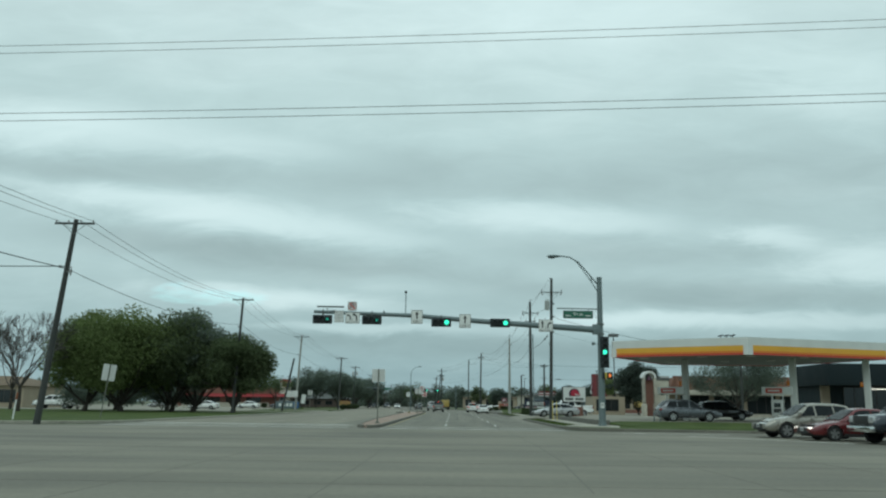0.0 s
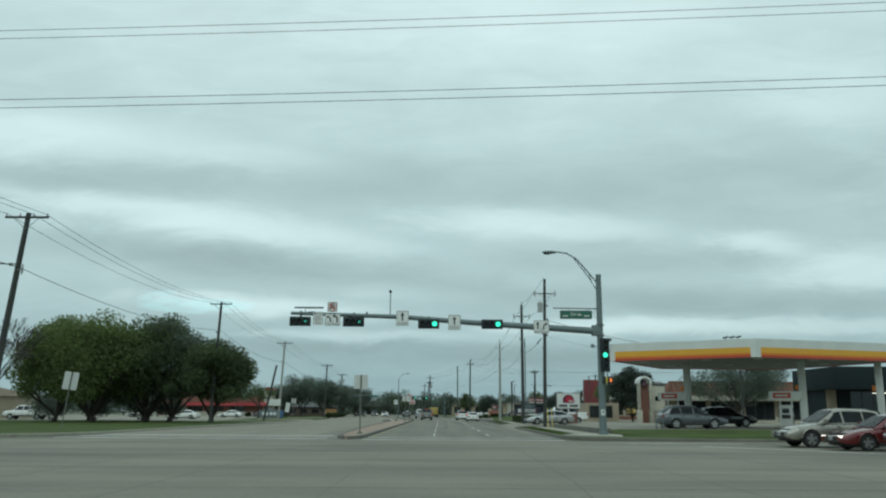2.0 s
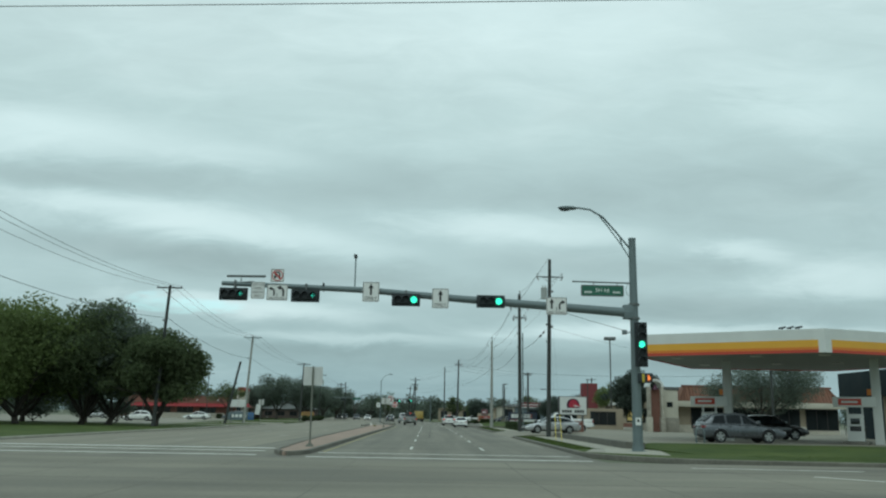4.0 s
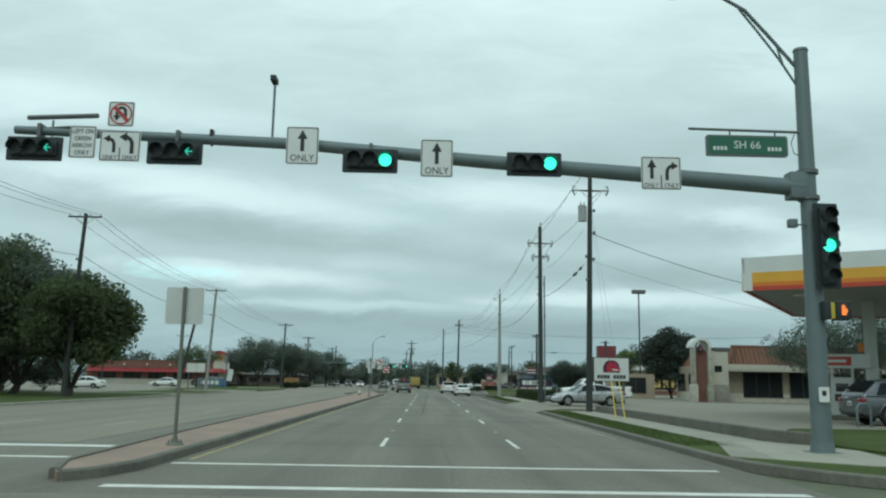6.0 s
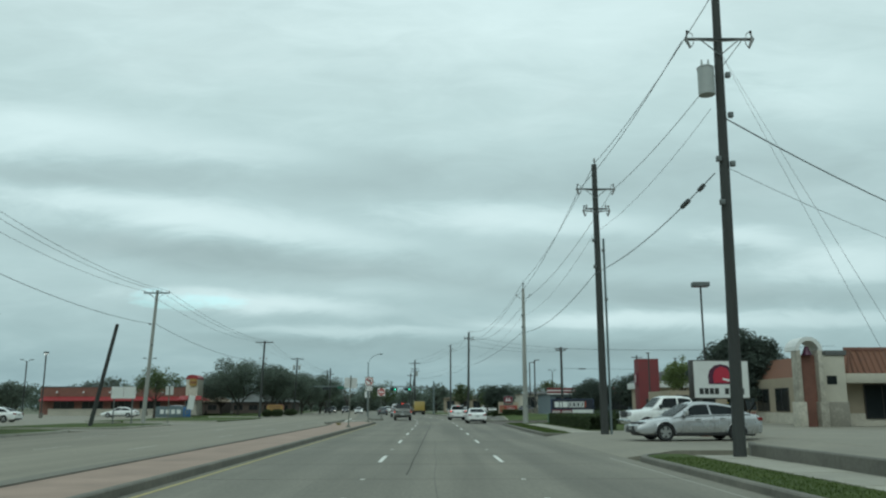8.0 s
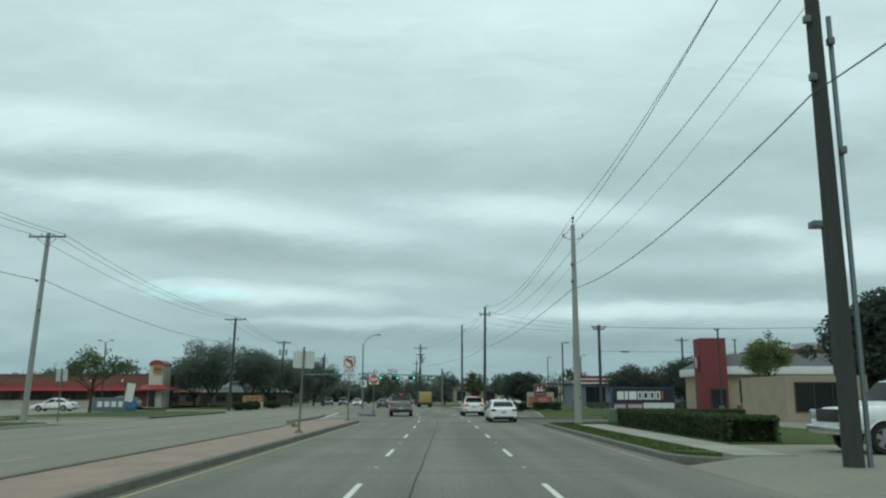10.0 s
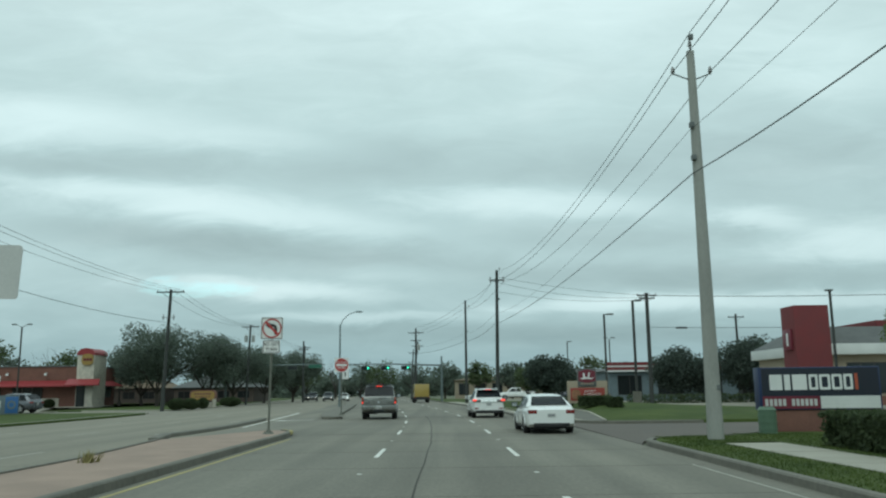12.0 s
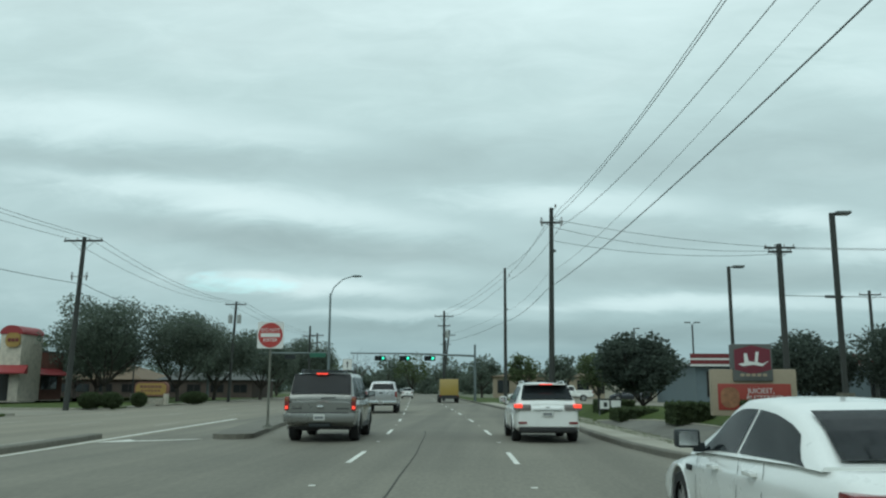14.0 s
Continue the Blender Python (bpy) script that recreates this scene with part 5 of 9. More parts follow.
# the line along the near kerb
feeds = {1: RP[1], 2: RP[2], 3: RP[3], 4: RP[4], 5: RP[5], 6: (-2.6, 232.0, 11.3)}
for a, b in ((1, 2), (2, 3), (3, 4), (4, 5), (5, 6)):
    (xa, ya, ha), (xb, yb, hb) = feeds[a], feeds[b]
    sag = {2: 0.3, 3: 0.6, 4: 1.35, 5: 0.5, 6: 0.5}[b]
    top = {1: (0.1, 0.1), 2: (0.0, 0.1), 3: (0.06, 0.65), 4: (0.7, 0.2), 5: (0.2, 0.1), 6: (0.0, 0.1)}
    wire((xa + top[a][0], ya, ha + top[a][1]), (xb + top[b][0], yb, hb + top[b][1]), sag, 0.013)
    ex = {4: 0.25}
    ex = {k: ex.get(k, 0.0) for k in range(7)}
    wa = {1: 0.9, 2: 0.85, 3: 0.56, 4: 0.5, 5: 0.4, 6: 1.0}
    da = {1: 1.4, 2: 1.3, 3: 0.65, 4: 0.9, 5: 1.0, 6: 0.7}
    wire((xa - wa[a] + ex[a], ya, ha - da[a]), (xb - wa[b] + ex[b], yb, hb - da[b]), sag, 0.013)
    wire((xa + wa[a] + ex[a], ya, ha - da[a]), (xb + wa[b] + ex[b], yb, hb - da[b]), sag, 0.013)
    zt = {1: 10.2, 2: 9.9, 3: 9.1, 4: 8.3, 5: 8.3, 6: 8.3}
    zc = {1: 8.2, 2: 7.9, 3: 7.75, 4: 7.4, 5: 7.4, 6: 7.4}
    wire((xa - 0.15, ya, zt[a]), (xb - 0.15, yb, zt[b]), {3: 0.75, 4: 1.0}.get(b, 0.4), 0.007)
    wire((xa - 0.17, ya, zc[a]), (xb - 0.17, yb, zc[b]), {3: 0.7, 4: 0.55}.get(b, 0.35), 0.017)
bm = bmesh.new()
for f0, f1, r in ((0.04, 0.065, 0.07), (0.13, 0.17, 0.08)):
    p0, p1 = Vector((9.83, 80.6, 8.2)), Vector((9.43, 96.4, 7.8))
    tube(bm, [p0.lerp(p1, f0) - Vector((0, 0, .28 * 4 * f0 * (1 - f0))), p0.lerp(p1, f1) - Vector((0, 0, .28 * 4 * f1 * (1 - f1)))], r, 8)
solid("splice_case", bm, M["wire"], "black splice cases on a telephone cable", "cable")
utility_pole(34.0, 96.5, 8.4, "short dark service pole behind the petrol canopy", (0.0, 0.0), (0.14, 0.11), "wood", (), [("knob", -0.15, 8.1)])
wire((10.1, 80.1, 9.95), (34.0, 96.5, 8.1), 0.75, 0.02)
wire((10.1, 80.1, 8.4), (34.0, 96.5, 6.6), 0.6, 0.008)
for gx, gy in ((8.72, 68.4), (9.05, 68.2)):
    wire((10.08, 80.1, 12.2), (gx, gy, 0.1), 0.03, 0.004, "taut steel guy wire to the ground")
    d = (Vector((10.08, 80.1, 12.2)) - Vector((gx, gy, 0.1))).normalized()
    bm = bmesh.new()
    rod(bm, Vector((gx, gy, 0.1)) + 0.15 * d, Vector((gx, gy, 0.1)) + 2.3 * d, 0.022, 0.022, 8)
    solid("guy_guard", bm, M["guy"], "yellow plastic guard on a guy wire", "guy guard", "guy guards")
wire((6.7, 177.2, 11.7), (20.1, 177.2, 9.9), 0.25, 0.014)
wire((6.7, 177.2, 11.2), (20.1, 177.2, 9.7), 0.5, 0.014)
wire((6.5, 177.2, 10.4), (20.1, 177.2, 9.5), 0.45, 0.014)
for o in (0.0, 0.4):
    wire((20.1, 177.2 + o, 9.9), (60.0, 176.0 + o, 10.2), 0.4, 0.014)
wire((20.1, 177.2, 7.0), (60.0, 178.0, 7.4), 0.3, 0.02)
bm = bmesh.new()
rod(bm, (22.6, 177.2, 6.94), (23.6, 177.2, 6.92), 0.09, 0.09, 8)
solid("splice_case", bm, M["wire"], "black splice case on a far cable", "cable")
# high transmission lines over the crossing
for sx in (-90.0, 90.0):
    tp = thing("transmission_pole", "tall grey steel transmission pole", "utility pole", pose(sx, 60.0 if sx < 0 else 52.0, 0), "transmission poles")
    bm = bmesh.new()
    rod(bm, (0, 0, -0.2), (0, 0, 33.5), 0.5, 0.22, 14)
    part("shaft", bm, M["galv"], tp, smooth=40)
    for z in ((29.3, 20.9) if sx < 0 else (32.3, 23.4)):
        bm = bmesh.new()
        box(bm, -0.12, 0.12, -5.0, 5.4, z - 0.15, z + 0.15, 0.03)
        part("crossarm", bm, M["galv"], tp)
for y, z0, z1 in ((60.0, 29.0, 31.6), (60.5, 28.6, 31.2), (52.5, 20.6, 22.7), (52.9, 20.2, 22.3)):
    wire((-90.0, y + 4, z0 + 0.4), (90.0, y - 4.5, z1 + 0.9), 1.2, 0.022, "high transmission cable across the intersection", 24)

# ---------------------------------------------------------------- vehicles
def lerp(a, b, t):
    return a + (b - a) * t


def along(profile, y):
    """The height of a side profile [(y, z)] at y."""
    if y <= profile[0][0]:
        return profile[0][1]
    for (y0, z0), (y1, z1) in zip(profile, profile[1:]):
        if y <= y1:
            return lerp(z0, z1, (y - y0) / max(1e-6, y1 - y0))
    return profile[-1][1]


class Shape:
    """The surfaces of one car: a lower body with wheel arches and a cabin that leans in above the belt."""

    def __init__(self, s):
        self.s = s
        self.back, self.front = s["belt"][0][0], s["belt"][-1][0]
        self.mid, self.half = (self.back + self.front) / 2, (self.front - self.back) / 2
        self.tall = max(z for _, z in s["roof"]) - along(s["belt"], 0.0)

    def wide(self, y):
        e = abs((y - self.mid) / self.half)
        return self.s["w"] * (1 - self.s.get("round", 0.09) * e ** 7 - 0.02 * e ** 2)

    def belt(self, y):
        return along(self.s["belt"], y)

    def roof(self, y):
        return along(self.s["roof"], y)

    def top_wide(self, y):
        f = min(1.0, max(0.0, (self.roof(y) - self.belt(y)) / self.tall))
        return lerp(self.wide(y) * 0.93, self.s["wr"], f ** 0.8)

    def side(self, y, u, out=0.0):
        x = lerp(self.wide(y) * 0.945, self.top_wide(y), u)
        return Vector((x + out, y, lerp(self.belt(y) - 0.02, self.roof(y) - 0.05, u) + out * 0.35))


def mirror_ring(pts):
    return pts + [(-x, y, z) for x, y, z in pts[::-1] if abs(x) > 1e-6]


def loft(bm, rings, close=True):
    vs = [[bm.verts.new(p) for p in r] for r in rings]
    n = len(vs[0])
    for r0, r1 in zip(vs, vs[1:]):
        for k in range(n):
            bm.faces.new((r0[k], r0[(k + 1) % n], r1[(k + 1) % n], r1[k]))
    if close:
        bm.faces.new(vs[0][::-1]), bm.faces.new(vs[-1])
    return bm


def stations(a, b, extra, step=0.11):
    n = max(2, int((b - a) / step))
    ys = sorted(set([round(a + (b - a) * k / n, 3) for k in range(n + 1)] + [round(e, 3) for e in extra if a < e < b]))
    return [y for i, y in enumerate(ys) if i == 0 or y - ys[i - 1] > 0.012]


def quad_strip(bm, grid):
    vs = [[bm.verts.new(p) for p in row] for row in grid]
    for r0, r1 in zip(vs, vs[1:]):
        for k in range(len(r0) - 1):
            bm.faces.new((r0[k], r0[k + 1], r1[k + 1], r1[k]))


def wheel(parent, x, y, r, w, rim_mat, spokes=5):
    s = 1 if x > 0 else -1
    bm = bmesh.new()
    prof = [(r * 0.66, -w / 2), (r * 0.93, -w / 2), (r, -w * 0.36), (r, w * 0.36), (r * 0.93, w / 2), (r * 0.66, w / 2)]
    n = 28
    rings = [[(o * 1.0, q * math.cos(2 * math.pi * k / n), q * math.sin(2 * math.pi * k / n)) for k in range(n)] for q, o in prof]
    loft(bm, [[(x + p[0], y + p[1], r + p[2]) for p in ring] for ring in rings], False)
    t = part("wheel", bm, M["rubber"], parent, "black tyre on an alloy rim", smooth=50)
    bm = bmesh.new()
    rod(bm, (x - s * w * 0.2, y, r), (x + s * w * 0.28, y, r), r * 0.66, r * 0.66, 24)
    part("brake_disc", bm, M["trim"], t)
    bm = bmesh.new()
    xo = x + s * w * 0.36
    for k in range(spokes):
        a = 2 * math.pi * (k + 0.25) / spokes
        d, e = Vector((0, math.cos(a), math.sin(a))), Vector((0, -math.sin(a), math.cos(a)))
        c = Vector((xo, y, r))
        pts = [c + d * r * 0.1 + e * r * 0.13, c + d * r * 0.63 + e * r * 0.17, c + d * r * 0.63 - e * r * 0.17, c + d * r * 0.1 - e * r * 0.13]
        lo = [p - Vector((s * 0.05, 0, 0)) for p in pts]
        va, vb = [bm.verts.new(p) for p in pts], [bm.verts.new(p) for p in lo]
        bm.faces.new(va)
        for i in range(4):
            bm.faces.new((va[i], vb[i], vb[(i + 1) % 4], va[(i + 1) % 4]))
    rod(bm, (xo - s * 0.04, y, r), (xo + s * 0.012, y, r), r * 0.17, r * 0.14, 14)
    for k in range(24):
        a, b = 2 * math.pi * k / 24, 2 * math.pi * (k + 1) / 24
        q = [(xo + s * 0.004, y + f * r * math.cos(g), r + f * r * math.sin(g)) for f, g in ((0.60, a), (0.69, a), (0.69, b), (0.60, b))]
        bm.faces.new([bm.verts.new(p) for p in q])
    part("rim", bm, rim_mat, t, smooth=30)


def vehicle(name, label, category, m, s, paint_mat, group="", windows_mat=None):
    """A car that faces +y, with its parts. s: its measures."""
    v = thing(name, label, category, m, group)
    sh = Shape(s)
    gl = windows_mat or M["glass"]
    yr, yf, R = s["axles"][0], s["axles"][1], s["r"]
    arch = R + 0.065
    extra = [y for y, _ in s["belt"]] + [yw + arch * math.cos(radians(a)) for yw in (yr, yf) for a in range(0, 181, 12)]
    rings = []
    ys = stations(sh.back, sh.front, extra)
    for y in ys:
        zb = s["sill"]
        e = abs((y - sh.mid) / sh.half)
        zb += 0.10 * max(0.0, (e - 0.86) / 0.14) ** 2
        for yw in (yr, yf):
            if abs(y - yw) < arch:
                zb = max(zb, R + math.sqrt(arch ** 2 - (y - yw) ** 2))
        zt, w = sh.belt(y), sh.wide(y)
        lv = [max(zb, s["sill"] + (zt - s["sill"]) * f) for f in (0.0, 0.10, 0.42, 0.72, 0.90, 1.0)]
        zt = max(zt, zb + 0.04)
        rings.append(mirror_ring([(0, y, lv[0]), (w * 0.90, y, lv[0]), (w * 0.975, y, max(lv[0] + .001, lv[1])), (w, y, max(lv[0] + .002, lv[2])), (w * 0.992, y, max(lv[0] + .003, lv[3])), (w * 0.955, y, max(lv[0] + .004, lv[4])), (w * 0.86, y, zt - 0.012), (0, y, zt + 0.006)]))
    for end, sgn in ((0, -1), (-1, 1)):
        r = rings[end]
        zc = sum(p[2] for p in r) / len(r)
        cap = [(x * 0.955, y + sgn * 0.045, zc + (z - zc) * 0.90) for x, y, z in r]
        rings.insert(0, cap) if sgn < 0 else rings.append(cap)
    bm = bmesh.new()
    loft(bm, rings)
    part("body", bm, paint_mat, v, smooth=45)
    bm = bmesh.new()
    box(bm, -s["w"] * 0.80, s["w"] * 0.80, sh.back + 0.25, sh.front - 0.25, s["sill"] - 0.06, s["sill"] + 0.22)
    box(bm, -s["w"] * 0.62, s["w"] * 0.62, sh.back + 0.15, sh.front - 0.15, s["sill"] - 0.02, sh.belt(0) - 0.25)
    part("underbody", bm, M["trim"], v, "black underside and wheel wells")
    # cabin
    cab = s["roof"]
    rings = []
    for y in stations(cab[0][0], cab[-1][0], [p[0] for p in cab], 0.10):
        zt, zr, tw = sh.belt(y), max(sh.roof(y), sh.belt(y) + 0.012), sh.top_wide(y)
        k = min(1.0, (zr - zt) / 0.25)
        rings.append(mirror_ring([(0, y, zt - 0.03), (sh.wide(y) * 0.945, y, zt - 0.02), (lerp(sh.wide(y) * 0.945, tw, 0.5), y, lerp(zt - 0.02, zr - 0.05 * k, 0.5)), (tw, y, zr - 0.05 * k), (tw * 0.93, y, zr - 0.012 * k), (tw * 0.5, y, zr + 0.012 * k), (0, y, zr + 0.02 * k)]))
    bm = bmesh.new()
    loft(bm, rings)
    part("cabin", bm, paint_mat, v, smooth=55)
    for yb0, yb1, yt0, yt1 in s["glass"]:
        for sg in (-1, 1):
            bm = bmesh.new()
            g = []
            for j in range(4):
                u = lerp(0.07, 0.90, j / 3)
                row = []
                for i in range(6):
                    y = lerp(lerp(yb0, yt0, u), lerp(yb1, yt1, u), i / 5)
                    p = sh.side(y, u, 0.006)
                    row.append((sg * p.x, p.y, p.z))
                g.append(row)
            quad_strip(bm, g)
            bmesh.ops.solidify(bm, geom=bm.faces[:], thickness=0.012)
            part("side_window", bm, gl, v, "dark tinted side window")
    for key, (ya, yb), fx in (("windshield", s["wind"], 0.88), ("rear_window", s["rear"], s.get("rear_f", 0.86))):
        bm = bmesh.new()
        d = 1 if key == "windshield" else -1
        g = []
        for j in range(5):
            y = lerp(ya, yb, j / 4)
            row = []
            for i in range(7):
                f = lerp(-fx, fx, i / 6)
                row.append((f * sh.top_wide(y), y + d * 0.022, sh.roof(y) + 0.018 - 0.012 * abs(f) + 0.012))
            g.append(row)
        quad_strip(bm, g)
        bmesh.ops.solidify(bm, geom=bm.faces[:], thickness=0.012)
        part(key, bm, gl if d < 0 else M["glass"], v, "dark tinted rear window" if d < 0 else "dark windshield")
    for x in (-1, 1):
        for yw in (yr, yf):
            wheel(v, x * (s["w"] * 0.985 - s["tw"] / 2), yw, R, s["tw"], s.get("rim", M["alloy"]), s.get("spokes", 5))
        # door mirror
        ym = s["mirror"]
        bm = bmesh.new()
        bx = sh.wide(ym) * 0.97
        zm = sh.belt(ym) + 0.12
        box(bm, x * bx, x * (bx + 0.23), ym - 0.07, ym + 0.07, zm - 0.09, zm + 0.09, 0.035)
        box(bm, x * (bx - 0.05), x * (bx + 0.06), ym - 0.03, ym + 0.03, zm - 0.13, zm - 0.04, 0.01)
        mir = part("door_mirror", bm, s.get("mirror_mat", paint_mat), v, smooth=40)
        bm = bmesh.new()
        box(bm, x * (bx + 0.03), x * (bx + 0.21), ym - 0.078, ym - 0.07, zm - 0.065, zm + 0.07)
        part("mirror_glass", bm, M["chrome"], mir)
        for yh in s["handles"]:
            bm = bmesh.new()
            px = sh.wide(yh) * 0.995
            zh = sh.belt(yh) - 0.13
            box(bm, x * (px - 0.02), x * (px + 0.035), yh - 0.10, yh + 0.10, zh - 0.018, zh + 0.018, 0.01)
            part("door_handle", bm, s.get("handle_mat", paint_mat), v, smooth=40)
        for yd in s["seams"]:
            bm = bmesh.new()
            g = []
            for k in range(6):
                z = lerp(s["sill"] + 0.12, sh.belt(yd) - 0.03, k / 5)
                f = (z - s["sill"]) / (sh.belt(yd) - s["sill"])
                w = sh.wide(yd) * (0.975 + 0.025 * min(1, f / 0.42) if f < 0.42 else lerp(1.0, 0.955, max(0, (f - 0.55) / 0.38)))
                g.append([(x * (w + 0.006), yd - 0.006, z), (x * (w + 0.006), yd + 0.006, z)])
            quad_strip(bm, g)
            part("door_seam", bm, M["trim"], v)
        # arch lip
        for yw in (yr, yf):
            bm = bmesh.new()
            pts = [(x * (sh.wide(yw) * 0.99 + s.get("flare", 0.0)), yw + arch * math.cos(radians(a)), R + arch * math.sin(radians(a))) for a in range(-8, 189, 14)]
            tube(bm, pts, s.get("lip", 0.018), 6)
            part("arch_lip", bm, s.get("lip_mat", paint_mat), v, smooth=50)
        # sill trim
        bm = bmesh.new()
        box(bm, x * s["w"] * 0.90, x * s["w"] * 0.975, yr + arch + 0.02, yf - arch - 0.02, s["sill"] - 0.03, s["sill"] + 0.10, 0.02)
        part("sill_trim", bm, s.get("sill_mat", M["trim"]), v, smooth=40)
    return v, sh


def block(v, name, mat, x0, x1, y0, y1, z0, z1, bevel=0.015, label=""):
    bm = bmesh.new()
    box(bm, x0, x1, y0, y1, z0, z1, bevel)
    return part(name, bm, mat, v, label, smooth=40)


def number_plate(v, y, z, d=-1, w=0.31):
    """A plate with plain bars; d: -1 at the back, 1 at the front."""
    p = block(v, "number_plate", M["plate"], -w / 2, w / 2, y - 0.006, y + 0.006, z - 0.08, z + 0.08, 0.003, "white number plate with plain dark bars")
    for k in range(6):
        block(p, "plain_bar", M["ink"], -0.115 + 0.04 * k, -0.09 + 0.04 * k, y + d * 0.009 - 0.002, y + d * 0.009 + 0.002, z - 0.04, z + 0.03, 0)


SUV_BIG = dict(w=1.0, wr=0.80, round=0.035, sill=0.40, r=0.385, tw=0.27, axles=(-1.45, 1.50), mirror=1.02, mirror_mat=M["black"],
               belt=[(-2.46, 1.12), (-2.3, 1.20), (0.9, 1.20), (1.25, 1.18), (2.2, 1.10), (2.5, 0.98)],
               roof=[(-2.44, 1.20), (-2.38, 1.32), (-2.16, 1.84), (-1.7, 1.90), (0.2, 1.90), (0.5, 1.85), (1.22, 1.20)],
               glass=[(-2.16, -1.32, -2.06, -1.32), (-1.22, -0.28, -1.22, -0.28), (-0.18, 0.92, -0.18, 0.36)], wind=(0.56, 1.14), rear=(-2.395, -2.15),
               rear_f=0.97, handles=(-0.98, 0.12), seams=(-1.27, -0.23, 0.95), flare=0.01, lip=0.03)
SUV_MID = dict(w=0.94, wr=0.62, sill=0.32, r=0.365, tw=0.24, axles=(-1.36, 1.38), mirror=0.78,
               belt=[(-2.32, 0.98), (-2.2, 1.06), (0.5, 1.04), (1.0, 1.02), (1.9, 0.90), (2.36, 0.68)],
               roof=[(-2.26, 1.06), (-2.18, 1.16), (-1.72, 1.56), (-1.3, 1.63), (-0.3, 1.66), (0.15, 1.62), (1.08, 1.02)],
               glass=[(-1.86, -1.02, -1.55, -1.02), (-0.96, -0.12, -0.96, -0.12), (-0.04, 0.88, -0.04, 0.18)], wind=(0.22, 1.0), rear=(-2.18, -1.72),
               rear_f=0.95, handles=(-0.82, 0.16), seams=(-1.0, -0.08, 0.9), rim=M["alloy"])
SEDAN = dict(w=0.91, wr=0.58, sill=0.24, r=0.325, tw=0.22, axles=(-1.40, 1.38), mirror=0.62,
             belt=[(-2.40, 0.90), (-2.2, 0.99), (-1.6, 1.00), (0.4, 0.93), (0.85, 0.90), (1.8, 0.76), (2.40, 0.58)],
             roof=[(-2.0, 1.0), (-1.9, 1.03), (-1.5, 1.235), (-1.2, 1.335), (-0.85, 1.40), (-0.5, 1.432), (-0.15, 1.44), (0.08, 1.425), (0.28, 1.36), (1.06, 0.88)],
             glass=[(-1.80, -0.44, -1.38, -0.42), (-0.37, 0.84, -0.36, 0.26)], wind=(0.30, 1.0), rear=(-1.93, -1.2),
             rear_f=0.84, handles=(-0.85, 0.12), seams=(-1.08, -0.5, 0.72))
TRUCK = dict(round=0.04, w=0.99, wr=0.72, sill=0.52, r=0.40, tw=0.27, axles=(-1.72, 1.86), mirror=1.12, mirror_mat=M["black"],
             belt=[(-2.86, 1.05), (-0.92, 1.05), (-0.86, 1.28), (1.2, 1.28), (1.5, 1.26), (2.5, 1.18), (2.80, 1.02)],
             roof=[(-0.84, 1.28), (-0.80, 1.40), (-0.62, 1.86), (-0.2, 1.93), (0.7, 1.93), (0.95, 1.88), (1.55, 1.27)],
             glass=[(-0.66, 0.10, -0.58, 0.10), (0.18, 1.18, 0.18, 0.84)], wind=(1.0, 1.48), rear=(-0.80, -0.66), rear_f=0.82,
             handles=(-0.5, 0.4), seams=(-0.78, 0.14, 1.22))


def truck(name, label, m, paint_mat, group="", s=TRUCK, tail=True):
    v, sh = vehicle(name, label, "pickup truck", m, s, paint_mat, group)
    for x in (-1, 1):
        block(v, "bed_side", paint_mat, x * 0.86, x * 0.972, -2.80, -0.88, 1.03, 1.36, 0.03)
        block(v, "tail_lamp", M["tail"], x * 0.84, x * 0.955, -2.935, -2.80, 0.98, 1.30, 0.02, "red tail lamp")
        block(v, "head_lamp", M["head"], x * 0.58, x * 0.93, 2.70, 2.86, 0.86, 1.12, 0.03, "clear headlamp")
    tg = block(v, "tailgate", paint_mat, -0.84, 0.84, -2.93, -2.84, 0.78, 1.36, 0.03)
    block(tg, "tailgate_handle", M["trim"], -0.12, 0.12, -2.945, -2.925, 1.18, 1.27, 0.01)
    block(v, "rear_bumper", M["chrome"], -0.93, 0.93, -3.02, -2.84, 0.56, 0.76, 0.04, "chrome rear bumper")
    number_plate(v, -3.03, 0.67)
    block(v, "grille", M["trim"], -0.56, 0.56, 2.76, 2.88, 0.80, 1.14, 0.03, "dark front grille")
    block(v, "front_bumper", M["chrome"], -0.95, 0.95, 2.76, 2.98, 0.48, 0.72, 0.05, "chrome front bumper")
    block(v, "load_bin", M["trim"], -0.7, 0.7, -2.2, -1.0, 1.04, 1.22, 0.03, "dark load in the bed")
    return v


def front_kit(v, sh, s, lamps=M["head"], grille=True):
    f, zb = sh.front, sh.belt(sh.front)
    w = s["w"]
    for x in (-1, 1):
        block(v, "head_lamp", lamps, x * w * 0.52, x * w * 0.86, f - 0.22, f + 0.035, zb - 0.13, zb + 0.0, 0.03, "clear headlamp")
    if grille:
        block(v, "grille", M["trim"], -w * 0.46, w * 0.46, f - 0.05, f + 0.055, zb - 0.15, zb - 0.02, 0.02, "dark front grille")
    block(v, "lower_intake", M["trim"], -w * 0.62, w * 0.62, f - 0.05, f + 0.052, s["sill"] + 0.06, s["sill"] + 0.2, 0.02)
    number_plate(v, f + 0.06, s["sill"] + 0.26, 1)


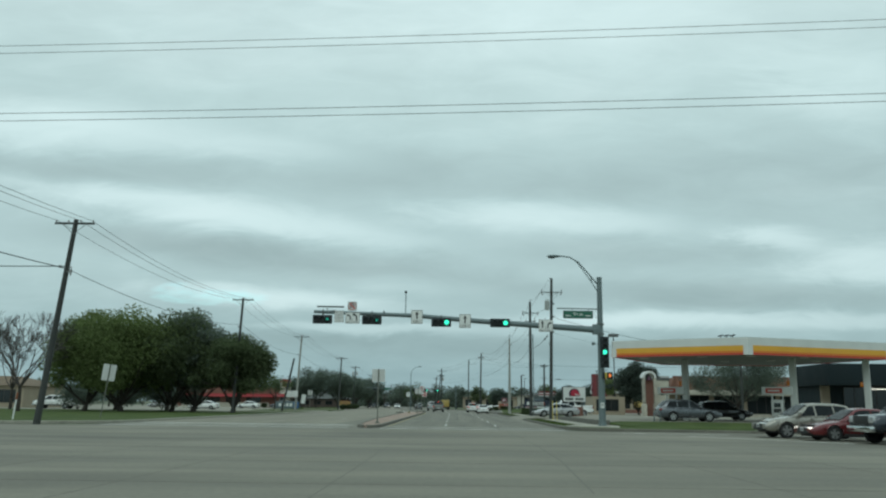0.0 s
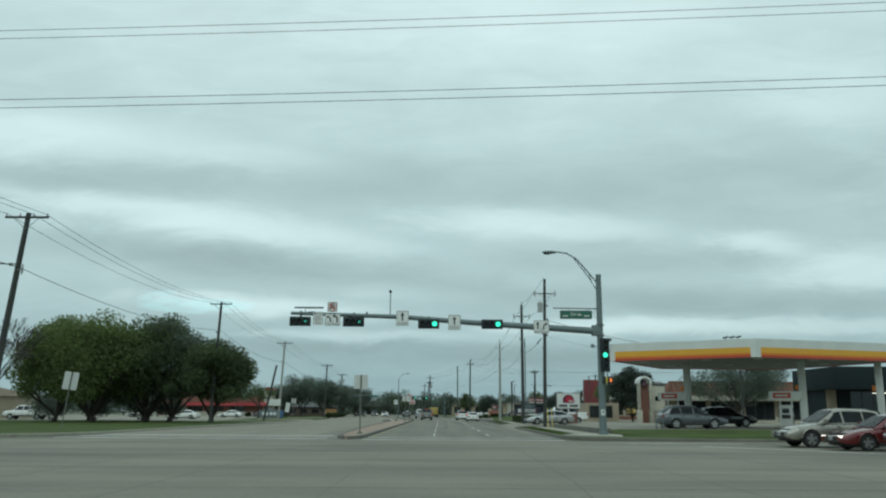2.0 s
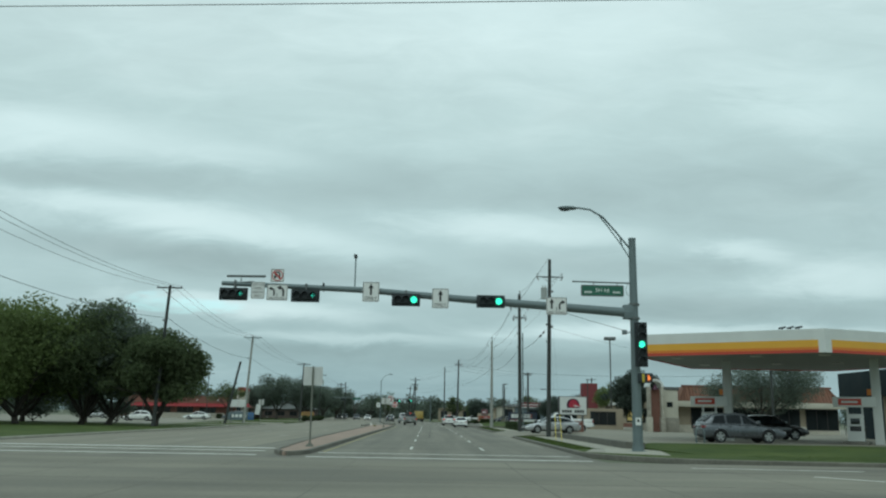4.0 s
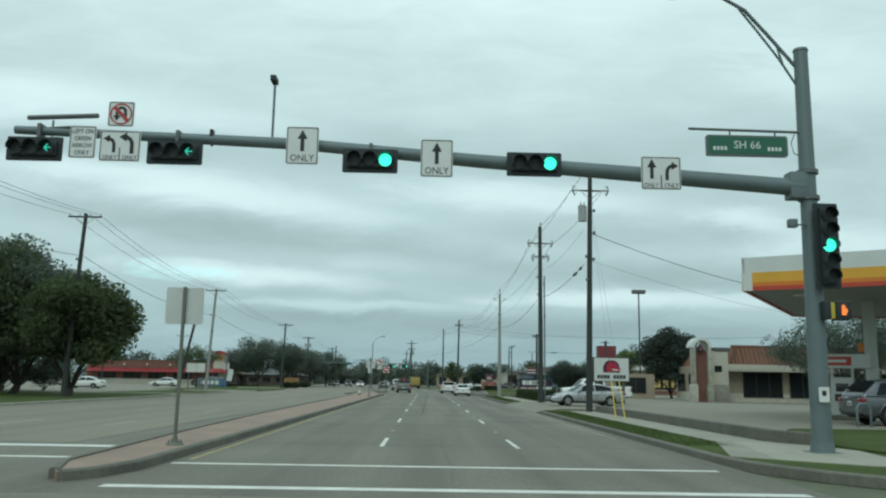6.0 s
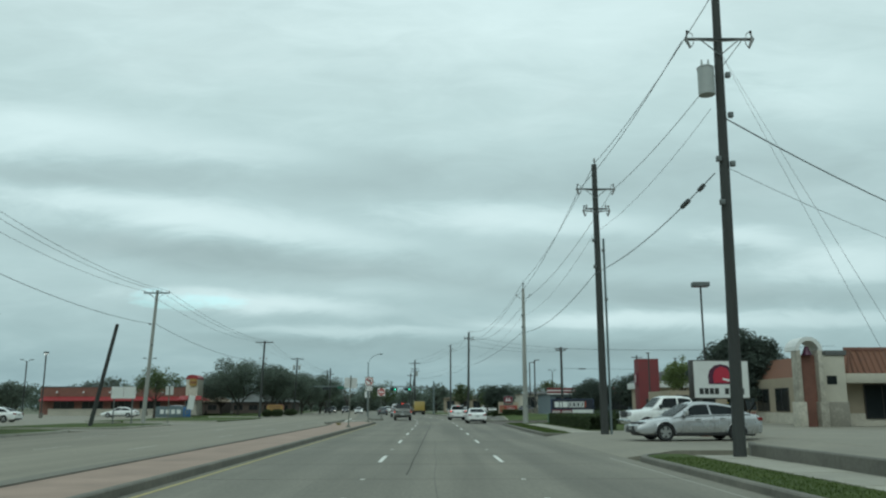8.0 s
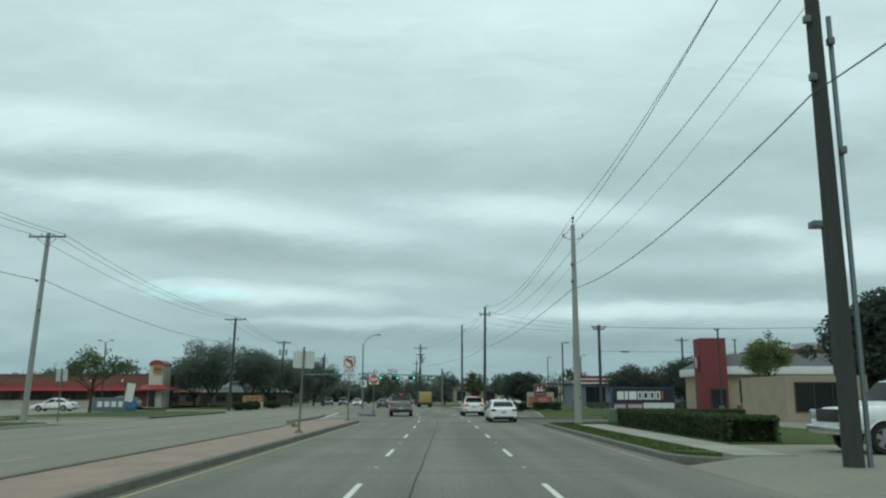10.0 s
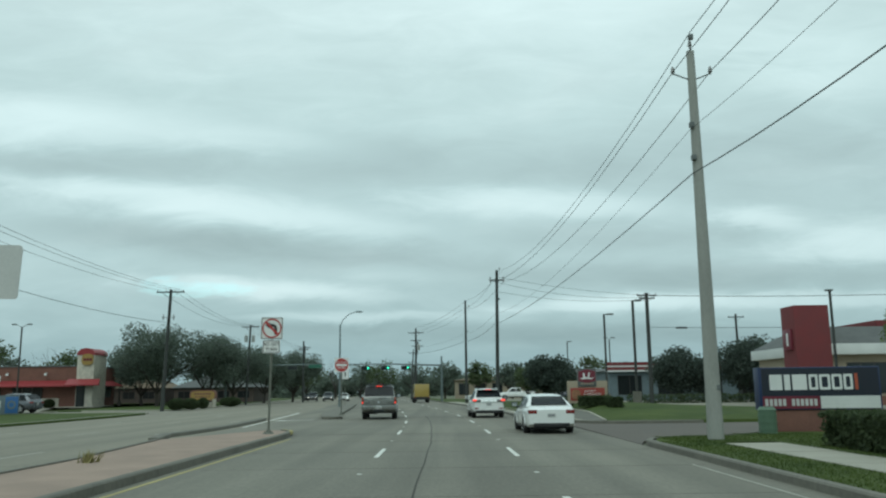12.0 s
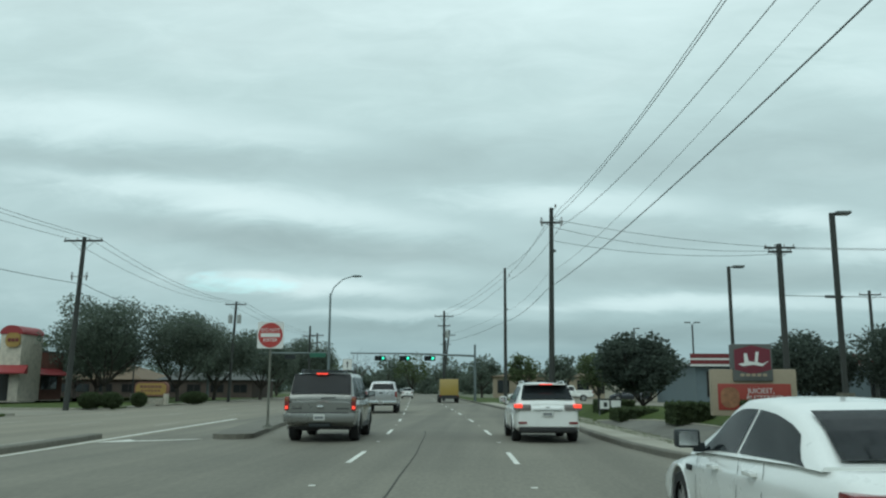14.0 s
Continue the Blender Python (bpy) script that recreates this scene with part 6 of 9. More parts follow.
def rear_kit(v, sh, s, lamps=M["tail"]):
    b, zb = sh.back, sh.belt(sh.back)
    w = s["w"]
    for x in (-1, 1):
        block(v, "tail_lamp", lamps, x * w * 0.56, x * w * 0.91, b - 0.055, b + 0.20, zb - 0.17, zb - 0.02, 0.03, "red tail lamp")
    block(v, "rear_bumper_trim", M["trim"], -w * 0.7, w * 0.7, b - 0.055, b + 0.05, s["sill"] + 0.03, s["sill"] + 0.16, 0.02)
    number_plate(v, b - 0.055, zb - 0.22)


# the pewter sport utility in the inner lane
v, sh = vehicle("sport_utility", "pewter full-size sport utility with tinted glass, braking", "car", pose(-2.12, 153.4, 0, 0, 0, 2.5), SUV_BIG, V["pewter"])
for x in (-1, 1):
    lamp = block(v, "tail_lamp", M["tail"], x * 0.86, x * 0.985, -2.535, -2.36, 0.86, 1.24, 0.02, "tall red tail lamp")
    block(lamp, "brake_light", M["brake_on"], x * 0.885, x * 0.965, -2.545, -2.53, 0.90, 0.985, 0.005, "lit brake light")
    block(lamp, "turn_light", M["amber"], x * 0.872, x * 0.972, -2.545, -2.53, 1.11, 1.21, 0.005, "amber turn light")
    bm = bmesh.new()
    tube(bm, [(x * 0.62, -1.9, 1.90), (x * 0.63, -1.8, 1.975), (x * 0.63, 0.1, 1.975), (x * 0.62, 0.25, 1.90)], 0.028, 8)
    part("roof_rail", bm, M["black"], v, "black roof rail", smooth=50)
    block(v, "running_board", M["trim"], x * 0.90, x * 1.03, -0.95, 1.02, 0.36, 0.43, 0.02)
for y in (-1.6, -0.3):
    block(v, "roof_bar", M["black"], -0.62, 0.62, y - 0.03, y + 0.03, 1.955, 1.985, 0.01)
block(v, "spoiler", M["black"], -0.60, 0.60, -2.24, -2.0, 1.885, 1.915, 0.01)
block(v, "high_brake_light", M["brake_on"], -0.16, 0.16, -2.275, -2.24, 1.845, 1.885, 0.008, "lit high brake light")
bumper = block(v, "rear_bumper", V["pewter"], -0.985, 0.985, -2.66, -2.40, 0.55, 0.80, 0.05, "pewter rear bumper with step pad")
block(bumper, "step_pad", M["trim"], -0.8, 0.8, -2.64, -2.44, 0.795, 0.815, 0.005)
number_plate(v, -2.665, 0.68)
block(v, "tow_hitch", M["black"], -0.3, 0.3, -2.6, -2.4, 0.42, 0.52, 0.02)
block(v, "muffler", M["trim"], -0.6, -0.1, -2.2, -1.7, 0.30, 0.42, 0.04)
block(v, "gate_handle", M["chrome"], -0.09, 0.09, -2.545, -2.50, 0.93, 1.0, 0.015, "chrome tailgate badge")
block(v, "plain_badge", M["trim"], 0.45, 0.78, -2.512, -2.50, 0.90, 0.93, 0)
block(v, "plain_badge", M["trim"], -0.78, -0.5, -2.512, -2.50, 0.90, 0.93, 0)
bm = bmesh.new()
tube(bm, [(0.02, -2.48, 1.17), (0.05, -2.54, 1.2), (0.42, -2.5, 1.22)], 0.014, 6)
part("rear_wiper", bm, M["black"], v)
front_kit(v, sh, SUV_BIG)

# the white crossover in the outer lane
v, sh = vehicle("crossover", "white luxury crossover with lit brake lights", "car", pose(4.15, 153.7, 0, 0, 0, 2.5), SUV_MID, V["white"])
for x in (-1, 1):
    lamp = block(v, "tail_lamp", M["tail_clear"], x * 0.46, x * 0.935, -2.41, -2.10, 0.88, 1.05, 0.04, "smoked clear tail lamp")
    block(lamp, "brake_light", M["brake_on"], x * 0.70, x * 0.93, -2.425, -2.22, 0.95, 1.06, 0.03, "lit brake light")
    block(v, "rear_reflector", M["tail"], x * 0.58, x * 0.82, -2.395, -2.34, 0.52, 0.58, 0.015, "red rear reflector")
    bm = bmesh.new()
    tube(bm, [(x * 0.57, -1.5, 1.60), (x * 0.58, -1.35, 1.69), (x * 0.58, 0.0, 1.69), (x * 0.57, 0.15, 1.62)], 0.022, 8)
    part("roof_rail", bm, M["chrome"], v, "silver roof rail", smooth=50)
block(v, "spoiler", V["white"], -0.58, 0.58, -1.98, -1.62, 1.585, 1.625, 0.015)
block(v, "high_brake_light", M["brake_on"], -0.18, 0.18, -2.0, -1.975, 1.59, 1.615, 0.006, "lit high brake light")
block(v, "chrome_strip", M["chrome"], -0.4, 0.4, -2.405, -2.33, 0.885, 0.915, 0.01, "chrome tailgate strip")
number_plate(v, -2.385, 0.79)
block(v, "plain_badge", M["chrome"], -0.05, 0.05, -2.385, -2.36, 0.955, 0.985, 0.01)
block(v, "diffuser", M["trim"], -0.78, 0.78, -2.40, -2.2, 0.30, 0.43, 0.03, "black lower bumper")
front_kit(v, sh, SUV_MID)

# the white saloon drawing level
v, sh = vehicle("saloon", "white four-door saloon with black glass", "car", pose(5.45, 135.75, 0, 0, 0, 1.0) @ Matrix.Diagonal((1.0, 1.0, 0.965, 1.0)), dict(SEDAN, mirror_mat=M["black"], wr=0.60), V["white"])
rear_kit(v, sh, SEDAN)
front_kit(v, sh, SEDAN)
for x in (-1, 1):
    block(v, "fender_vent", M["trim"], x * 0.895, x * 0.915, 0.86, 1.04, 0.70, 0.76, 0.01, "black fender vent")

truck("pickup_truck", "silver crew-cab pickup ahead in the inner lane", pose(-3.95, 181.0, 0, 0, 0, 4.0), V["silver"])

# crossing street, waiting at its stop line
v, sh = vehicle("crossover", "champagne crossover waiting on the cross street", "car", pose(17.8, 41.2, 0, 0, 0, 92), SUV_MID, V["champagne"])
front_kit(v, sh, SUV_MID), rear_kit(v, sh, SUV_MID)
v, sh = vehicle("saloon", "dark red saloon with lit headlamps on the cross street", "car", pose(18.7, 38.2, 0, 0, 0, 92), SEDAN, V["red"])
front_kit(v, sh, SEDAN, M["head_on"]), rear_kit(v, sh, SEDAN)
truck("pickup_truck", "dark heavy pickup with chrome bumper on the cross street", pose(20.3, 35.2, 0, 0, 0, 92), V["navy"], "", dict(TRUCK, w=1.02))
v, sh = vehicle("crossover", "silver crossover behind the queue on the cross street", "car", pose(20.6, 31.9, 0, 0, 0, 92), SUV_MID, V["silver"])
front_kit(v, sh, SUV_MID), rear_kit(v, sh, SUV_MID)

# beside the petrol pumps and in the driveway
v, sh = vehicle("crossover", "slate grey crossover parked beside the petrol pumps", "car", pose(18.75, 65.0, 0.32, 0, 0, -90), SUV_MID, V["slate"])
front_kit(v, sh, SUV_MID), rear_kit(v, sh, SUV_MID)
v, sh = vehicle("saloon", "silver saloon waiting in a driveway to join the road", "car", pose(11.5, 89.2, 0.225, 0, 0, 95), SEDAN, V["silver"], windows_mat=M["glass"])
front_kit(v, sh, SEDAN), rear_kit(v, sh, SEDAN)
truck("pickup_truck", "white pickup waiting behind a saloon in the driveway", pose(14.7, 102.4, 0.12, 0, 0, 93), V["white"])
v, sh = vehicle("crossover", "black crossover parked under the petrol canopy", "car", pose(24.6, 74.8, 0.32, 0, 0, -90), SUV_MID, V["black"])

# traffic far ahead and parked cars, small in view
def far_car(name, label, m, s, mat, lit=False, group="far cars"):
    v, sh = vehicle(name, label, "car", m, s, mat, group)
    front_kit(v, sh, s, M["head_on"] if lit else M["head"], False)
    rear_kit(v, sh, s)
    return v


far_car("saloon", "white saloon coming the other way with headlamps lit", pose(-16.2, 252.0, 0, 0, 0, 184), SEDAN, V["white"], True)
far_car("crossover", "dark crossover coming the other way with headlamps lit", pose(-19.8, 258.0, 0, 0, 0, 184), SUV_MID, V["slate"], True)
far_car("crossover", "grey crossover far off with headlamps lit", pose(-24.0, 266.0, 0, 0, 0, 185), SUV_MID, V["black"], True)
far_car("saloon", "dark saloon far off on the opposite side", pose(-27.0, 280.0, 0, 0, 0, 185), SEDAN, V["navy"], True)
far_car("saloon", "silver saloon far ahead at the next lights", pose(-8.2, 214.0, 0, 0, 0, 5), SEDAN, V["slate"])
far_car("crossover", "white crossover far ahead past the next lights", pose(-10.0, 262.0, 0, 0, 0, 5), SUV_MID, V["white"])
far_car("saloon", "silver saloon parked at the diner", pose(-58.0, 166.0, 0.1, 0, 0, 88), SEDAN, V["silver"])
far_car("saloon", "white saloon parked beside the diner lawn", pose(-42.4, 174.0, 0.1, 0, 0, 90), SEDAN, V["white"])
far_car("crossover", "grey crossover leaving the diner lot", pose(-35.6, 175.5, 0.1, 0, 0, 82), SUV_MID, V["slate"])
far_car("saloon", "white saloon parked behind the oaks", pose(-40.5, 137.0, 0.1, 0, 0, 90), SEDAN, V["white"])
truck("pickup_truck", "white pickup parked behind the oaks", pose(-56.5, 119.0, 0.1, 0, 0, 92), V["white"], "far cars")
truck("pickup_truck", "white pickup parked past the burger sign", pose(13.0, 232.0, 0.05, 0, 0, 85), V["white"], "far cars")
far_car("crossover", "dark crossover parked past the burger sign", pose(19.5, 226.0, 0.1, 0, 0, 80), SUV_MID, V["navy"])
far_car("saloon", "white saloon parked at a far shop", pose(8.0, 246.0, 0.05, 0, 0, 80), SEDAN, V["white"])

# the yellow box truck far ahead
bt = thing("box_truck", "yellow box truck far ahead in the outer lane", "truck", pose(-1.6, 221.0, 0, 0, 0, 5))
block(bt, "cargo_box", V["yellow"], -1.0, 1.0, -3.2, 1.4, 0.75, 2.55, 0.06, "yellow cargo box")
block(bt, "cab", V["yellow"], -0.95, 0.95, 1.5, 3.2, 0.6, 2.1, 0.2, "yellow cab")
block(bt, "chassis", M["trim"], -0.9, 0.9, -3.2, 3.0, 0.45, 0.85, 0.03)
block(bt, "roller_door", V["yellow"], -0.86, 0.86, -3.23, -3.19, 0.85, 2.4, 0.01, "yellow roller door")
block(bt, "rear_bumper", M["trim"], -1.1, 1.1, -3.3, -3.15, 0.5, 0.68, 0.02)
for x in (-1, 1):
    block(bt, "tail_lamp", M["tail"], x * 0.85, x * 1.05, -3.32, -3.29, 0.7, 0.82, 0.01)
    for y in (-1.9, 2.3):
        wheel(bt, x * 0.95, y, 0.42, 0.28, M["trim"])

# ---------------------------------------------------------------- signs along the road
def sign_post(x, y, z, h, label, category="road sign", r=0.04, flange=True):
    t = thing("road_sign", label, category, pose(x, y, z))
    bm = bmesh.new()
    rod(bm, (0, 0, 0), (0, 0, h), r, r, 10)
    part("post", bm, M["sign_post"], t, smooth=40)
    if flange:
        bm = bmesh.new()
        rod(bm, (0, 0, 0), (0, 0, 0.05), 0.2, 0.17, 12)
        rod(bm, (0, 0, 0.05), (0, 0, 0.16), 0.08, 0.06, 10)
        for a in range(4):
            rod(bm, (0.14 * math.cos(a * 1.57 + .78), 0.14 * math.sin(a * 1.57 + .78), 0.04), (0.14 * math.cos(a * 1.57 + .78), 0.14 * math.sin(a * 1.57 + .78), 0.1), 0.02, 0.02, 6)
        part("foot", bm, M["sign_post"], t, smooth=40)
    return t


def sign_panel_back(t, w, h, z, y=0.05, x=0.0):
    bm = bmesh.new()
    plaque(bm, rounded(w, h, 0.05, x, z), y, y + 0.012)
    p = part("panel", bm, M["sign_back"], t, "bare pale back of the sign panel")
    for dz in (0.32, -0.32):
        bm = bmesh.new()
        rod(bm, (x, y - 0.012, z + h * dz), (x, y, z + h * dz), 0.016, 0.016, 8)
        part("bolt", bm, M["galv"], p)


t = sign_post(-4.3, 53.7, 0.14, 3.45, "road sign seen from its pale bare back")
sign_panel_back(t, 0.84, 0.82, 3.03)
t = sign_post(-4.3, 114.1, 0.14, 3.5, "slightly leaning road sign with a bare pale back")
t.matrix_world = pose(-4.3, 114.1, 0.14, 0, 2.0, 0)
sign_panel_back(t, 0.88, 0.70, 2.98)
t = sign_post(-4.46, 132.9, 0.14, 4.0, "white no-turn sign with a red ring in the median")
t.matrix_world = pose(-4.46, 132.9, 0.14, 0, 0.8, 0)
p = road_sign(t, "prohibition_panel", 0.78, 0.78, 0, -0.07, 3.67)
bm = bmesh.new()
for a, b in (((0.14, -0.22), (0.14, 0.02)), ((0.14, 0.02), (0.06, 0.11)), ((0.06, 0.11), (-0.08, 0.11))):
    d = Vector((b[0] - a[0], b[1] - a[1])).normalized() * 0.05
    plaque(bm, [(a[0] + d.y, 3.67 + a[1] - d.x), (b[0] + d.y, 3.67 + b[1] - d.x), (b[0] - d.y, 3.67 + b[1] + d.x), (a[0] - d.y, 3.67 + a[1] + d.x)], -0.076, -0.072)
plaque(bm, [(-0.08, 3.9), (-0.08, 3.66), (-0.25, 3.78)], -0.076, -0.072)
part("arrow", bm, M["sign_black"], p)
no_circle(p, 0, -0.073, 3.67, 0.345)
road_sign(t, "text_panel", 0.62, 0.46, 0, -0.07, 3.02, (), [(0, 0.09, 0.17, "NO LEFT", 0.85), (0, -0.1, 0.17, "TURN", 0.9)])
t = sign_post(-4.75, 155.8, 0.14, 3.5, "do not enter sign on the narrow island")
bm = bmesh.new()
plaque(bm, rounded(0.9, 0.9, 0.05, 0, 3.1), -0.07, -0.058)
p = part("entry_panel", bm, M["sign_white"], t)
bm = bmesh.new()
rod(bm, (0, -0.078, 3.1), (0, -0.072, 3.1), 0.42, 0.42, 36)
disc = part("red_disc", bm, M["sign_red"], p, "red disc with a white bar")
bm = bmesh.new()
plaque(bm, rounded(0.66, 0.13, 0.01, 0, 3.1), -0.083, -0.079)
part("white_bar", bm, M["sign_white"], disc)
words("lettering", "DO NOT", 0.16, M["sign_white"], disc, 0, -0.08, 3.27)
words("lettering", "ENTER", 0.16, M["sign_white"], disc, 0, -0.08, 2.93)
t = sign_post(-25.1, 60.6, 0.1, 3.9, "pair of road signs seen from behind on a leaning post", flange=False)
t.matrix_world = pose(-25.1, 60.6, 0.1, 0, 6.0, 25)
sign_panel_back(t, 0.42, 1.2, 3.3, 0.05, -0.26)
sign_panel_back(t, 0.42, 1.2, 3.3, 0.05, 0.24)
t = sign_post(-22.0, 131.0, 0.1, 3.2, "narrow double sign seen from behind", flange=False)
sign_panel_back(t, 0.3, 0.75, 2.85, 0.05, -0.2)
sign_panel_back(t, 0.3, 0.75, 2.85, 0.05, 0.2)
mk = thing("marker_post", "white pipeline marker post with an orange top", "marker post", pose(-27.2, 52.5, 0.1))
bm = bmesh.new()
rod(bm, (0, 0, 0), (0.1, 0, 1.25), 0.05, 0.05, 10)
part("shaft", bm, M["sign_white"], mk, smooth=40)
bm = bmesh.new()
rod(bm, (0.1, 0, 1.25), (0.14, 0, 1.7), 0.055, 0.055, 10)
part("cap", bm, M["amber"], mk, "faded orange cap", smooth=40)
# weeds growing from the median
rng = random.Random(7)
bm = bmesh.new()
for k in range(60):
    a, r = rng.uniform(0, 6.28), rng.uniform(0.0, 0.22)
    b = Vector((-5.85 + r * math.cos(a), 121.5 + r * math.sin(a), 0.13))
    tip = b + Vector((rng.uniform(-.18, .18), rng.uniform(-.18, .18), rng.uniform(0.1, 0.32)))
    s = Vector((math.sin(a), math.cos(a), 0)) * 0.025
    bm.faces.new([bm.verts.new(p) for p in (b - s, b + s, tip)])
solid("weed_tuft", bm, material("dry_weed", (0.22, 0.19, 0.075), 0.9, 0, 0.3), "dry yellow weed tuft in the median", "weed")

# small panel board of the diner's neighbour
bb = thing("lot_sign", "blank white double sign board on posts", "sign", pose(-23.8, 125.0, 0.12))
for x in (-0.5, 0.5):
    bm = bmesh.new()
    plaque(bm, rounded(0.96, 0.95, 0.02, x, 2.55), -0.03, 0.03)
    part("panel", bm, M["sign_white"], bb)
for x in (-0.75, 0.75):
    bm = bmesh.new()
    box(bm, x - 0.04, x + 0.04, 0.03, 0.11, 0, 3.0)
    part("post", bm, M["galv_dark"], bb)


# ---------------------------------------------------------------- lot and street lamps
def lot_lamp(x, y, h, label, arm=0.0, head=(0.5, 0.5, 0.14), lit=False, z=0.1, twin=False):
    t = thing("lamp_post", label, "lamp post", pose(x, y, z), "lot lamps")
    bm = bmesh.new()
    rod(bm, (0, 0, 0), (0, 0, 0.7), 0.26, 0.26, 14)
    part("base", bm, M["kerb"], t, smooth=40)
    bm = bmesh.new()
    box(bm, -0.07, 0.07, -0.07, 0.07, 0.65, h, 0.01)
    part("post", bm, M["wood"], t)
    for s in ((-1, 1) if twin else (1,)):
        if arm:
            bm = bmesh.new()
            tube(bm, [(0, 0, h - 0.05), (s * arm, 0, h + (0.28 if twin else 0.0))], 0.03, 6)
            part("arm", bm, M["galv_dark"], t)
        bm = bmesh.new()
        cx, cz = s * (arm + (head[0] * 0.4 if arm else 0)), h + (0.3 if twin else 0.0)
        box(bm, cx - head[0] / 2, cx + head[0] / 2, -head[1] / 2, head[1] / 2, cz - head[2] / 2, cz + head[2] / 2, 0.03)
        hd = part("lamp_head", bm, M["galv_dark"], t, smooth=40)
        bm = bmesh.new()
        box(bm, cx - head[0] * 0.4, cx + head[0] * 0.4, -head[1] * 0.4, head[1] * 0.4, cz - head[2] / 2 - 0.02, cz - head[2] / 2 + 0.01)
        part("lens", bm, M["lamp_on"] if lit else M["glass_light"], hd)
    return t


lot_lamp(26.2, 131.8, 12.5, "tall dark lot lamp with a wide flat head", 0.0, (1.5, 0.9, 0.42))
lot_lamp(14.4, 168.2, 6.9, "dark lot lamp with a flat side head", 0.25, (0.55, 0.3, 0.1), z=0.5)
lot_lamp(13.3, 153.6, 6.2, "tall dark lot lamp with a flat side head", 0.15, (0.45, 0.3, 0.09), z=0.7)
lot_lamp(28.3, 159.6, 8.0, "dark lot lamp in front of the red tower", -0.25, (0.5, 0.3, 0.1))
lot_lamp(40.0, 188.0, 9.0, "dark lot lamp behind the burger restaurant", -0.25, (0.6, 0.3, 0.1))
lot_lamp(24.0, 214.0, 8.0, "far dark lot lamp", 0.25, (0.6, 0.3, 0.1), twin=True)
lot_lamp(20.0, 225.0, 8.5, "far slim lot lamp", 0.2, (0.5, 0.3, 0.1))
lot_lamp(-60.0, 182.0, 8.2, "lot lamp with two angled heads by the diner", 0.55, (0.5, 0.3, 0.1), twin=True)
lot_lamp(-41.5, 214.0, 7.6, "far lot lamp with two angled heads", 0.55, (0.5, 0.3, 0.1), twin=True)
lot_lamp(-50.6, 168.0, 8.6, "lot lamp burning in daylight", 0.0, (0.5, 0.5, 0.3), True)
lot_lamp(-47.4, 199.0, 9.4, "tall dark lamp with two heads by the diner", 0.7, (0.5, 0.35, 0.12), twin=True)
lot_lamp(-39.0, 224.0, 9.0, "tall dark lamp with two heads behind the diner", 0.7, (0.5, 0.35, 0.12), twin=True)
sl = thing("street_lamp", "galvanised street lamp with a curved arm", "street lamp", pose(-9.0, 188.6, 0.1))
bm = bmesh.new()
rod(bm, (0, 0, 0), (0, 0, 8.4), 0.11, 0.07, 12)
part("post", bm, M["galv"], sl, smooth=40)
bm = bmesh.new()
tube(bm, [(0, 0, 8.2), (0.25, 0, 8.85), (0.9, 0, 9.45), (1.6, 0, 9.68)], 0.04, 8)
part("arm", bm, M["galv"], sl, smooth=40)
bm = bmesh.new()
bmesh.ops.create_uvsphere(bm, u_segments=12, v_segments=8, radius=1.0, matrix=pose(1.95, 0, 9.7) @ Matrix.Diagonal((0.42, 0.16, 0.09, 1)))
part("lamp_head", bm, M["galv"], sl, smooth=60)

# ---------------------------------------------------------------- signals at the next intersection
FY = 224.0


def far_signal(px, x_end, heads, label, flip=False):
    t = thing("traffic_signal", label, "traffic light", pose(px, FY, 0.0), "far signals")
    bm = bmesh.new()
    rod(bm, (0, 0, 0), (0, 0, 6.6), 0.16, 0.12, 12)
    part("pole", bm, M["galv"], t, smooth=40)
    bm = bmesh.new()
    tube(bm, [(0, 0, 5.3), ((x_end - px) / 2, 0, 5.55), (x_end - px, 0, 5.6)], [0.13, 0.1, 0.07], 8)
    part("mast_arm", bm, M["galv"], t, smooth=40)
    for hx in heads:
        signal_head(t, hx - px, -0.22, 5.0, 2, M["green_on"])
        bm = bmesh.new()
        box(bm, hx - px - 0.03, hx - px + 0.03, -0.15, 0.05, 4.95, 5.62)
        part("hanger", bm, M["galv_dark"], t)
    return t


far_signal(1.4, -13.2, (-9.65, -6.75, -3.85), "far signal pole with its mast arm and green lights")
t = far_signal(-30.0, -15.5, (), "far signal arm seen from behind")
bm = bmesh.new()
plaque(bm, rounded(1.9, 0.5, 0.04, 13.0, 5.35), -0.3, -0.28)
part("street_name_sign", bm, M["sign_green"], t, "green street name sign")
bm = bmesh.new()
box(bm, 9.0, 10.2, 0.1, 0.5, 4.9, 5.4, 0.03)
part("signal_head", bm, M["black"], t, smooth=40)
t = sign_post(-10.5, 206.0, 0.1, 4.2, "far white lane sign on a post", flange=False)
road_sign(t, "panel", 0.9, 1.1, 0, -0.07, 3.6, [(0, 0.05, 0.6, "up")])

# ---------------------------------------------------------------- building materials
B = {}
B["white_fascia"] = material("white_canopy_fascia", (0.62, 0.63, 0.60), 0.5, 0, 0.08, 0.8, 20.0, 0.03)
B["amber_band"] = material("yellow_canopy_band", (0.72, 0.36, 0.035), 0.45, 0, 0.06, 0.8, 20.0, 0.02)
B["orange_band"] = material("orange_canopy_band", (0.66, 0.19, 0.022), 0.45, 0, 0.06, 0.8, 20.0, 0.02)
B["red_band"] = material("red_canopy_band", (0.50, 0.055, 0.03), 0.45, 0, 0.06, 0.8, 20.0, 0.02)
B["soffit"] = material("grey_canopy_soffit", (0.30, 0.32, 0.305), 0.7, 0, 0.12, 0.6, 12.0, 0.05)
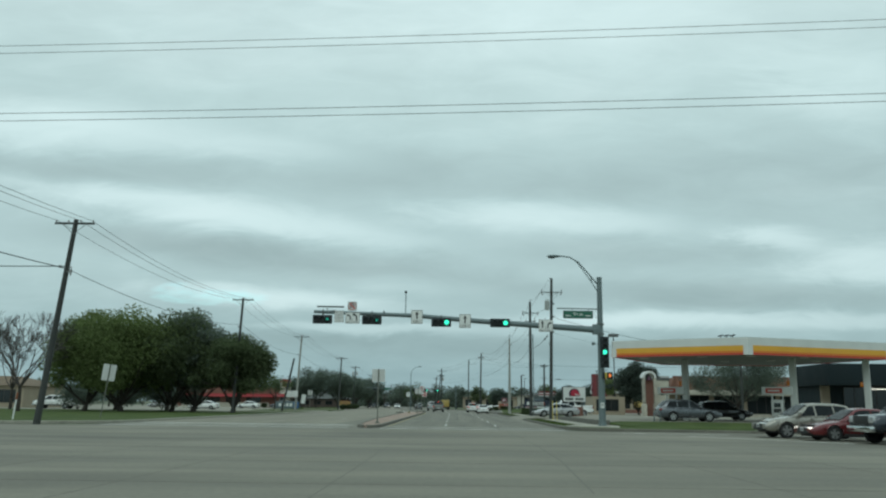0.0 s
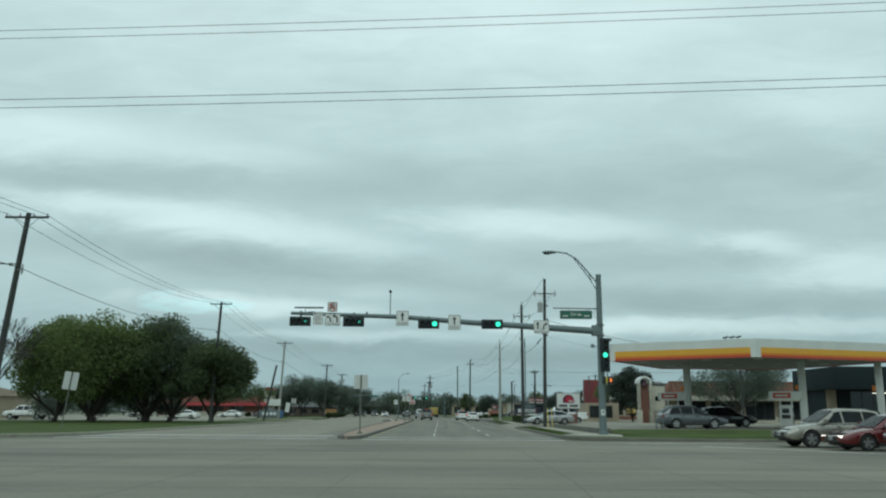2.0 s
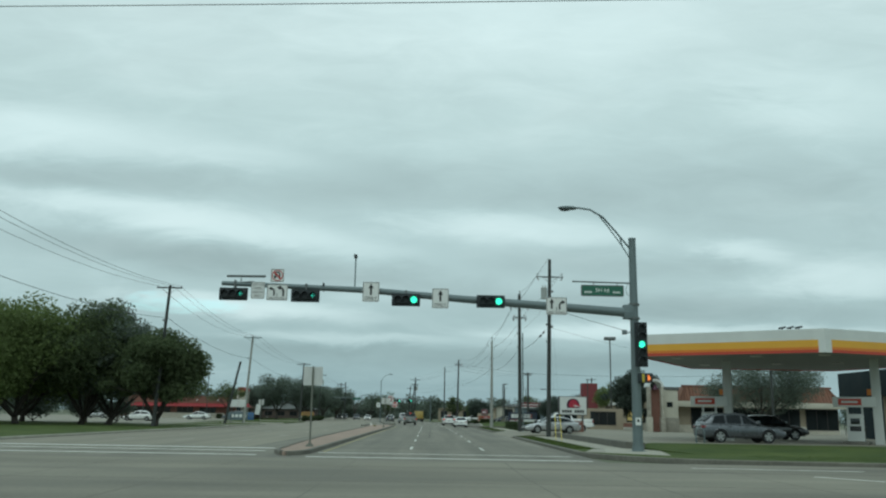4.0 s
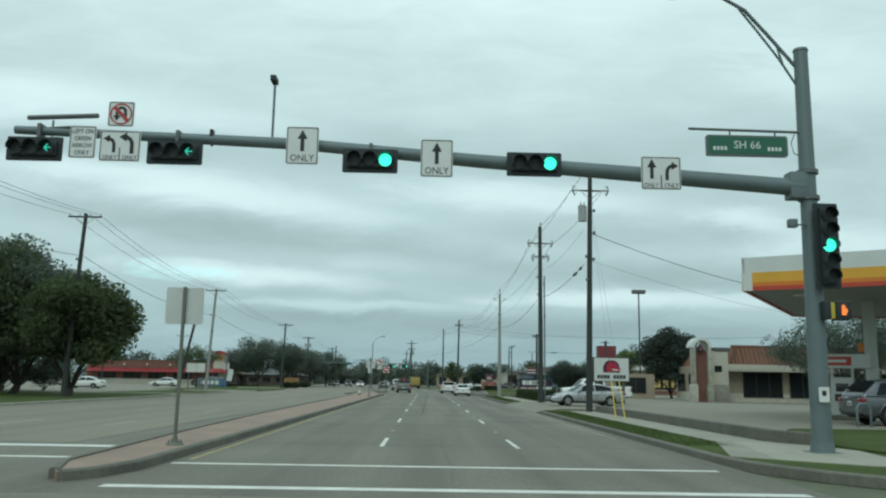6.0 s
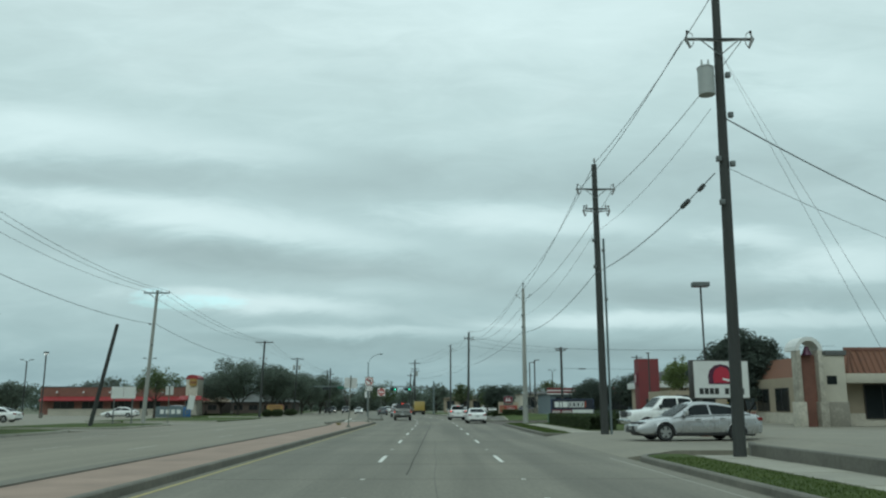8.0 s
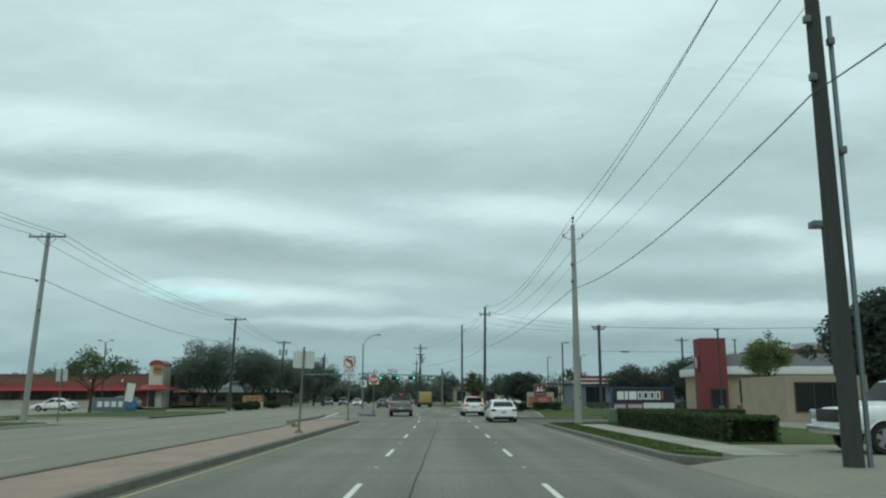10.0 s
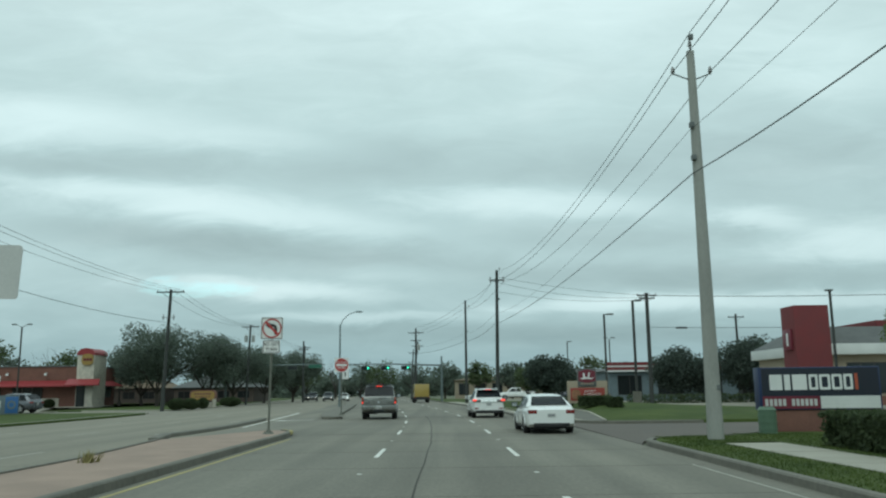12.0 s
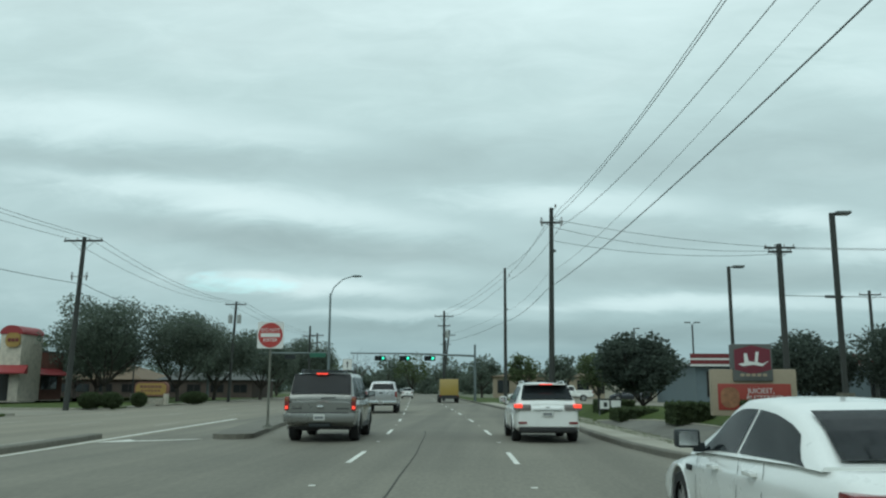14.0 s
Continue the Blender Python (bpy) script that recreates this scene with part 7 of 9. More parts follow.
B["column"] = material("white_painted_column", (0.55, 0.56, 0.53), 0.6, 0, 0.1, 0.8, 20.0, 0.05)
B["tan"] = material("tan_stucco", (0.33, 0.275, 0.20), 0.9, 0, 0.14, 0.8, 30.0, 0.25)
B["cream"] = material("cream_stucco", (0.47, 0.44, 0.36), 0.9, 0, 0.12, 0.8, 30.0, 0.25)
B["stone"] = material("pale_stacked_stone", (0.40, 0.37, 0.305), 0.9, 0, 0.35, 2.4, 9.0, 0.5, each=0.4)
B["brown"] = material("brown_brick_wall", (0.185, 0.086, 0.064), 0.9, 0, 0.22, 1.5, 16.0, 0.4)
B["dark_fence"] = material("dark_brown_boards", (0.085, 0.064, 0.054), 0.9, 0, 0.25, 1.2, 14.0, 0.3)
B["rust"] = material("rust_clay_tile", (0.155, 0.072, 0.046), 0.85, 0, 0.28, 1.6, 12.0, 0.3, each=0.4)
B["red_wall"] = material("deep_red_stucco", (0.165, 0.034, 0.036), 0.85, 0, 0.14, 0.9, 26.0, 0.2)
B["red_awning"] = material("red_metal_awning", (0.27, 0.028, 0.031), 0.5, 0, 0.1, 0.8, 20.0, 0.05)
B["grey_roof"] = material("grey_shingle_roof", (0.11, 0.115, 0.11), 0.9, 0, 0.25, 1.5, 18.0, 0.4)
B["brown_roof"] = material("brown_shingle_roof", (0.16, 0.115, 0.075), 0.9, 0, 0.25, 1.2, 18.0, 0.4)
B["pane"] = material("dark_shop_glass", (0.018, 0.022, 0.023), 0.08, 0, 0.2, 0.7, 10.0, 0.0, spec=0.6)
B["frame"] = material("bronze_window_frame", (0.05, 0.045, 0.04), 0.5, 0.3, 0.1, 1.0, 20.0, 0.0)
B["poster"] = material("yellow_food_poster", (0.48, 0.30, 0.06), 0.5, 0, 0.45, 2.2, 8.0, 0.0, tint=(0.55, 0.42, 0.16))
B["bell_red"] = material("crimson_logo_shape", (0.40, 0.02, 0.045), 0.45, 0, 0.06, 1.0, 20.0, 0.0)
B["bell_dark"] = material("plum_logo_shape", (0.07, 0.012, 0.035), 0.45, 0, 0.06, 1.0, 20.0, 0.0)
B["navy_sign"] = material("navy_sign_panel", (0.012, 0.016, 0.028), 0.45, 0, 0.08, 1.0, 20.0, 0.0)
B["blue_edge"] = material("blue_sign_edge", (0.014, 0.030, 0.085), 0.45, 0, 0.08, 1.0, 20.0, 0.0)
B["maroon"] = material("maroon_sign_panel", (0.16, 0.02, 0.035), 0.5, 0, 0.1, 1.0, 20.0, 0.0)
B["orange_red"] = material("orange_red_banner", (0.42, 0.085, 0.04), 0.55, 0, 0.12, 1.2, 14.0, 0.0)
B["red_banner"] = material("dark_red_banner", (0.29, 0.040, 0.028), 0.55, 0, 0.12, 1.2, 14.0, 0.0)
B["food"] = material("brown_picture", (0.26, 0.12, 0.06), 0.55, 0, 0.4, 5.0, 14.0, 0.0)
B["mustard"] = material("mustard_sign_panel", (0.31, 0.195, 0.05), 0.5, 0, 0.15, 1.2, 14.0, 0.0)
B["green_box"] = material("green_utility_box", (0.10, 0.17, 0.11), 0.6, 0.1, 0.12, 1.5, 20.0, 0.05)
B["dark_inside"] = material("dim_shop_interior", (0.03, 0.03, 0.028), 0.9, 0, 0.4, 0.6, 5.0, 0.0)
B["tube_light"] = material("shop_tube_light", (0.8, 0.8, 0.7), 0.4, 0, 0.02, emit=(1.0, 1.0, 0.85), power=1.6, bump=0)
B["blue_logo"] = material("blue_logo_shape", (0.03, 0.12, 0.30), 0.5, 0, 0.1, 1.0, 20.0, 0.0)
# the shade round the petrol shop is put into this near-black teal
B["shop_shade"] = material("shade_dark_teal", (0.014, 0.023, 0.026), 0.75, 0, 0.12, 1.0, 14.0, 0.0, spec=0.2)
B["teal_fence"] = material("grey_lot_banner", (0.12, 0.16, 0.175), 0.7, 0, 0.15, 1.0, 14.0, 0.0)


def slab_part(parent, name, mat, x0, x1, y0, y1, z0, z1, bevel=0.0, label=""):
    bm = bmesh.new()
    box(bm, x0, x1, y0, y1, z0, z1, bevel)
    return part(name, bm, mat, parent, label, smooth=40 if bevel else None)


def shop_window(parent, x0, x1, y, z0, z1, lights=3, name="window"):
    """A shop window in a wall that faces -y: frame, mullions and panes set back."""
    bm = bmesh.new()
    f = 0.07
    box(bm, x0, x1, y - 0.03, y + 0.06, z0, z0 + f), box(bm, x0, x1, y - 0.03, y + 0.06, z1 - f, z1)
    for k in range(lights + 1):
        x = lerp(x0, x1 - f, k / lights)
        box(bm, x, x + f, y - 0.03, y + 0.06, z0 + f, z1 - f)
    w = part(name, bm, B["frame"], parent)
    for k in range(lights):
        a, b = lerp(x0, x1 - f, k / lights) + f, lerp(x0, x1 - f, (k + 1) / lights)
        bm = bmesh.new()
        box(bm, a, b, y - 0.012, y - 0.002, z0 + f, z1 - f)
        part("pane", bm, B["pane"], w)
    return w


def side_window(parent, x, y0, y1, z0, z1, lights=3, s=-1):
    """The same in a wall that faces -x or +x."""
    bm = bmesh.new()
    f = 0.07
    xa, xb = (x - 0.03, x + 0.06) if s < 0 else (x - 0.06, x + 0.03)
    box(bm, xa, xb, y0, y1, z0, z0 + f), box(bm, xa, xb, y0, y1, z1 - f, z1)
    for k in range(lights + 1):
        y = lerp(y0, y1 - f, k / lights)
        box(bm, xa, xb, y, y + f, z0 + f, z1 - f)
    w = part("window", bm, B["frame"], parent)
    for k in range(lights):
        a, b = lerp(y0, y1 - f, k / lights) + f, lerp(y0, y1 - f, (k + 1) / lights)
        bm = bmesh.new()
        box(bm, x + s * 0.012 - 0.004, x + s * 0.012 + 0.004, a, b, z0 + f, z1 - f)
        part("pane", bm, B["pane"], w)


# ---------------------------------------------------------------- petrol station
gc = thing("petrol_canopy", "white petrol canopy with yellow and red bands", "canopy", pose(13.35, 66.7, 0.15, 0, 0, -32))
CZ0, CZ1 = 5.12, 6.42
CANOPY = [(0.0, 0.0), (10.57, 0.0), (18.97, 10.19), (8.93, 18.5), (0.0, 13.0)]


def canopy_face(name, mat, a, b, f0, f1, za, zb, proud):
    """One band on the canopy's edge from a to b, between two fractions of its length."""
    a, b = Vector(a), Vector(b)
    p, q = a.lerp(b, f0), a.lerp(b, f1)
    d = (b - a).normalized()
    n = Vector((d.y, -d.x))
    bm = bmesh.new()
    prism(bm, [tuple(v) for v in (p + n * proud, q + n * proud, q - n * 0.1, p - n * 0.1)], za, zb)
    return part(name, bm, mat, gc)


bm = bmesh.new()
prism(bm, [(x * 0.985 + 0.12, y * 0.98 + 0.13) for x, y in CANOPY], CZ0 + 0.06, CZ1 - 0.1)
part("deck", bm, B["soffit"], gc, "grey soffit and deck")
for k, (a, b) in enumerate(zip(CANOPY, CANOPY[1:] + CANOPY[:1])):
    near, far = (0.035, 0.965) if k == 0 else (0.03, 0.975) if k == 1 else (0.0, 1.0)
    canopy_face("white_band", B["white_fascia"], a, b, 0.0, 1.0, 5.82, 6.42, 0.0)
    canopy_face("yellow_band", B["amber_band"], a, b, near, far, 5.43, 5.815, 0.02)
    canopy_face("orange_band", B["orange_band"], a, b, near, far, 5.28, 5.428, 0.025)
    canopy_face("red_band", B["red_band"], a, b, near, far, CZ0, 5.276, 0.03)
    for f0, f1 in ((0.0, near), (far, 1.0)):
        if f1 - f0 > 0.01:
            canopy_face("corner_panel", B["white_fascia"], a, b, f0, f1, CZ0, 5.815, 0.01)
for x, y in ((3.9, 6.54), (12.4, 6.54), (17.2, 10.5)):
    bm = bmesh.new()
    box(bm, x - 0.24, x + 0.24, y - 0.24, y + 0.24, 0.0, CZ0 + 0.08, 0.03)
    col = part("column", bm, B["column"], gc, smooth=40)
    slab_part(col, "pump_number", B["orange_band"], x - 0.48, x - 0.245, y - 0.2, y - 0.16, 3.02, 3.38, 0.01, "small orange pump number flag")
for x, y in ((1.8, 2.5), (6.5, 2.5), (10.2, 2.5), (1.8, 9.5), (6.5, 9.5), (10.2, 9.5), (13.4, 6.0), (13.4, 11.5)):
    slab_part(gc, "soffit_lamp", B["white_fascia"], x - 0.3, x + 0.3, y - 0.3, y + 0.3, CZ0 + 0.01, CZ0 + 0.058, 0.01)
for x in (8.0, 8.45, 8.9):
    bm = bmesh.new()
    rod(bm, (x, 2.2, 6.3), (x + 0.1, 2.2, 6.75), 0.03, 0.03, 6)
    rod(bm, (x - 0.12, 2.2, 6.72), (x + 0.28, 2.2, 6.80), 0.06, 0.05, 8)
    part("roof_fitting", bm, M["black"], gc, "small dark floodlight")


def under_canopy(x, y, z=0.32, turn=0.0):
    c, s_ = math.cos(radians(-32)), math.sin(radians(-32))
    return pose(13.35 + c * x - s_ * y, 66.7 + s_ * x + c * y, z, 0, 0, -32 + turn)


def petrol_pump(x, y):
    t = thing("petrol_pump", "white petrol pump with a red top sign", "petrol pump", under_canopy(x, y), "petrol pumps")
    slab_part(t, "island", M["kerb"], -0.7, 0.7, -1.2, 1.2, 0.0, 0.16, 0.04)
    slab_part(t, "cabinet", B["column"], -0.45, 0.45, -0.3, 0.3, 0.16, 1.75, 0.04)
    slab_part(t, "screen", B["pane"], -0.25, 0.25, -0.315, -0.295, 1.15, 1.5, 0.01)
    slab_part(t, "keypad", M["trim"], -0.3, 0.3, -0.315, -0.295, 0.75, 1.05, 0.01)
    for x in (-0.4, 0.4):
        slab_part(t, "upright", B["column"], x - 0.05, x + 0.05, -0.08, 0.08, 1.7, 2.25, 0.01)
        bm = bmesh.new()
        tube(bm, [(x * 1.2, -0.2, 1.5), (x * 1.45, -0.3, 1.0), (x * 1.35, -0.32, 0.5), (x * 1.2, -0.3, 0.9)], 0.025, 6)
        part("hose", bm, M["rubber"], t, smooth=50)
    s = slab_part(t, "top_sign", B["white_fascia"], -1.15, 1.15, -0.16, 0.16, 2.15, 2.75, 0.03)
    slab_part(s, "red_panel", B["red_band"], -0.85, 0.4, -0.17, -0.155, 2.26, 2.64, 0)
    slab_part(s, "plain_bars", B["white_fascia"], -0.68, 0.2, -0.178, -0.169, 2.39, 2.51, 0)
    return t


first = petrol_pump(2.75, 6.3)
for x, y in ((11.2, 6.3),):
    copy_thing(first, under_canopy(x, y))
bm = bmesh.new()
for x in (15.7,):
    tube(bm, [(x, 63.2, 0.3), (x, 63.2, 0.95), (x + 0.1, 63.2, 1.1), (x + 0.35, 63.2, 1.1), (x + 0.45, 63.2, 0.95), (x + 0.45, 63.2, 0.3)], 0.05, 8)
solid("guard_hoop", bm, M["galv"], "grey steel hoop guarding the pumps", "bollard", smooth=50)

st = thing("petrol_shop", "petrol station shop with a shade-dark front under a flat roof", "building", pose(35.8, 80.0, 0.3))
# wall colour carries the shade that lies on the shop front
slab_part(st, "wall", B["shop_shade"], 0.0, 30.0, 0.3, 6.0, 0, 5.0)
# the band's deep forward overhang is added to shade the front
slab_part(st, "fascia", B["shop_shade"], -0.4, 30.4, -2.6, 6.3, 3.3, 5.3, 0.03, "deep roof band coloured dark for canopy shade")
slab_part(st, "side_panel", B["tan"], 0.02, 0.9, 0.18, 0.3, 0, 3.3, 0, "tan wall panel")
for k in range(6):
    shop_window(st, 2.2 + 4.6 * k, 6.4 + 4.6 * k, 0.26, 0.4, 3.2, 4)
for k in range(3):
    slab_part(st, "tube_light", B["tube_light"], 4.2 + 4.0 * k, 6.6 + 4.0 * k, 0.0, 0.1, 3.0, 3.06)

# ---------------------------------------------------------------- mission style restaurant
mr = thing("restaurant", "mission style restaurant with a bell arch and tile roof", "building", pose(0, 0, 0.1))
slab_part(mr, "wall", B["tan"], 30.3, 50.0, 116.0, 131.0, 0, 3.7)
slab_part(mr, "wainscot", B["stone"], 30.25, 50.05, 115.95, 131.05, 0, 0.9)
bm = bmesh.new()
vs = [bm.verts.new(p) for p in ((30.6, 115.6, 3.7), (50.4, 115.6, 3.7), (50.4, 131.4, 3.7), (30.6, 131.4, 3.7), (31.6, 116.6, 5.4), (49.4, 116.6, 5.4), (49.4, 130.4, 5.4), (31.6, 130.4, 5.4))]
for f in ((0, 1, 5, 4), (1, 2, 6, 5), (2, 3, 7, 6), (3, 0, 4, 7), (4, 5, 6, 7), (3, 2, 1, 0)):
    bm.faces.new([vs[i] for i in f])
roof = part("roof", bm, B["rust"], mr, "rust clay tile roof")
for k in range(46):
    # rolls of the clay tiles down the front slope
    x = 31.0 + 0.42 * k
    bm = bmesh.new()
    rod(bm, (min(max(x, 30.75), 50.2), 115.63, 3.76), (min(max(x, 31.7), 49.3), 116.58, 5.4), 0.09, 0.09, 6)
    part("tile_roll", bm, B["rust"], roof)
slab_part(mr, "ridge_cap", B["brown"], 31.4, 49.6, 116.5, 116.8, 5.38, 5.62, 0.03, "dark roof cap")
slab_part(mr, "roof_band", B["cream"], 30.2, 50.5, 114.6, 115.95, 3.0, 3.66, 0.03, "pale overhanging roof band")
for x0 in (32.2, 36.8, 41.4, 46.0):
    shop_window(mr, x0, x0 + 3.9, 115.92, 0.5, 2.95, 3)
for y0 in (119.5, 124.0, 128.0):
    side_window(mr, 30.26, y0, y0 + 2.6, 1.0, 2.9, 2)
tw = part("bell_tower", box(bmesh.new(), 28.3, 30.25, 114.4, 117.4, 0, 4.9, 0.05), B["cream"], mr, "cream stucco entry tower", smooth=40)
slab_part(tw, "tower_cap", B["grey_roof"], 28.9, 30.4, 114.3, 117.5, 4.9, 5.25, 0.03, "dark tower cap")
slab_part(tw, "tower_base", B["stone"], 28.25, 30.3, 114.35, 117.45, 0, 1.7, 0.02, "stone tower base")
slab_part(tw, "tower_window", B["pane"], 28.9, 29.6, 114.38, 114.41, 2.9, 3.5)
for x0, x1 in ((26.55, 26.85), (28.05, 28.35)):
    leg = slab_part(mr, "arch_leg", B["stone"], x0, x1, 113.6, 114.5, 1.7, 5.25, 0.03, "stone arch leg")
    slab_part(leg, "leg_base", B["stone"], x0 - 0.12, x1 + 0.12, 113.5, 114.6, 0, 1.7, 0.03)
slab_part(mr, "arch_back", B["brown"], 26.85, 28.05, 114.2, 114.5, 0, 4.9, 0, "dark recess in the arch")
bm = bmesh.new()
for a0 in range(0, 180, 18):
    pts = []
    for r, a in ((0.68, a0), (0.95, a0), (0.95, a0 + 18), (0.68, a0 + 18)):
        pts.append((27.45 + r * math.cos(radians(a)), 5.2 + r * math.sin(radians(a))))
    plaque(bm, pts, 113.6, 115.4)
part("arch", bm, B["white_fascia"], mr, "white barrel arch over the entry")
bm = bmesh.new()
bmesh.ops.create_cone(bm, cap_ends=True, segments=16, radius1=0.36, radius2=0.1, depth=0.6, matrix=pose(27.45, 114.0, 5.2))
part("bell", bm, B["bell_dark"], mr, "dark bell in the arch", smooth=40)
slab_part(mr, "annex", B["tan"], 22.5, 27.5, 130.5, 138.0, 0, 2.8)
shop_window(mr, 23.0, 26.5, 130.46, 0.6, 2.4, 3)

# its roadside sign: a blank of the logo as plain shapes
ts = thing("restaurant_sign", "white roadside sign with a plain crimson bell shape", "sign", pose(14.1, 93.4, 0.1, 0, 0, 8))
for x in (-0.95, 0.95):
    slab_part(ts, "post", M["galv_dark"], x - 0.08, x + 0.08, -0.08, 0.08, 0.0, 1.8)
slab_part(ts, "plinth", B["brown"], -1.0, 1.0, -0.15, 0.15, 0.0, 1.2, 0.02, "dark sign plinth")
slab_part(ts, "cabinet", B["frame"], -1.32, 1.32, -0.22, 0.22, 1.72, 3.40, 0.03, "dark sign cabinet")
slab_part(ts, "face", B["white_fascia"], -1.27, 1.27, -0.235, -0.221, 1.77, 3.35, 0, "white sign face")
bm = bmesh.new()
plaque(bm, [(-0.60, 2.35), (-0.62, 2.72), (-0.52, 2.98), (-0.3, 3.16), (0.0, 3.22), (0.3, 3.16), (0.5, 3.0), (0.6, 2.75), (0.62, 2.35)], -0.245, -0.236)
part("logo_ground", bm, B["bell_dark"], ts, "plum rounded shape")
bm = bmesh.new()
plaque(bm, [(-0.36, 2.40), (-0.40, 2.7), (-0.28, 2.98), (-0.02, 3.12), (0.26, 3.04), (0.42, 2.82), (0.62, 2.62), (0.72, 2.5), (0.3, 2.42)], -0.252, -0.246)
part("logo_bell", bm, B["bell_red"], ts, "crimson bell shape")
bm = bmesh.new()
plaque(bm, [(0.05, 2.62), (0.62, 2.52), (0.7, 2.50), (0.3, 2.47), (0.05, 2.54)], -0.258, -0.2525)
part("logo_stripe", bm, B["white_fascia"], ts, "pale stripe on the bell")
for k in range(9):
    if k == 4:
        continue
    slab_part(ts, "plain_bar", M["sign_black"], -1.05 + 0.236 * k, -0.86 + 0.236 * k, -0.242, -0.236, 1.92, 2.18)

# ---------------------------------------------------------------- burger restaurant with the red tower
br = thing("restaurant", "burger restaurant with a deep red entry tower", "building", pose(0.9, 0, 0.1))
slab_part(br, "tower", B["red_wall"], 27.9, 30.6, 166.8, 169.3, 0, 7.7, 0.04, "deep red stucco tower")
slab_part(br, "wall", B["tan"], 30.0, 54.0, 168.0, 180.0, 0, 4.2, 0, "cream stucco wall")
slab_part(br, "fascia", B["white_fascia"], 29.5, 54.6, 167.25, 180.6, 3.9, 4.75, 0.05, "pale roof band")
bm = bmesh.new()
vs = [bm.verts.new(p) for p in ((29.5, 167.25, 4.75), (54.6, 167.25, 4.75), (54.6, 180.6, 4.75), (29.5, 180.6, 4.75), (32.0, 169.6, 6.2), (52.5, 169.6, 6.2), (52.5, 178.5, 6.2), (32.0, 178.5, 6.2))]
for f in ((0, 1, 5, 4), (1, 2, 6, 5), (2, 3, 7, 6), (3, 0, 4, 7), (4, 5, 6, 7), (3, 2, 1, 0)):
    bm.faces.new([vs[i] for i in f])
part("roof", bm, B["grey_roof"], br, "grey shingle roof")
slab_part(br, "roof_ridge", B["red_wall"], 36.0, 52.0, 170.2, 178.0, 6.15, 6.75, 0.03, "deep red roof screen")
slab_part(br, "wall_base", B["brown"], 31.8, 54.05, 167.94, 168.1, 0, 0.7)
shop_window(br, 32.2, 35.4, 167.96, 0.9, 3.3, 3)
shop_window(br, 36.0, 40.4, 167.96, 0.9, 3.3, 2)
for x in (36.2, 38.4):
    slab_part(br, "poster", B["poster"], x, x + 1.7, 167.9, 167.94, 1.2, 3.0, 0, "yellow food poster")
shop_window(br, 41.5, 46.0, 167.96, 0.9, 3.3, 3)
slab_part(br, "red_panel", B["red_wall"], 46.6, 54.1, 167.7, 168.0, 0, 4.0, 0, "deep red wall panel")
slab_part(br, "entry_door", B["pane"], 28.8, 30.3, 166.74, 166.8, 0, 2.3)
slab_part(br, "door_frame", B["frame"], 28.7, 30.4, 166.76, 166.79, 0, 2.45)
lg = slab_part(br, "tower_sign", B["maroon"], 27.7, 27.88, 167.3, 168.7, 4.3, 5.9, 0.03, "square maroon wall sign")
slab_part(lg, "plain_stroke", M["sign_white"], 27.68, 27.7, 167.75, 168.05, 4.6, 5.6)
slab_part(br, "roof_unit", M["drum"], 42.0, 45.0, 174.0, 177.0, 6.7, 7.7, 0.05)

js = thing("monument_sign", "low monument sign with a maroon square and red banner", "sign", pose(10.0, 151.8, 0.76, 0, 0, -4))
slab_part(js, "slab", B["tan"], -1.15, 1.15, -0.15, 0.15, 0.0, 1.28, 0.03, "pale tan sign slab")
slab_part(js, "square", B["grey_roof"], -0.55, 0.52, -0.22, 0.22, 0.95, 1.98, 0.03, "grey square sign")
bm = bmesh.new()
plaque(bm, [(-0.5, 1.27), (-0.02, 1.14), (0.47, 1.27), (0.47, 1.82), (-0.02, 1.94), (-0.5, 1.82)], -0.228, -0.219)
part("emblem", bm, B["maroon"], js, "maroon six sided emblem")
bm = bmesh.new()
plaque(bm, [(-0.40, 1.42), (-0.28, 1.36), (0.0, 1.40), (0.24, 1.36), (0.43, 1.52), (0.26, 1.43), (0.12, 1.47), (0.16, 1.76), (0.08, 1.76), (0.04, 1.48), (-0.12, 1.50), (-0.16, 1.72), (-0.24, 1.72), (-0.24, 1.46)], -0.238, -0.229)
part("plain_shape", bm, M["sign_white"], js, "white plain strokes")
for k in range(5):
    slab_part(js, "plain_bar", B["tan"], -0.36 + 0.15 * k, -0.25 + 0.15 * k, -0.232, -0.221, 1.08, 1.16)
slab_part(js, "banner", B["red_banner"], -0.98, 0.98, -0.175, -0.151, 0.16, 0.88, 0.005, "dark red banner")
part("banner_food", plaque(bmesh.new(), rounded(0.5, 0.56, 0.2, -0.66, 0.5), -0.182, -0.176), B["food"], js, "brown food picture as a plain shape")
words("lettering", "JUICIEST,", 0.2, B["white_fascia"], js, 0.18, -0.178, 0.68, 0.9)
words("lettering", "BUTTERIEST", 0.2, B["white_fascia"], js, 0.27, -0.178, 0.48, 0.9)
for k in range(3):
    slab_part(js, "plain_bar", B["white_fascia"], -0.22 + 0.19 * k, -0.08 + 0.19 * k, -0.182, -0.176, 0.25, 0.36)

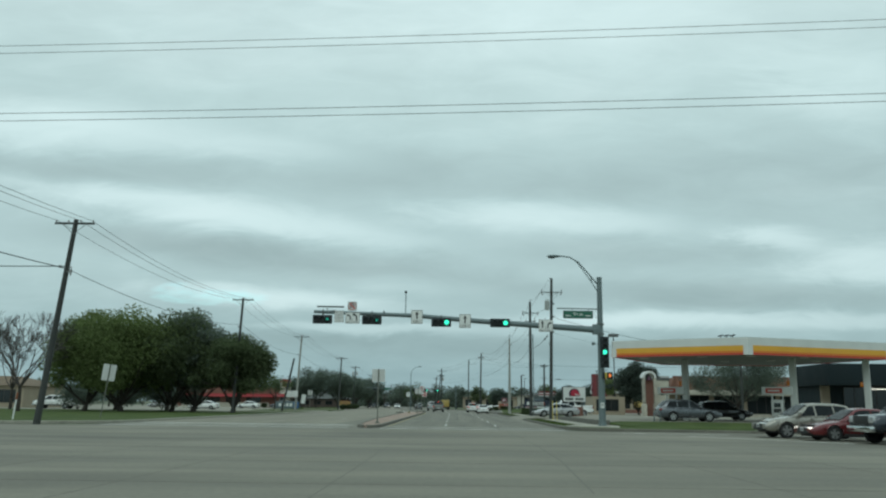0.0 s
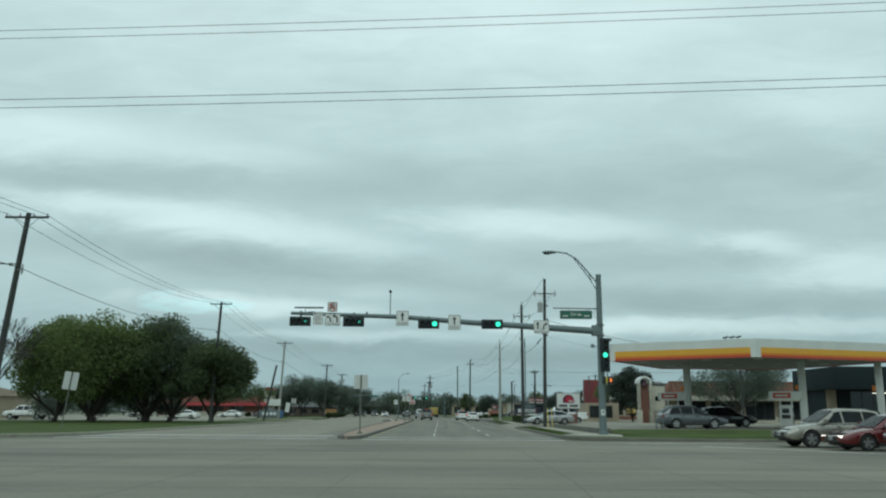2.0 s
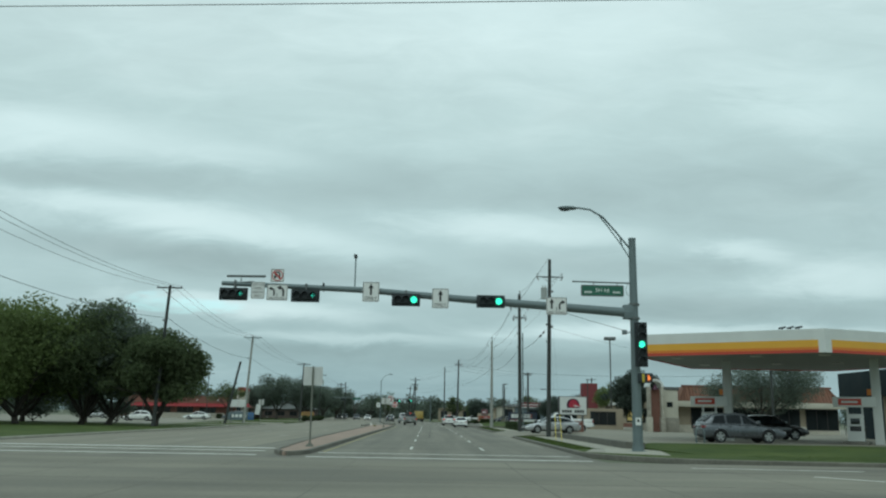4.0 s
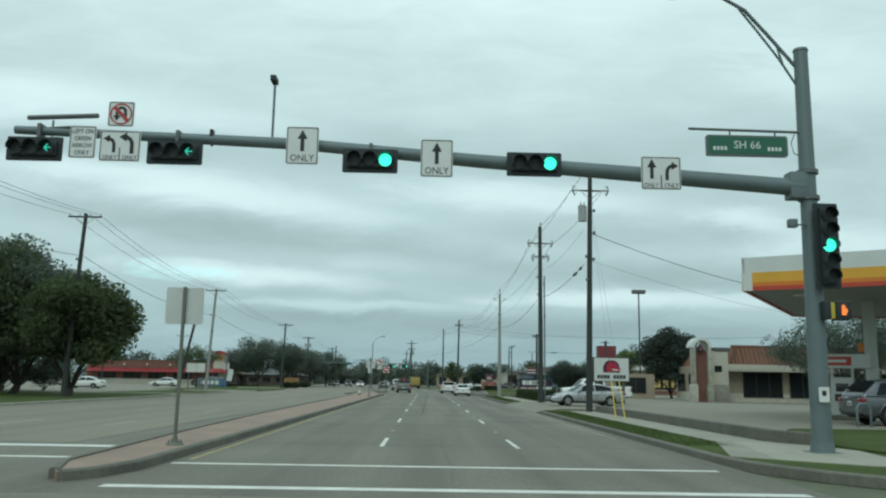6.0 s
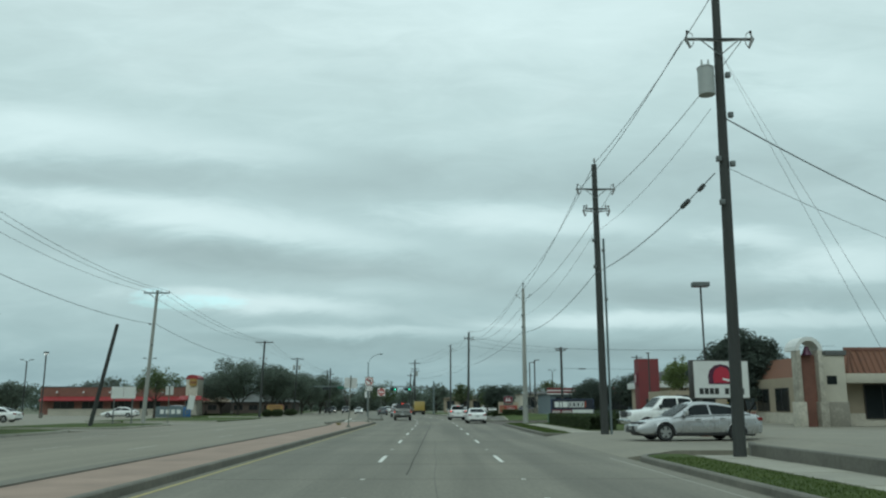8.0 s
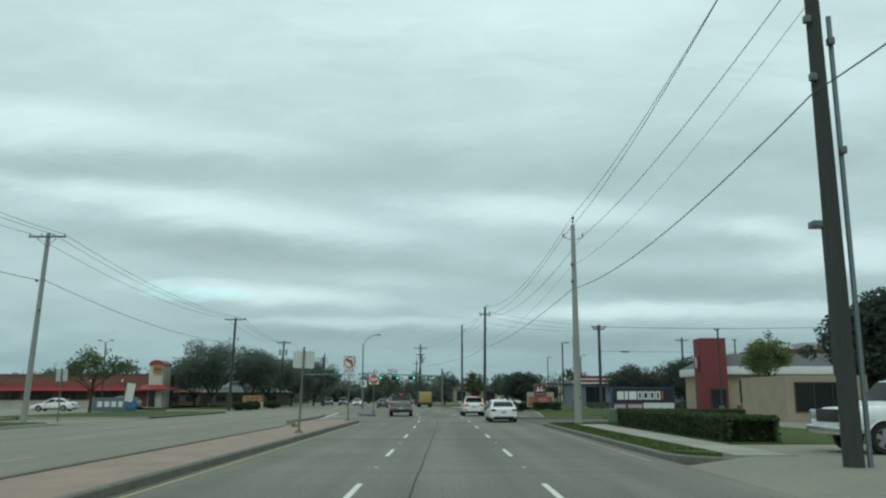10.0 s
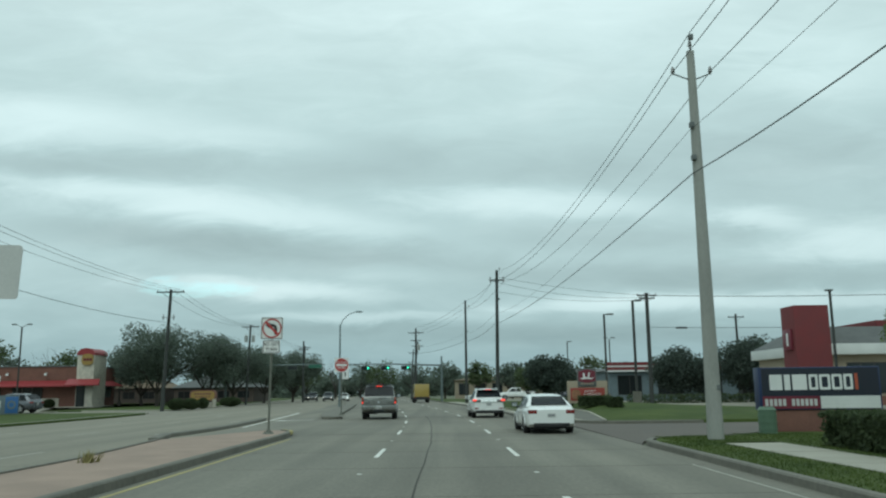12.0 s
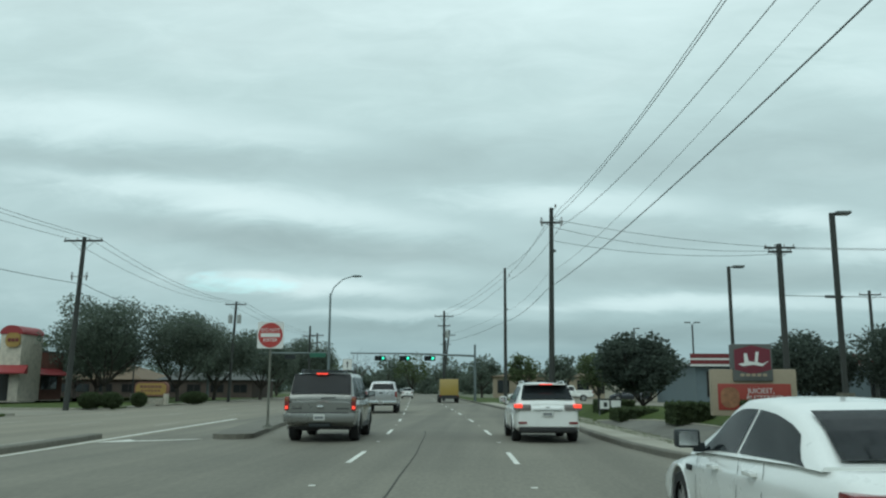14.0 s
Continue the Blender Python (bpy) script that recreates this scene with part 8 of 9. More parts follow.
# ---------------------------------------------------------------- shop sign by the hedge
ss = thing("shop_sign", "dark shop sign with white bars on a brick base", "sign", pose(13.75, 130.6, -0.12, 0, 0, -6) @ Matrix.Diagonal((0.93, 1, 0.98, 1)))
slab_part(ss, "brick_base", B["brown"], -1.75, 1.75, -0.25, 0.25, 0.0, 0.98, 0.02, "brown brick base")
slab_part(ss, "cabinet", B["blue_edge"], -2.02, 2.02, -0.3, 0.3, 0.96, 2.34, 0.02, "blue edged cabinet")
slab_part(ss, "top_panel", B["navy_sign"], -1.92, 1.96, -0.32, -0.301, 1.42, 2.3, 0, "dark navy panel")
x = -1.66
for w, h in ((0.42, 0.5), (0.2, 0.5), (0.48, 0.5)):
    slab_part(ss, "plain_bar", M["sign_white"], x, x + w, -0.332, -0.321, 1.6, 1.6 + h)
    x += w + 0.07
for w in (0.3, 0.36, 0.34, 0.3):
    bm = bmesh.new()
    o, i = rounded(w, 0.5, 0.04, x + w / 2, 1.85), rounded(w - 0.16, 0.34, 0.03, x + w / 2, 1.85)
    for k in range(len(o)):
        j = (k + 1) % len(o)
        plaque(bm, [o[k], o[j], i[j], i[k]], -0.332, -0.321)
    part("plain_bar", bm, M["sign_white"], ss)
    x += w + 0.05
slab_part(ss, "plain_stroke", B["orange_red"], x + 0.02, x + 0.12, -0.332, -0.321, 1.6, 2.12)
slab_part(ss, "maroon_panel", B["maroon"], -1.92, -0.02, -0.32, -0.301, 1.0, 1.40, 0, "maroon panel")
for k in range(12):
    if k != 5:
        slab_part(ss, "plain_bar", M["sign_back"], -1.85 + 0.148 * k, -1.75 + 0.148 * k, -0.332, -0.321, 1.09, 1.31)
slab_part(ss, "white_panel", B["white_fascia"], 0.0, 1.96, -0.32, -0.301, 1.0, 1.40, 0, "blank white panel")
ub = thing("utility_box", "green ribbed utility pedestal beside the shop sign", "utility box", pose(11.7, 129.6, 0.1))
bm = bmesh.new()
rod(bm, (0, 0, 0), (0, 0, 0.75), 0.27, 0.27, 14)
for z in (0.15, 0.35, 0.55):
    rod(bm, (0, 0, z), (0, 0, z + 0.06), 0.285, 0.285, 14)
part("shell", bm, B["green_box"], ub, smooth=40)
bm = bmesh.new()
rod(bm, (0, 0, 0.75), (0, 0, 0.85), 0.29, 0.2, 14)
part("cap", bm, B["green_box"], ub, smooth=40)

# ---------------------------------------------------------------- diner
dn = thing("diner", "brown brick diner with red awnings and a stone tower", "building", pose(1.6, -3.0, 0.25))
slab_part(dn, "wall", B["brown"], -69.0, -43.2, 206.0, 215.5, 0, 4.7, 0, "brown brick wall")
slab_part(dn, "foundation", B["stone"], -69.05, -43.15, 205.9, 215.5, -0.3, 0.0)
slab_part(dn, "foundation", B["stone"], -43.35, -40.65, 203.5, 205.88, -0.3, 0.0)
slab_part(dn, "parapet", B["grey_roof"], -69.1, -43.1, 205.9, 215.6, 4.7, 4.85, 0.02)
slab_part(dn, "lower_wall", B["cream"], -67.5, -46.0, 205.93, 206.05, 0, 1.0, 0, "cream lower wall")
bm = bmesh.new()
for x0, x1 in ((-68.5, -43.9),):
    vs = [bm.verts.new(p) for p in ((x0, 205.9, 3.1), (x1, 205.9, 3.1), (x1, 204.4, 2.45), (x0, 204.4, 2.45), (x0, 204.4, 2.35), (x1, 204.4, 2.35), (x1, 205.9, 2.35), (x0, 205.9, 2.35))]
    for f in ((0, 1, 2, 3), (3, 2, 5, 4), (4, 5, 6, 7), (0, 3, 4, 7), (1, 6, 5, 2)):
        bm.faces.new([vs[i] for i in f])
part("awning", bm, B["red_awning"], dn, "red metal awning")
bm = bmesh.new()
vs = [bm.verts.new(p) for p in ((-43.1, 205.0, 3.1), (-43.1, 214.5, 3.1), (-41.6, 214.5, 2.45), (-41.6, 205.0, 2.45), (-43.1, 205.0, 2.35), (-43.1, 214.5, 2.35))]
for f in ((0, 1, 2, 3), (4, 5, 2, 3), (0, 3, 4), (1, 5, 2)):
    bm.faces.new([vs[i] for i in f])
part("awning", bm, B["red_awning"], dn, "red metal awning")
for k in range(4):
    shop_window(dn, -66.6 + 5.0 * k, -63.0 + 5.0 * k, 205.9, 1.0, 2.4, 3)
for y0 in (207.6, 211.4):
    side_window(dn, -43.16, y0, y0 + 3.0, 1.0, 2.4, 2, 1)
slab_part(dn, "tower", B["stone"], -43.0, -41.0, 203.6, 207.2, 0, 6.0, 0.05, "pale stone entry tower")
bm = bmesh.new()
plaque(bm, [(-42.0 + 1.08 * math.cos(radians(a0)), 6.0 + 0.8 * math.sin(radians(a0))) for a0 in range(0, 181, 15)], 203.5, 207.3)
part("tower_roof", bm, B["red_awning"], dn, "rounded red tower roof")
bm = bmesh.new()
vs = [bm.verts.new(p) for p in ((-43.9, 203.58, 3.2), (-40.2, 203.58, 3.2), (-39.9, 202.5, 2.55), (-43.9, 202.5, 2.55), (-43.9, 202.5, 2.42), (-39.9, 202.5, 2.42), (-40.2, 203.58, 2.42), (-43.9, 203.58, 2.42))]
for f in ((0, 1, 2, 3), (3, 2, 5, 4), (4, 5, 6, 7), (0, 3, 4, 7), (1, 6, 5, 2), (0, 7, 6, 1)):
    bm.faces.new([vs[i] for i in f])
part("entry_awning", bm, B["red_awning"], dn, "red metal awning over the entry")
lg = part("tower_sign", plaque(bmesh.new(), rounded(1.35, 1.3, 0.45, -41.75, 5.45), 203.4, 203.58), B["mustard"], dn, "mustard yellow wall sign")
for k in range(3):
    slab_part(lg, "plain_bar", B["red_wall"], -42.2 + 0.36 * k, -41.92 + 0.36 * k, 203.36, 203.4, 5.3, 5.6)
slab_part(dn, "door", B["pane"], -42.9, -41.9, 203.55, 203.6, 0, 2.4)
for k in range(5):
    bm = bmesh.new()
    rod(bm, (-66.0 + 4.6 * k, 205.95, 4.0), (-66.0 + 4.6 * k, 205.6, 3.95), 0.05, 0.05, 6)
    bmesh.ops.create_cone(bm, cap_ends=True, segments=10, radius1=0.2, radius2=0.08, depth=0.25, matrix=pose(-66.0 + 4.6 * k, 205.55, 3.85))
    part("wall_lamp", bm, B["column"], dn, smooth=40)
bn = thing("lot_banner", "grey banner wall with pale bars and a blue shape", "sign", pose(-30.2, 166.0, 0.1))
slab_part(bn, "panel", B["teal_fence"], -4.6, 0.0, -0.05, 0.05, 0.1, 1.5, 0.01)
slab_part(bn, "logo_panel", B["blue_logo"], -0.98, -0.02, -0.07, -0.051, 0.2, 1.4, 0.01, "blue panel")
bm = bmesh.new()
ring_xz(bm, 0.2, 0.34, -0.08, -0.071, -0.5, 0.8, 8)
part("plain_shape", bm, B["teal_fence"], bn)
for k in range(4):
    slab_part(bn, "plain_bar", M["sign_white"], -4.0 + 0.72 * k, -3.5 + 0.72 * k, -0.06, -0.051, 0.55, 1.1)
fl = thing("feather_banner", "leaning pale banner on a short stake", "banner", pose(-28.6, 158.0, 0.1, 0, 8, 0))
slab_part(fl, "stake", M["galv"], -0.03, 0.03, -0.03, 0.03, 0, 2.9)
slab_part(fl, "cloth", B["white_fascia"], 0.03, 0.8, -0.01, 0.01, 1.2, 2.9, 0)
ys_ = thing("lot_sign", "low mustard sign on a stone base by the verge", "sign", pose(-24.8, 195.0, 0.1, 0, 0, -8))
slab_part(ys_, "base", B["stone"], -1.2, 1.2, -0.3, 0.3, 0, 0.55, 0.03)
part("surround", plaque(bmesh.new(), rounded(3.0, 1.16, 0.46, 0, 1.28), -0.15, 0.15), B["brown"], ys_, "dark brown surround")
part("panel", plaque(bmesh.new(), rounded(2.74, 0.92, 0.38, 0, 1.28), -0.17, -0.149), B["mustard"], ys_, "mustard sign panel with rounded ends")
for x in (-1.3, 1.3):
    slab_part(ys_, "post", B["stone"], x - 0.15, x + 0.15, -0.18, 0.18, 0, 0.9, 0.02)
for k in range(6):
    slab_part(ys_, "plain_bar", B["brown"], -0.98 + 0.33 * k, -0.7 + 0.33 * k, -0.182, -0.171, 1.36, 1.56)
    slab_part(ys_, "plain_bar", B["brown"], -0.88 + 0.3 * k, -0.66 + 0.3 * k, -0.182, -0.171, 1.06, 1.2)


# ---------------------------------------------------------------- low buildings further off
def low_house(name, label, x0, x1, y0, y1, h, roof_h, wall, roof, windows=4, over=0.5):
    t = thing(name, label, "building", pose(0, 0, 0.05), "far buildings")
    slab_part(t, "wall", wall, x0, x1, y0, y1, 0, h)
    bm = bmesh.new()
    i = min((y1 - y0), (x1 - x0)) * 0.35
    vs = [bm.verts.new(p) for p in ((x0 - over, y0 - over, h), (x1 + over, y0 - over, h), (x1 + over, y1 + over, h), (x0 - over, y1 + over, h), (x0 + i, y0 + i, h + roof_h), (x1 - i, y0 + i, h + roof_h), (x1 - i, y1 - i, h + roof_h), (x0 + i, y1 - i, h + roof_h))]
    for f in ((0, 1, 5, 4), (1, 2, 6, 5), (2, 3, 7, 6), (3, 0, 4, 7), (4, 5, 6, 7), (3, 2, 1, 0)):
        bm.faces.new([vs[k] for k in f])
    part("roof", bm, roof, t)
    for k in range(windows):
        w = (x1 - x0) / windows
        shop_window(t, x0 + w * (k + 0.2), x0 + w * (k + 0.8), y0 - 0.04, 0.8, h - 0.6, 2)
    return t


low_house("house", "low brown roofed building beyond the diner", -60.0, -46.6, 244.0, 258.0, 2.6, 2.2, B["dark_fence"], B["brown_roof"])
low_house("house", "low grey roofed house behind the live oaks", -44.6, -31.0, 246.0, 258.0, 2.6, 2.0, B["dark_fence"], B["grey_roof"])
low_house("shop", "long low tan shop far down the road", 4.0, 24.0, 268.0, 282.0, 3.6, 0.8, B["tan"], B["brown_roof"], 6)
low_house("shop", "far shop with a flat pale band", 20.0, 44.0, 236.0, 250.0, 4.2, 0.7, B["cream"], B["grey_roof"], 6)
t = low_house("shop", "far grey shop with red and white striped bands", 22.6, 58.0, 208.0, 226.0, 3.8, 0.4, B["teal_fence"], B["grey_roof"], 7)
for name, mat, z0, z1 in (("red_band", B["red_wall"], 4.42, 4.85), ("white_band", B["white_fascia"], 4.25, 4.42), ("red_band", B["red_wall"], 3.85, 4.25), ("white_band", B["white_fascia"], 3.66, 3.85)):
    slab_part(t, name, mat, 22.0, 58.6, 207.3, 207.45, z0, z1)
low_house("house", "low building behind the oaks", -96.0, -66.0, 128.0, 142.0, 3.4, 1.6, B["tan"], B["brown_roof"], 5)

# ---------------------------------------------------------------- trees and shrubs
def leaf_mesh(bm, centres, count, size, rng, flat=0.75):
    """Leaf clumps as small bent blades scattered through ellipsoids [(centre, radius)]."""
    weights = [r ** 2 for _, r in centres]
    for _ in range(count):
        c, r = rng.choices(centres, weights)[0]
        d = Vector((rng.gauss(0, 1), rng.gauss(0, 1), rng.gauss(0, 1))).normalized()
        p = c + Vector((d.x, d.y, d.z * flat)) * r * (rng.random() ** 0.42)
        s = size * rng.uniform(0.55, 1.25)
        a = Vector((rng.gauss(0, 1), rng.gauss(0, 1), rng.gauss(0, 0.7))).normalized()
        b = a.cross(Vector((rng.gauss(0, 1), rng.gauss(0, 1), rng.gauss(0, 1)))).normalized()
        v = [bm.verts.new(q) for q in (p - a * s, p - b * s * 0.45, p + a * s, p + b * s * 0.45)]
        bm.faces.new(v)


def branch(bm, p, d, length, r, level, rng, tips, spread=0.7, n=5):
    pts, rad = [p], [r]
    q = Vector(p)
    e = Vector(d)
    for k in range(4):
        e = (e + Vector((rng.gauss(0, 0.14), rng.gauss(0, 0.14), rng.gauss(0, 0.08) + 0.05))).normalized()
        q = q + e * length / 4
        pts.append(q.copy())
        rad.append(max(0.017, r * (1 - 0.16 * (k + 1))))
    tube(bm, pts, rad, n)
    tips.append(q.copy())
    if level <= 0:
        return
    for k in range(rng.choice((2, 3, 3))):
        f = rng.uniform(0.45, 1.0)
        base = pts[int(f * 4)]
        out_ = Vector((rng.gauss(0, 1), rng.gauss(0, 1), rng.gauss(0, 0.5))).normalized()
        branch(bm, base, (e + out_ * spread).normalized(), length * rng.uniform(0.55, 0.75), rad[int(f * 4)] * 0.6, level - 1, rng, tips, spread, max(3, n - 1))


def tree(x, y, h, r, seed, leaves, label, count=2600, size=0.26, trunk=None, z=0.1, low=0.28, name="tree", sparse=False, masses_n=26):
    """A tapered trunk with limbs, and a crown of small leaves in uneven masses."""
    rng = random.Random(seed)
    t = thing(name, label, "tree", pose(x, y, z), "trees")
    tr = trunk or h * 0.022 + 0.06
    bm = bmesh.new()
    lean = Vector((rng.uniform(-.3, .3), rng.uniform(-.3, .3), 0))
    fork = Vector((lean.x, lean.y, h * low))
    tube(bm, [(0, 0, -0.15), (lean.x * 0.3, lean.y * 0.3, h * low * 0.25), (lean.x * 0.7, lean.y * 0.7, h * low * 0.7), fork], [tr * 1.35, tr * 1.05, tr * 0.95, tr * 0.9], 9)
    tips, masses = [], []
    limbs = rng.choice((5, 6, 7))
    for k in range(limbs):
        a = 2 * math.pi * (k + rng.uniform(-.3, .3)) / limbs
        d = Vector((math.cos(a) * r * 0.62, math.sin(a) * r * 0.62, h * rng.uniform(0.26, 0.46)))
        branch(bm, fork, d.normalized(), d.length * rng.uniform(0.8, 1.05), tr * 0.55, 1 if not sparse else 2, rng, tips, 0.6)
    branch(bm, fork, Vector((rng.uniform(-.15, .15), rng.uniform(-.15, .15), 1)), h * 0.5, tr * 0.6, 1, rng, tips, 0.6)
    part("trunk", bm, M["bark"], t, smooth=50)
    centre = Vector((lean.x, lean.y, h * (low + 1) / 2 + 0.02 * h))
    top = h * (1 - low) / 2
    n = masses_n if not sparse else 18
    for k in range(n):
        d = Vector((rng.gauss(0, 1), rng.gauss(0, 1), rng.gauss(0, 0.9))).normalized()
        f = rng.uniform(0.45, 0.74)
        d.z = max(d.z, -0.72)
        masses.append((centre + Vector((d.x * r * f, d.y * r * f, d.z * top * f)), r * rng.uniform(0.27, 0.40) * (0.75 if sparse else 1.0)))
    masses.append((centre, r * 0.62))
    for p in tips[:: 2 if not sparse else 1]:
        masses.append((p, r * rng.uniform(0.14, 0.24)))
    bm = bmesh.new()
    leaf_mesh(bm, masses, count, size, rng)
    part("crown", bm, leaves, t, "uneven leafy crown")
    return t


def bare_tree(x, y, h, seed, label, levels=4, z=0.1):
    rng = random.Random(seed)
    t = thing("tree", label, "tree", pose(x, y, z), "trees")
    bm = bmesh.new()
    tips = []
    fork = Vector((0, 0, h * 0.22))
    tube(bm, [(0, 0, -0.1), (0.02, 0, h * 0.12), fork], [0.24, 0.2, 0.17], 8)
    part("trunk", bm, M["bark"], t, smooth=50)
    bm = bmesh.new()
    for k in range(7):
        a = 2 * math.pi * k / 7 + rng.uniform(-.2, .2)
        branch(bm, fork, Vector((math.cos(a) * 0.6, math.sin(a) * 0.6, rng.uniform(0.6, 1.2))).normalized(), h * 0.42, 0.1, levels - 1, rng, tips, 0.55, 4)
    part("crown", bm, M["twig"], t, "bare grey branches")
    return t


# oaks on the far corner
for k, (x, y, h, r, lm, lb) in enumerate((
        (-42.6, 97.0, 12.2, 5.6, "leaf_fresh", "broad oak with fresh green leaves on the verge"),
        (-37.6, 95.5, 12.6, 7.2, "leaf_fresh", "tall oak with bright spring leaves on the verge"),
        (-33.0, 99.0, 12.2, 6.8, "leaf", "broad green oak on the verge"),
        (-30.6, 99.5, 12.9, 5.6, "leaf_dark", "dark evergreen oak at the edge of the verge"),
        (-24.9, 96.0, 10.2, 4.7, "leaf", "smaller evergreen oak beside the dark one"),
        (-38.0, 112.0, 11.6, 7.0, "leaf_dark", "dark oak standing behind the front row"),
        (-45.0, 112.0, 11.4, 7.0, "leaf", "green oak standing behind the front row"))):
    tree(x, y, h, r, 20 + k, M[lm], lb, 36000, 0.19, 0.30, low=0.05, masses_n=60)
for k, (x, y, r) in enumerate(((-52.0, 116.0, 3.4), (-46.5, 118.0, 3.2), (-41.0, 118.5, 3.0), (-36.5, 117.0, 2.6))):
    tree(x, y, 3.8, r, 140 + k, M["leaf_dark"], "low dark bush between the oaks", 3200, 0.16, 0.08, low=0.03, name="bush")
bare_tree(-45.6, 88.0, 11.6, 3, "bare grey tree with dense twigs beside the oaks", 6)
bare_tree(-55.0, 104.0, 11.4, 5, "bare brown tree with dense twigs beyond the verge", 6)
tree(-35.0, 166.0, 7.0, 3.4, 40, M["leaf"], "thin leafed tree in front of the diner", 2600, 0.16, 0.14, sparse=True, low=0.3)
for k, (x, y, h, r) in enumerate(((-33.0, 204.0, 10.8, 6.2), (-28.6, 211.0, 9.6, 5.6), (-28.6, 222.0, 9.2, 5.8), (-27.0, 236.0, 9.0, 5.6), (-25.0, 250.0, 9.2, 5.6), (-38.5, 214.0, 9.0, 5.0))):
    tree(x, y, h, r, 50 + k, M["leaf_dark"], "dark live oak with a forked trunk on the verge", 17000, 0.16, 0.2, low=0.14, masses_n=36)
# right hand trees
tree(30.2, 133.0, 8.7, 3.8, 60, M["leaf_black"], "dense dark evergreen behind the restaurant", 22000, 0.19, 0.16, low=0.06, masses_n=54)
tree(36.0, 104.0, 7.8, 6.6, 61, M["leaf_dark"], "spreading thin leafed tree behind the petrol canopy", 26000, 0.115, 0.2, sparse=True, low=0.2)
tree(30.0, 152.0, 6.6, 2.5, 63, M["leaf_fresh"], "fresh green tree in the parking lot", 6000, 0.13, 0.1, low=0.42)
tree(10.6, 171.0, 4.1, 2.6, 64, M["leaf_black"], "low dark evergreen on the grass bank", 15000, 0.13, 0.12, low=0.03, z=0.55, masses_n=46)
tree(9.4, 178.5, 3.6, 1.6, 65, M["leaf"], "small round tree on the grass bank", 1600, 0.14, 0.08, low=0.15, z=0.5)
for k, (x, y, h, r) in enumerate(((27.6, 195.0, 6.4, 4.2), (34.5, 192.0, 7.2, 5.2), (42.0, 195.0, 7.6, 4.8), (48.0, 192.0, 7.2, 4.2), (55.0, 190.0, 7.0, 4.2))):
    tree(x, y, h, r, 70 + k, M["leaf_black"] if k != 2 else M["leaf_dark"], "round dark tree along the lot's far edge", 12000, 0.19, 0.12, low=0.03, masses_n=46)
# woods further off: trees one can tell apart along the road, then joined masses
for k, (x, y, h, r) in enumerate(((14.0, 252.0, 7.0, 3.4), (9.0, 262.0, 7.4, 3.2), (2.0, 284.0, 8.0, 4.0), (-6.0, 312.0, 9.5, 5.0), (-14.0, 316.0, 9.5, 5.4), (-36.0, 310.0, 10.0, 5.4), (22.0, 272.0, 8.0, 4.6), (30.0, 262.0, 8.5, 4.6), (46.0, 258.0, 8.5, 4.8), (-20.0, 320.0, 9.5, 5.4), (-28.0, 284.0, 9.0, 5.0), (-34.0, 272.0, 9.4, 5.0), (-50.0, 232.0, 8.4, 4.4), (-58.0, 234.0, 8.8, 4.6), (-66.0, 232.0, 8.6, 4.2))):
    tree(x, y, h, r, 90 + k, M[("leaf_dark", "leaf", "leaf_dark")[k % 3]], "far tree beside the road", 1300, 0.34, 0.2, low=0.15)
for k, (x, y, h, r) in enumerate(((-74.0, 238.0, 7.6, 4.4), (-84.0, 226.0, 7.0, 4.6), (-95.0, 214.0, 6.6, 4.4), (-104.0, 222.0, 7.4, 4.8))):
    tree(x, y, h, r, 160 + k, M["leaf_dark"], "low tree beyond the diner", 3600, 0.26, 0.16, low=0.06)
for k, (x, y, h) in enumerate(((-58.0, 232.0, 10.0), (-24.0, 300.0, 11.0), (-64.0, 224.0, 9.5), (23.0, 232.0, 8.0), (-70.0, 170.0, 9.0), (44.0, 214.0, 9.0))):
    bare_tree(x, y, h, 30 + k, "far bare tree above the roofs", 3)
rng = random.Random(11)
bm = bmesh.new()
for k in range(270):
    a = rng.uniform(-1.15, 1.15) if k < 190 else rng.uniform(-0.22, 0.14)
    d = rng.uniform(330, 520) if k < 190 else rng.uniform(330, 400)
    x, y = d * math.sin(a), 40 + d * math.cos(a)
    h = rng.uniform(9.0, 14.0) if k < 190 else rng.uniform(5.5, 8.5)
    r = rng.uniform(5.5, 9.0) if k < 190 else rng.uniform(3.5, 5.5)
    cs = [(Vector((x + rng.uniform(-r, r) * 0.6, y + rng.uniform(-r, r) * 0.6, h * rng.uniform(0.08, 0.72))), r * rng.uniform(0.4, 0.6)) for _ in range(5)]
    leaf_mesh(bm, cs, 480, 0.7, rng)
tagged(new("far_woods", finish(bm, "far_woods", M["leaf_dark"])), "distant dark tree line along the horizon", "woods", kind="stuff")


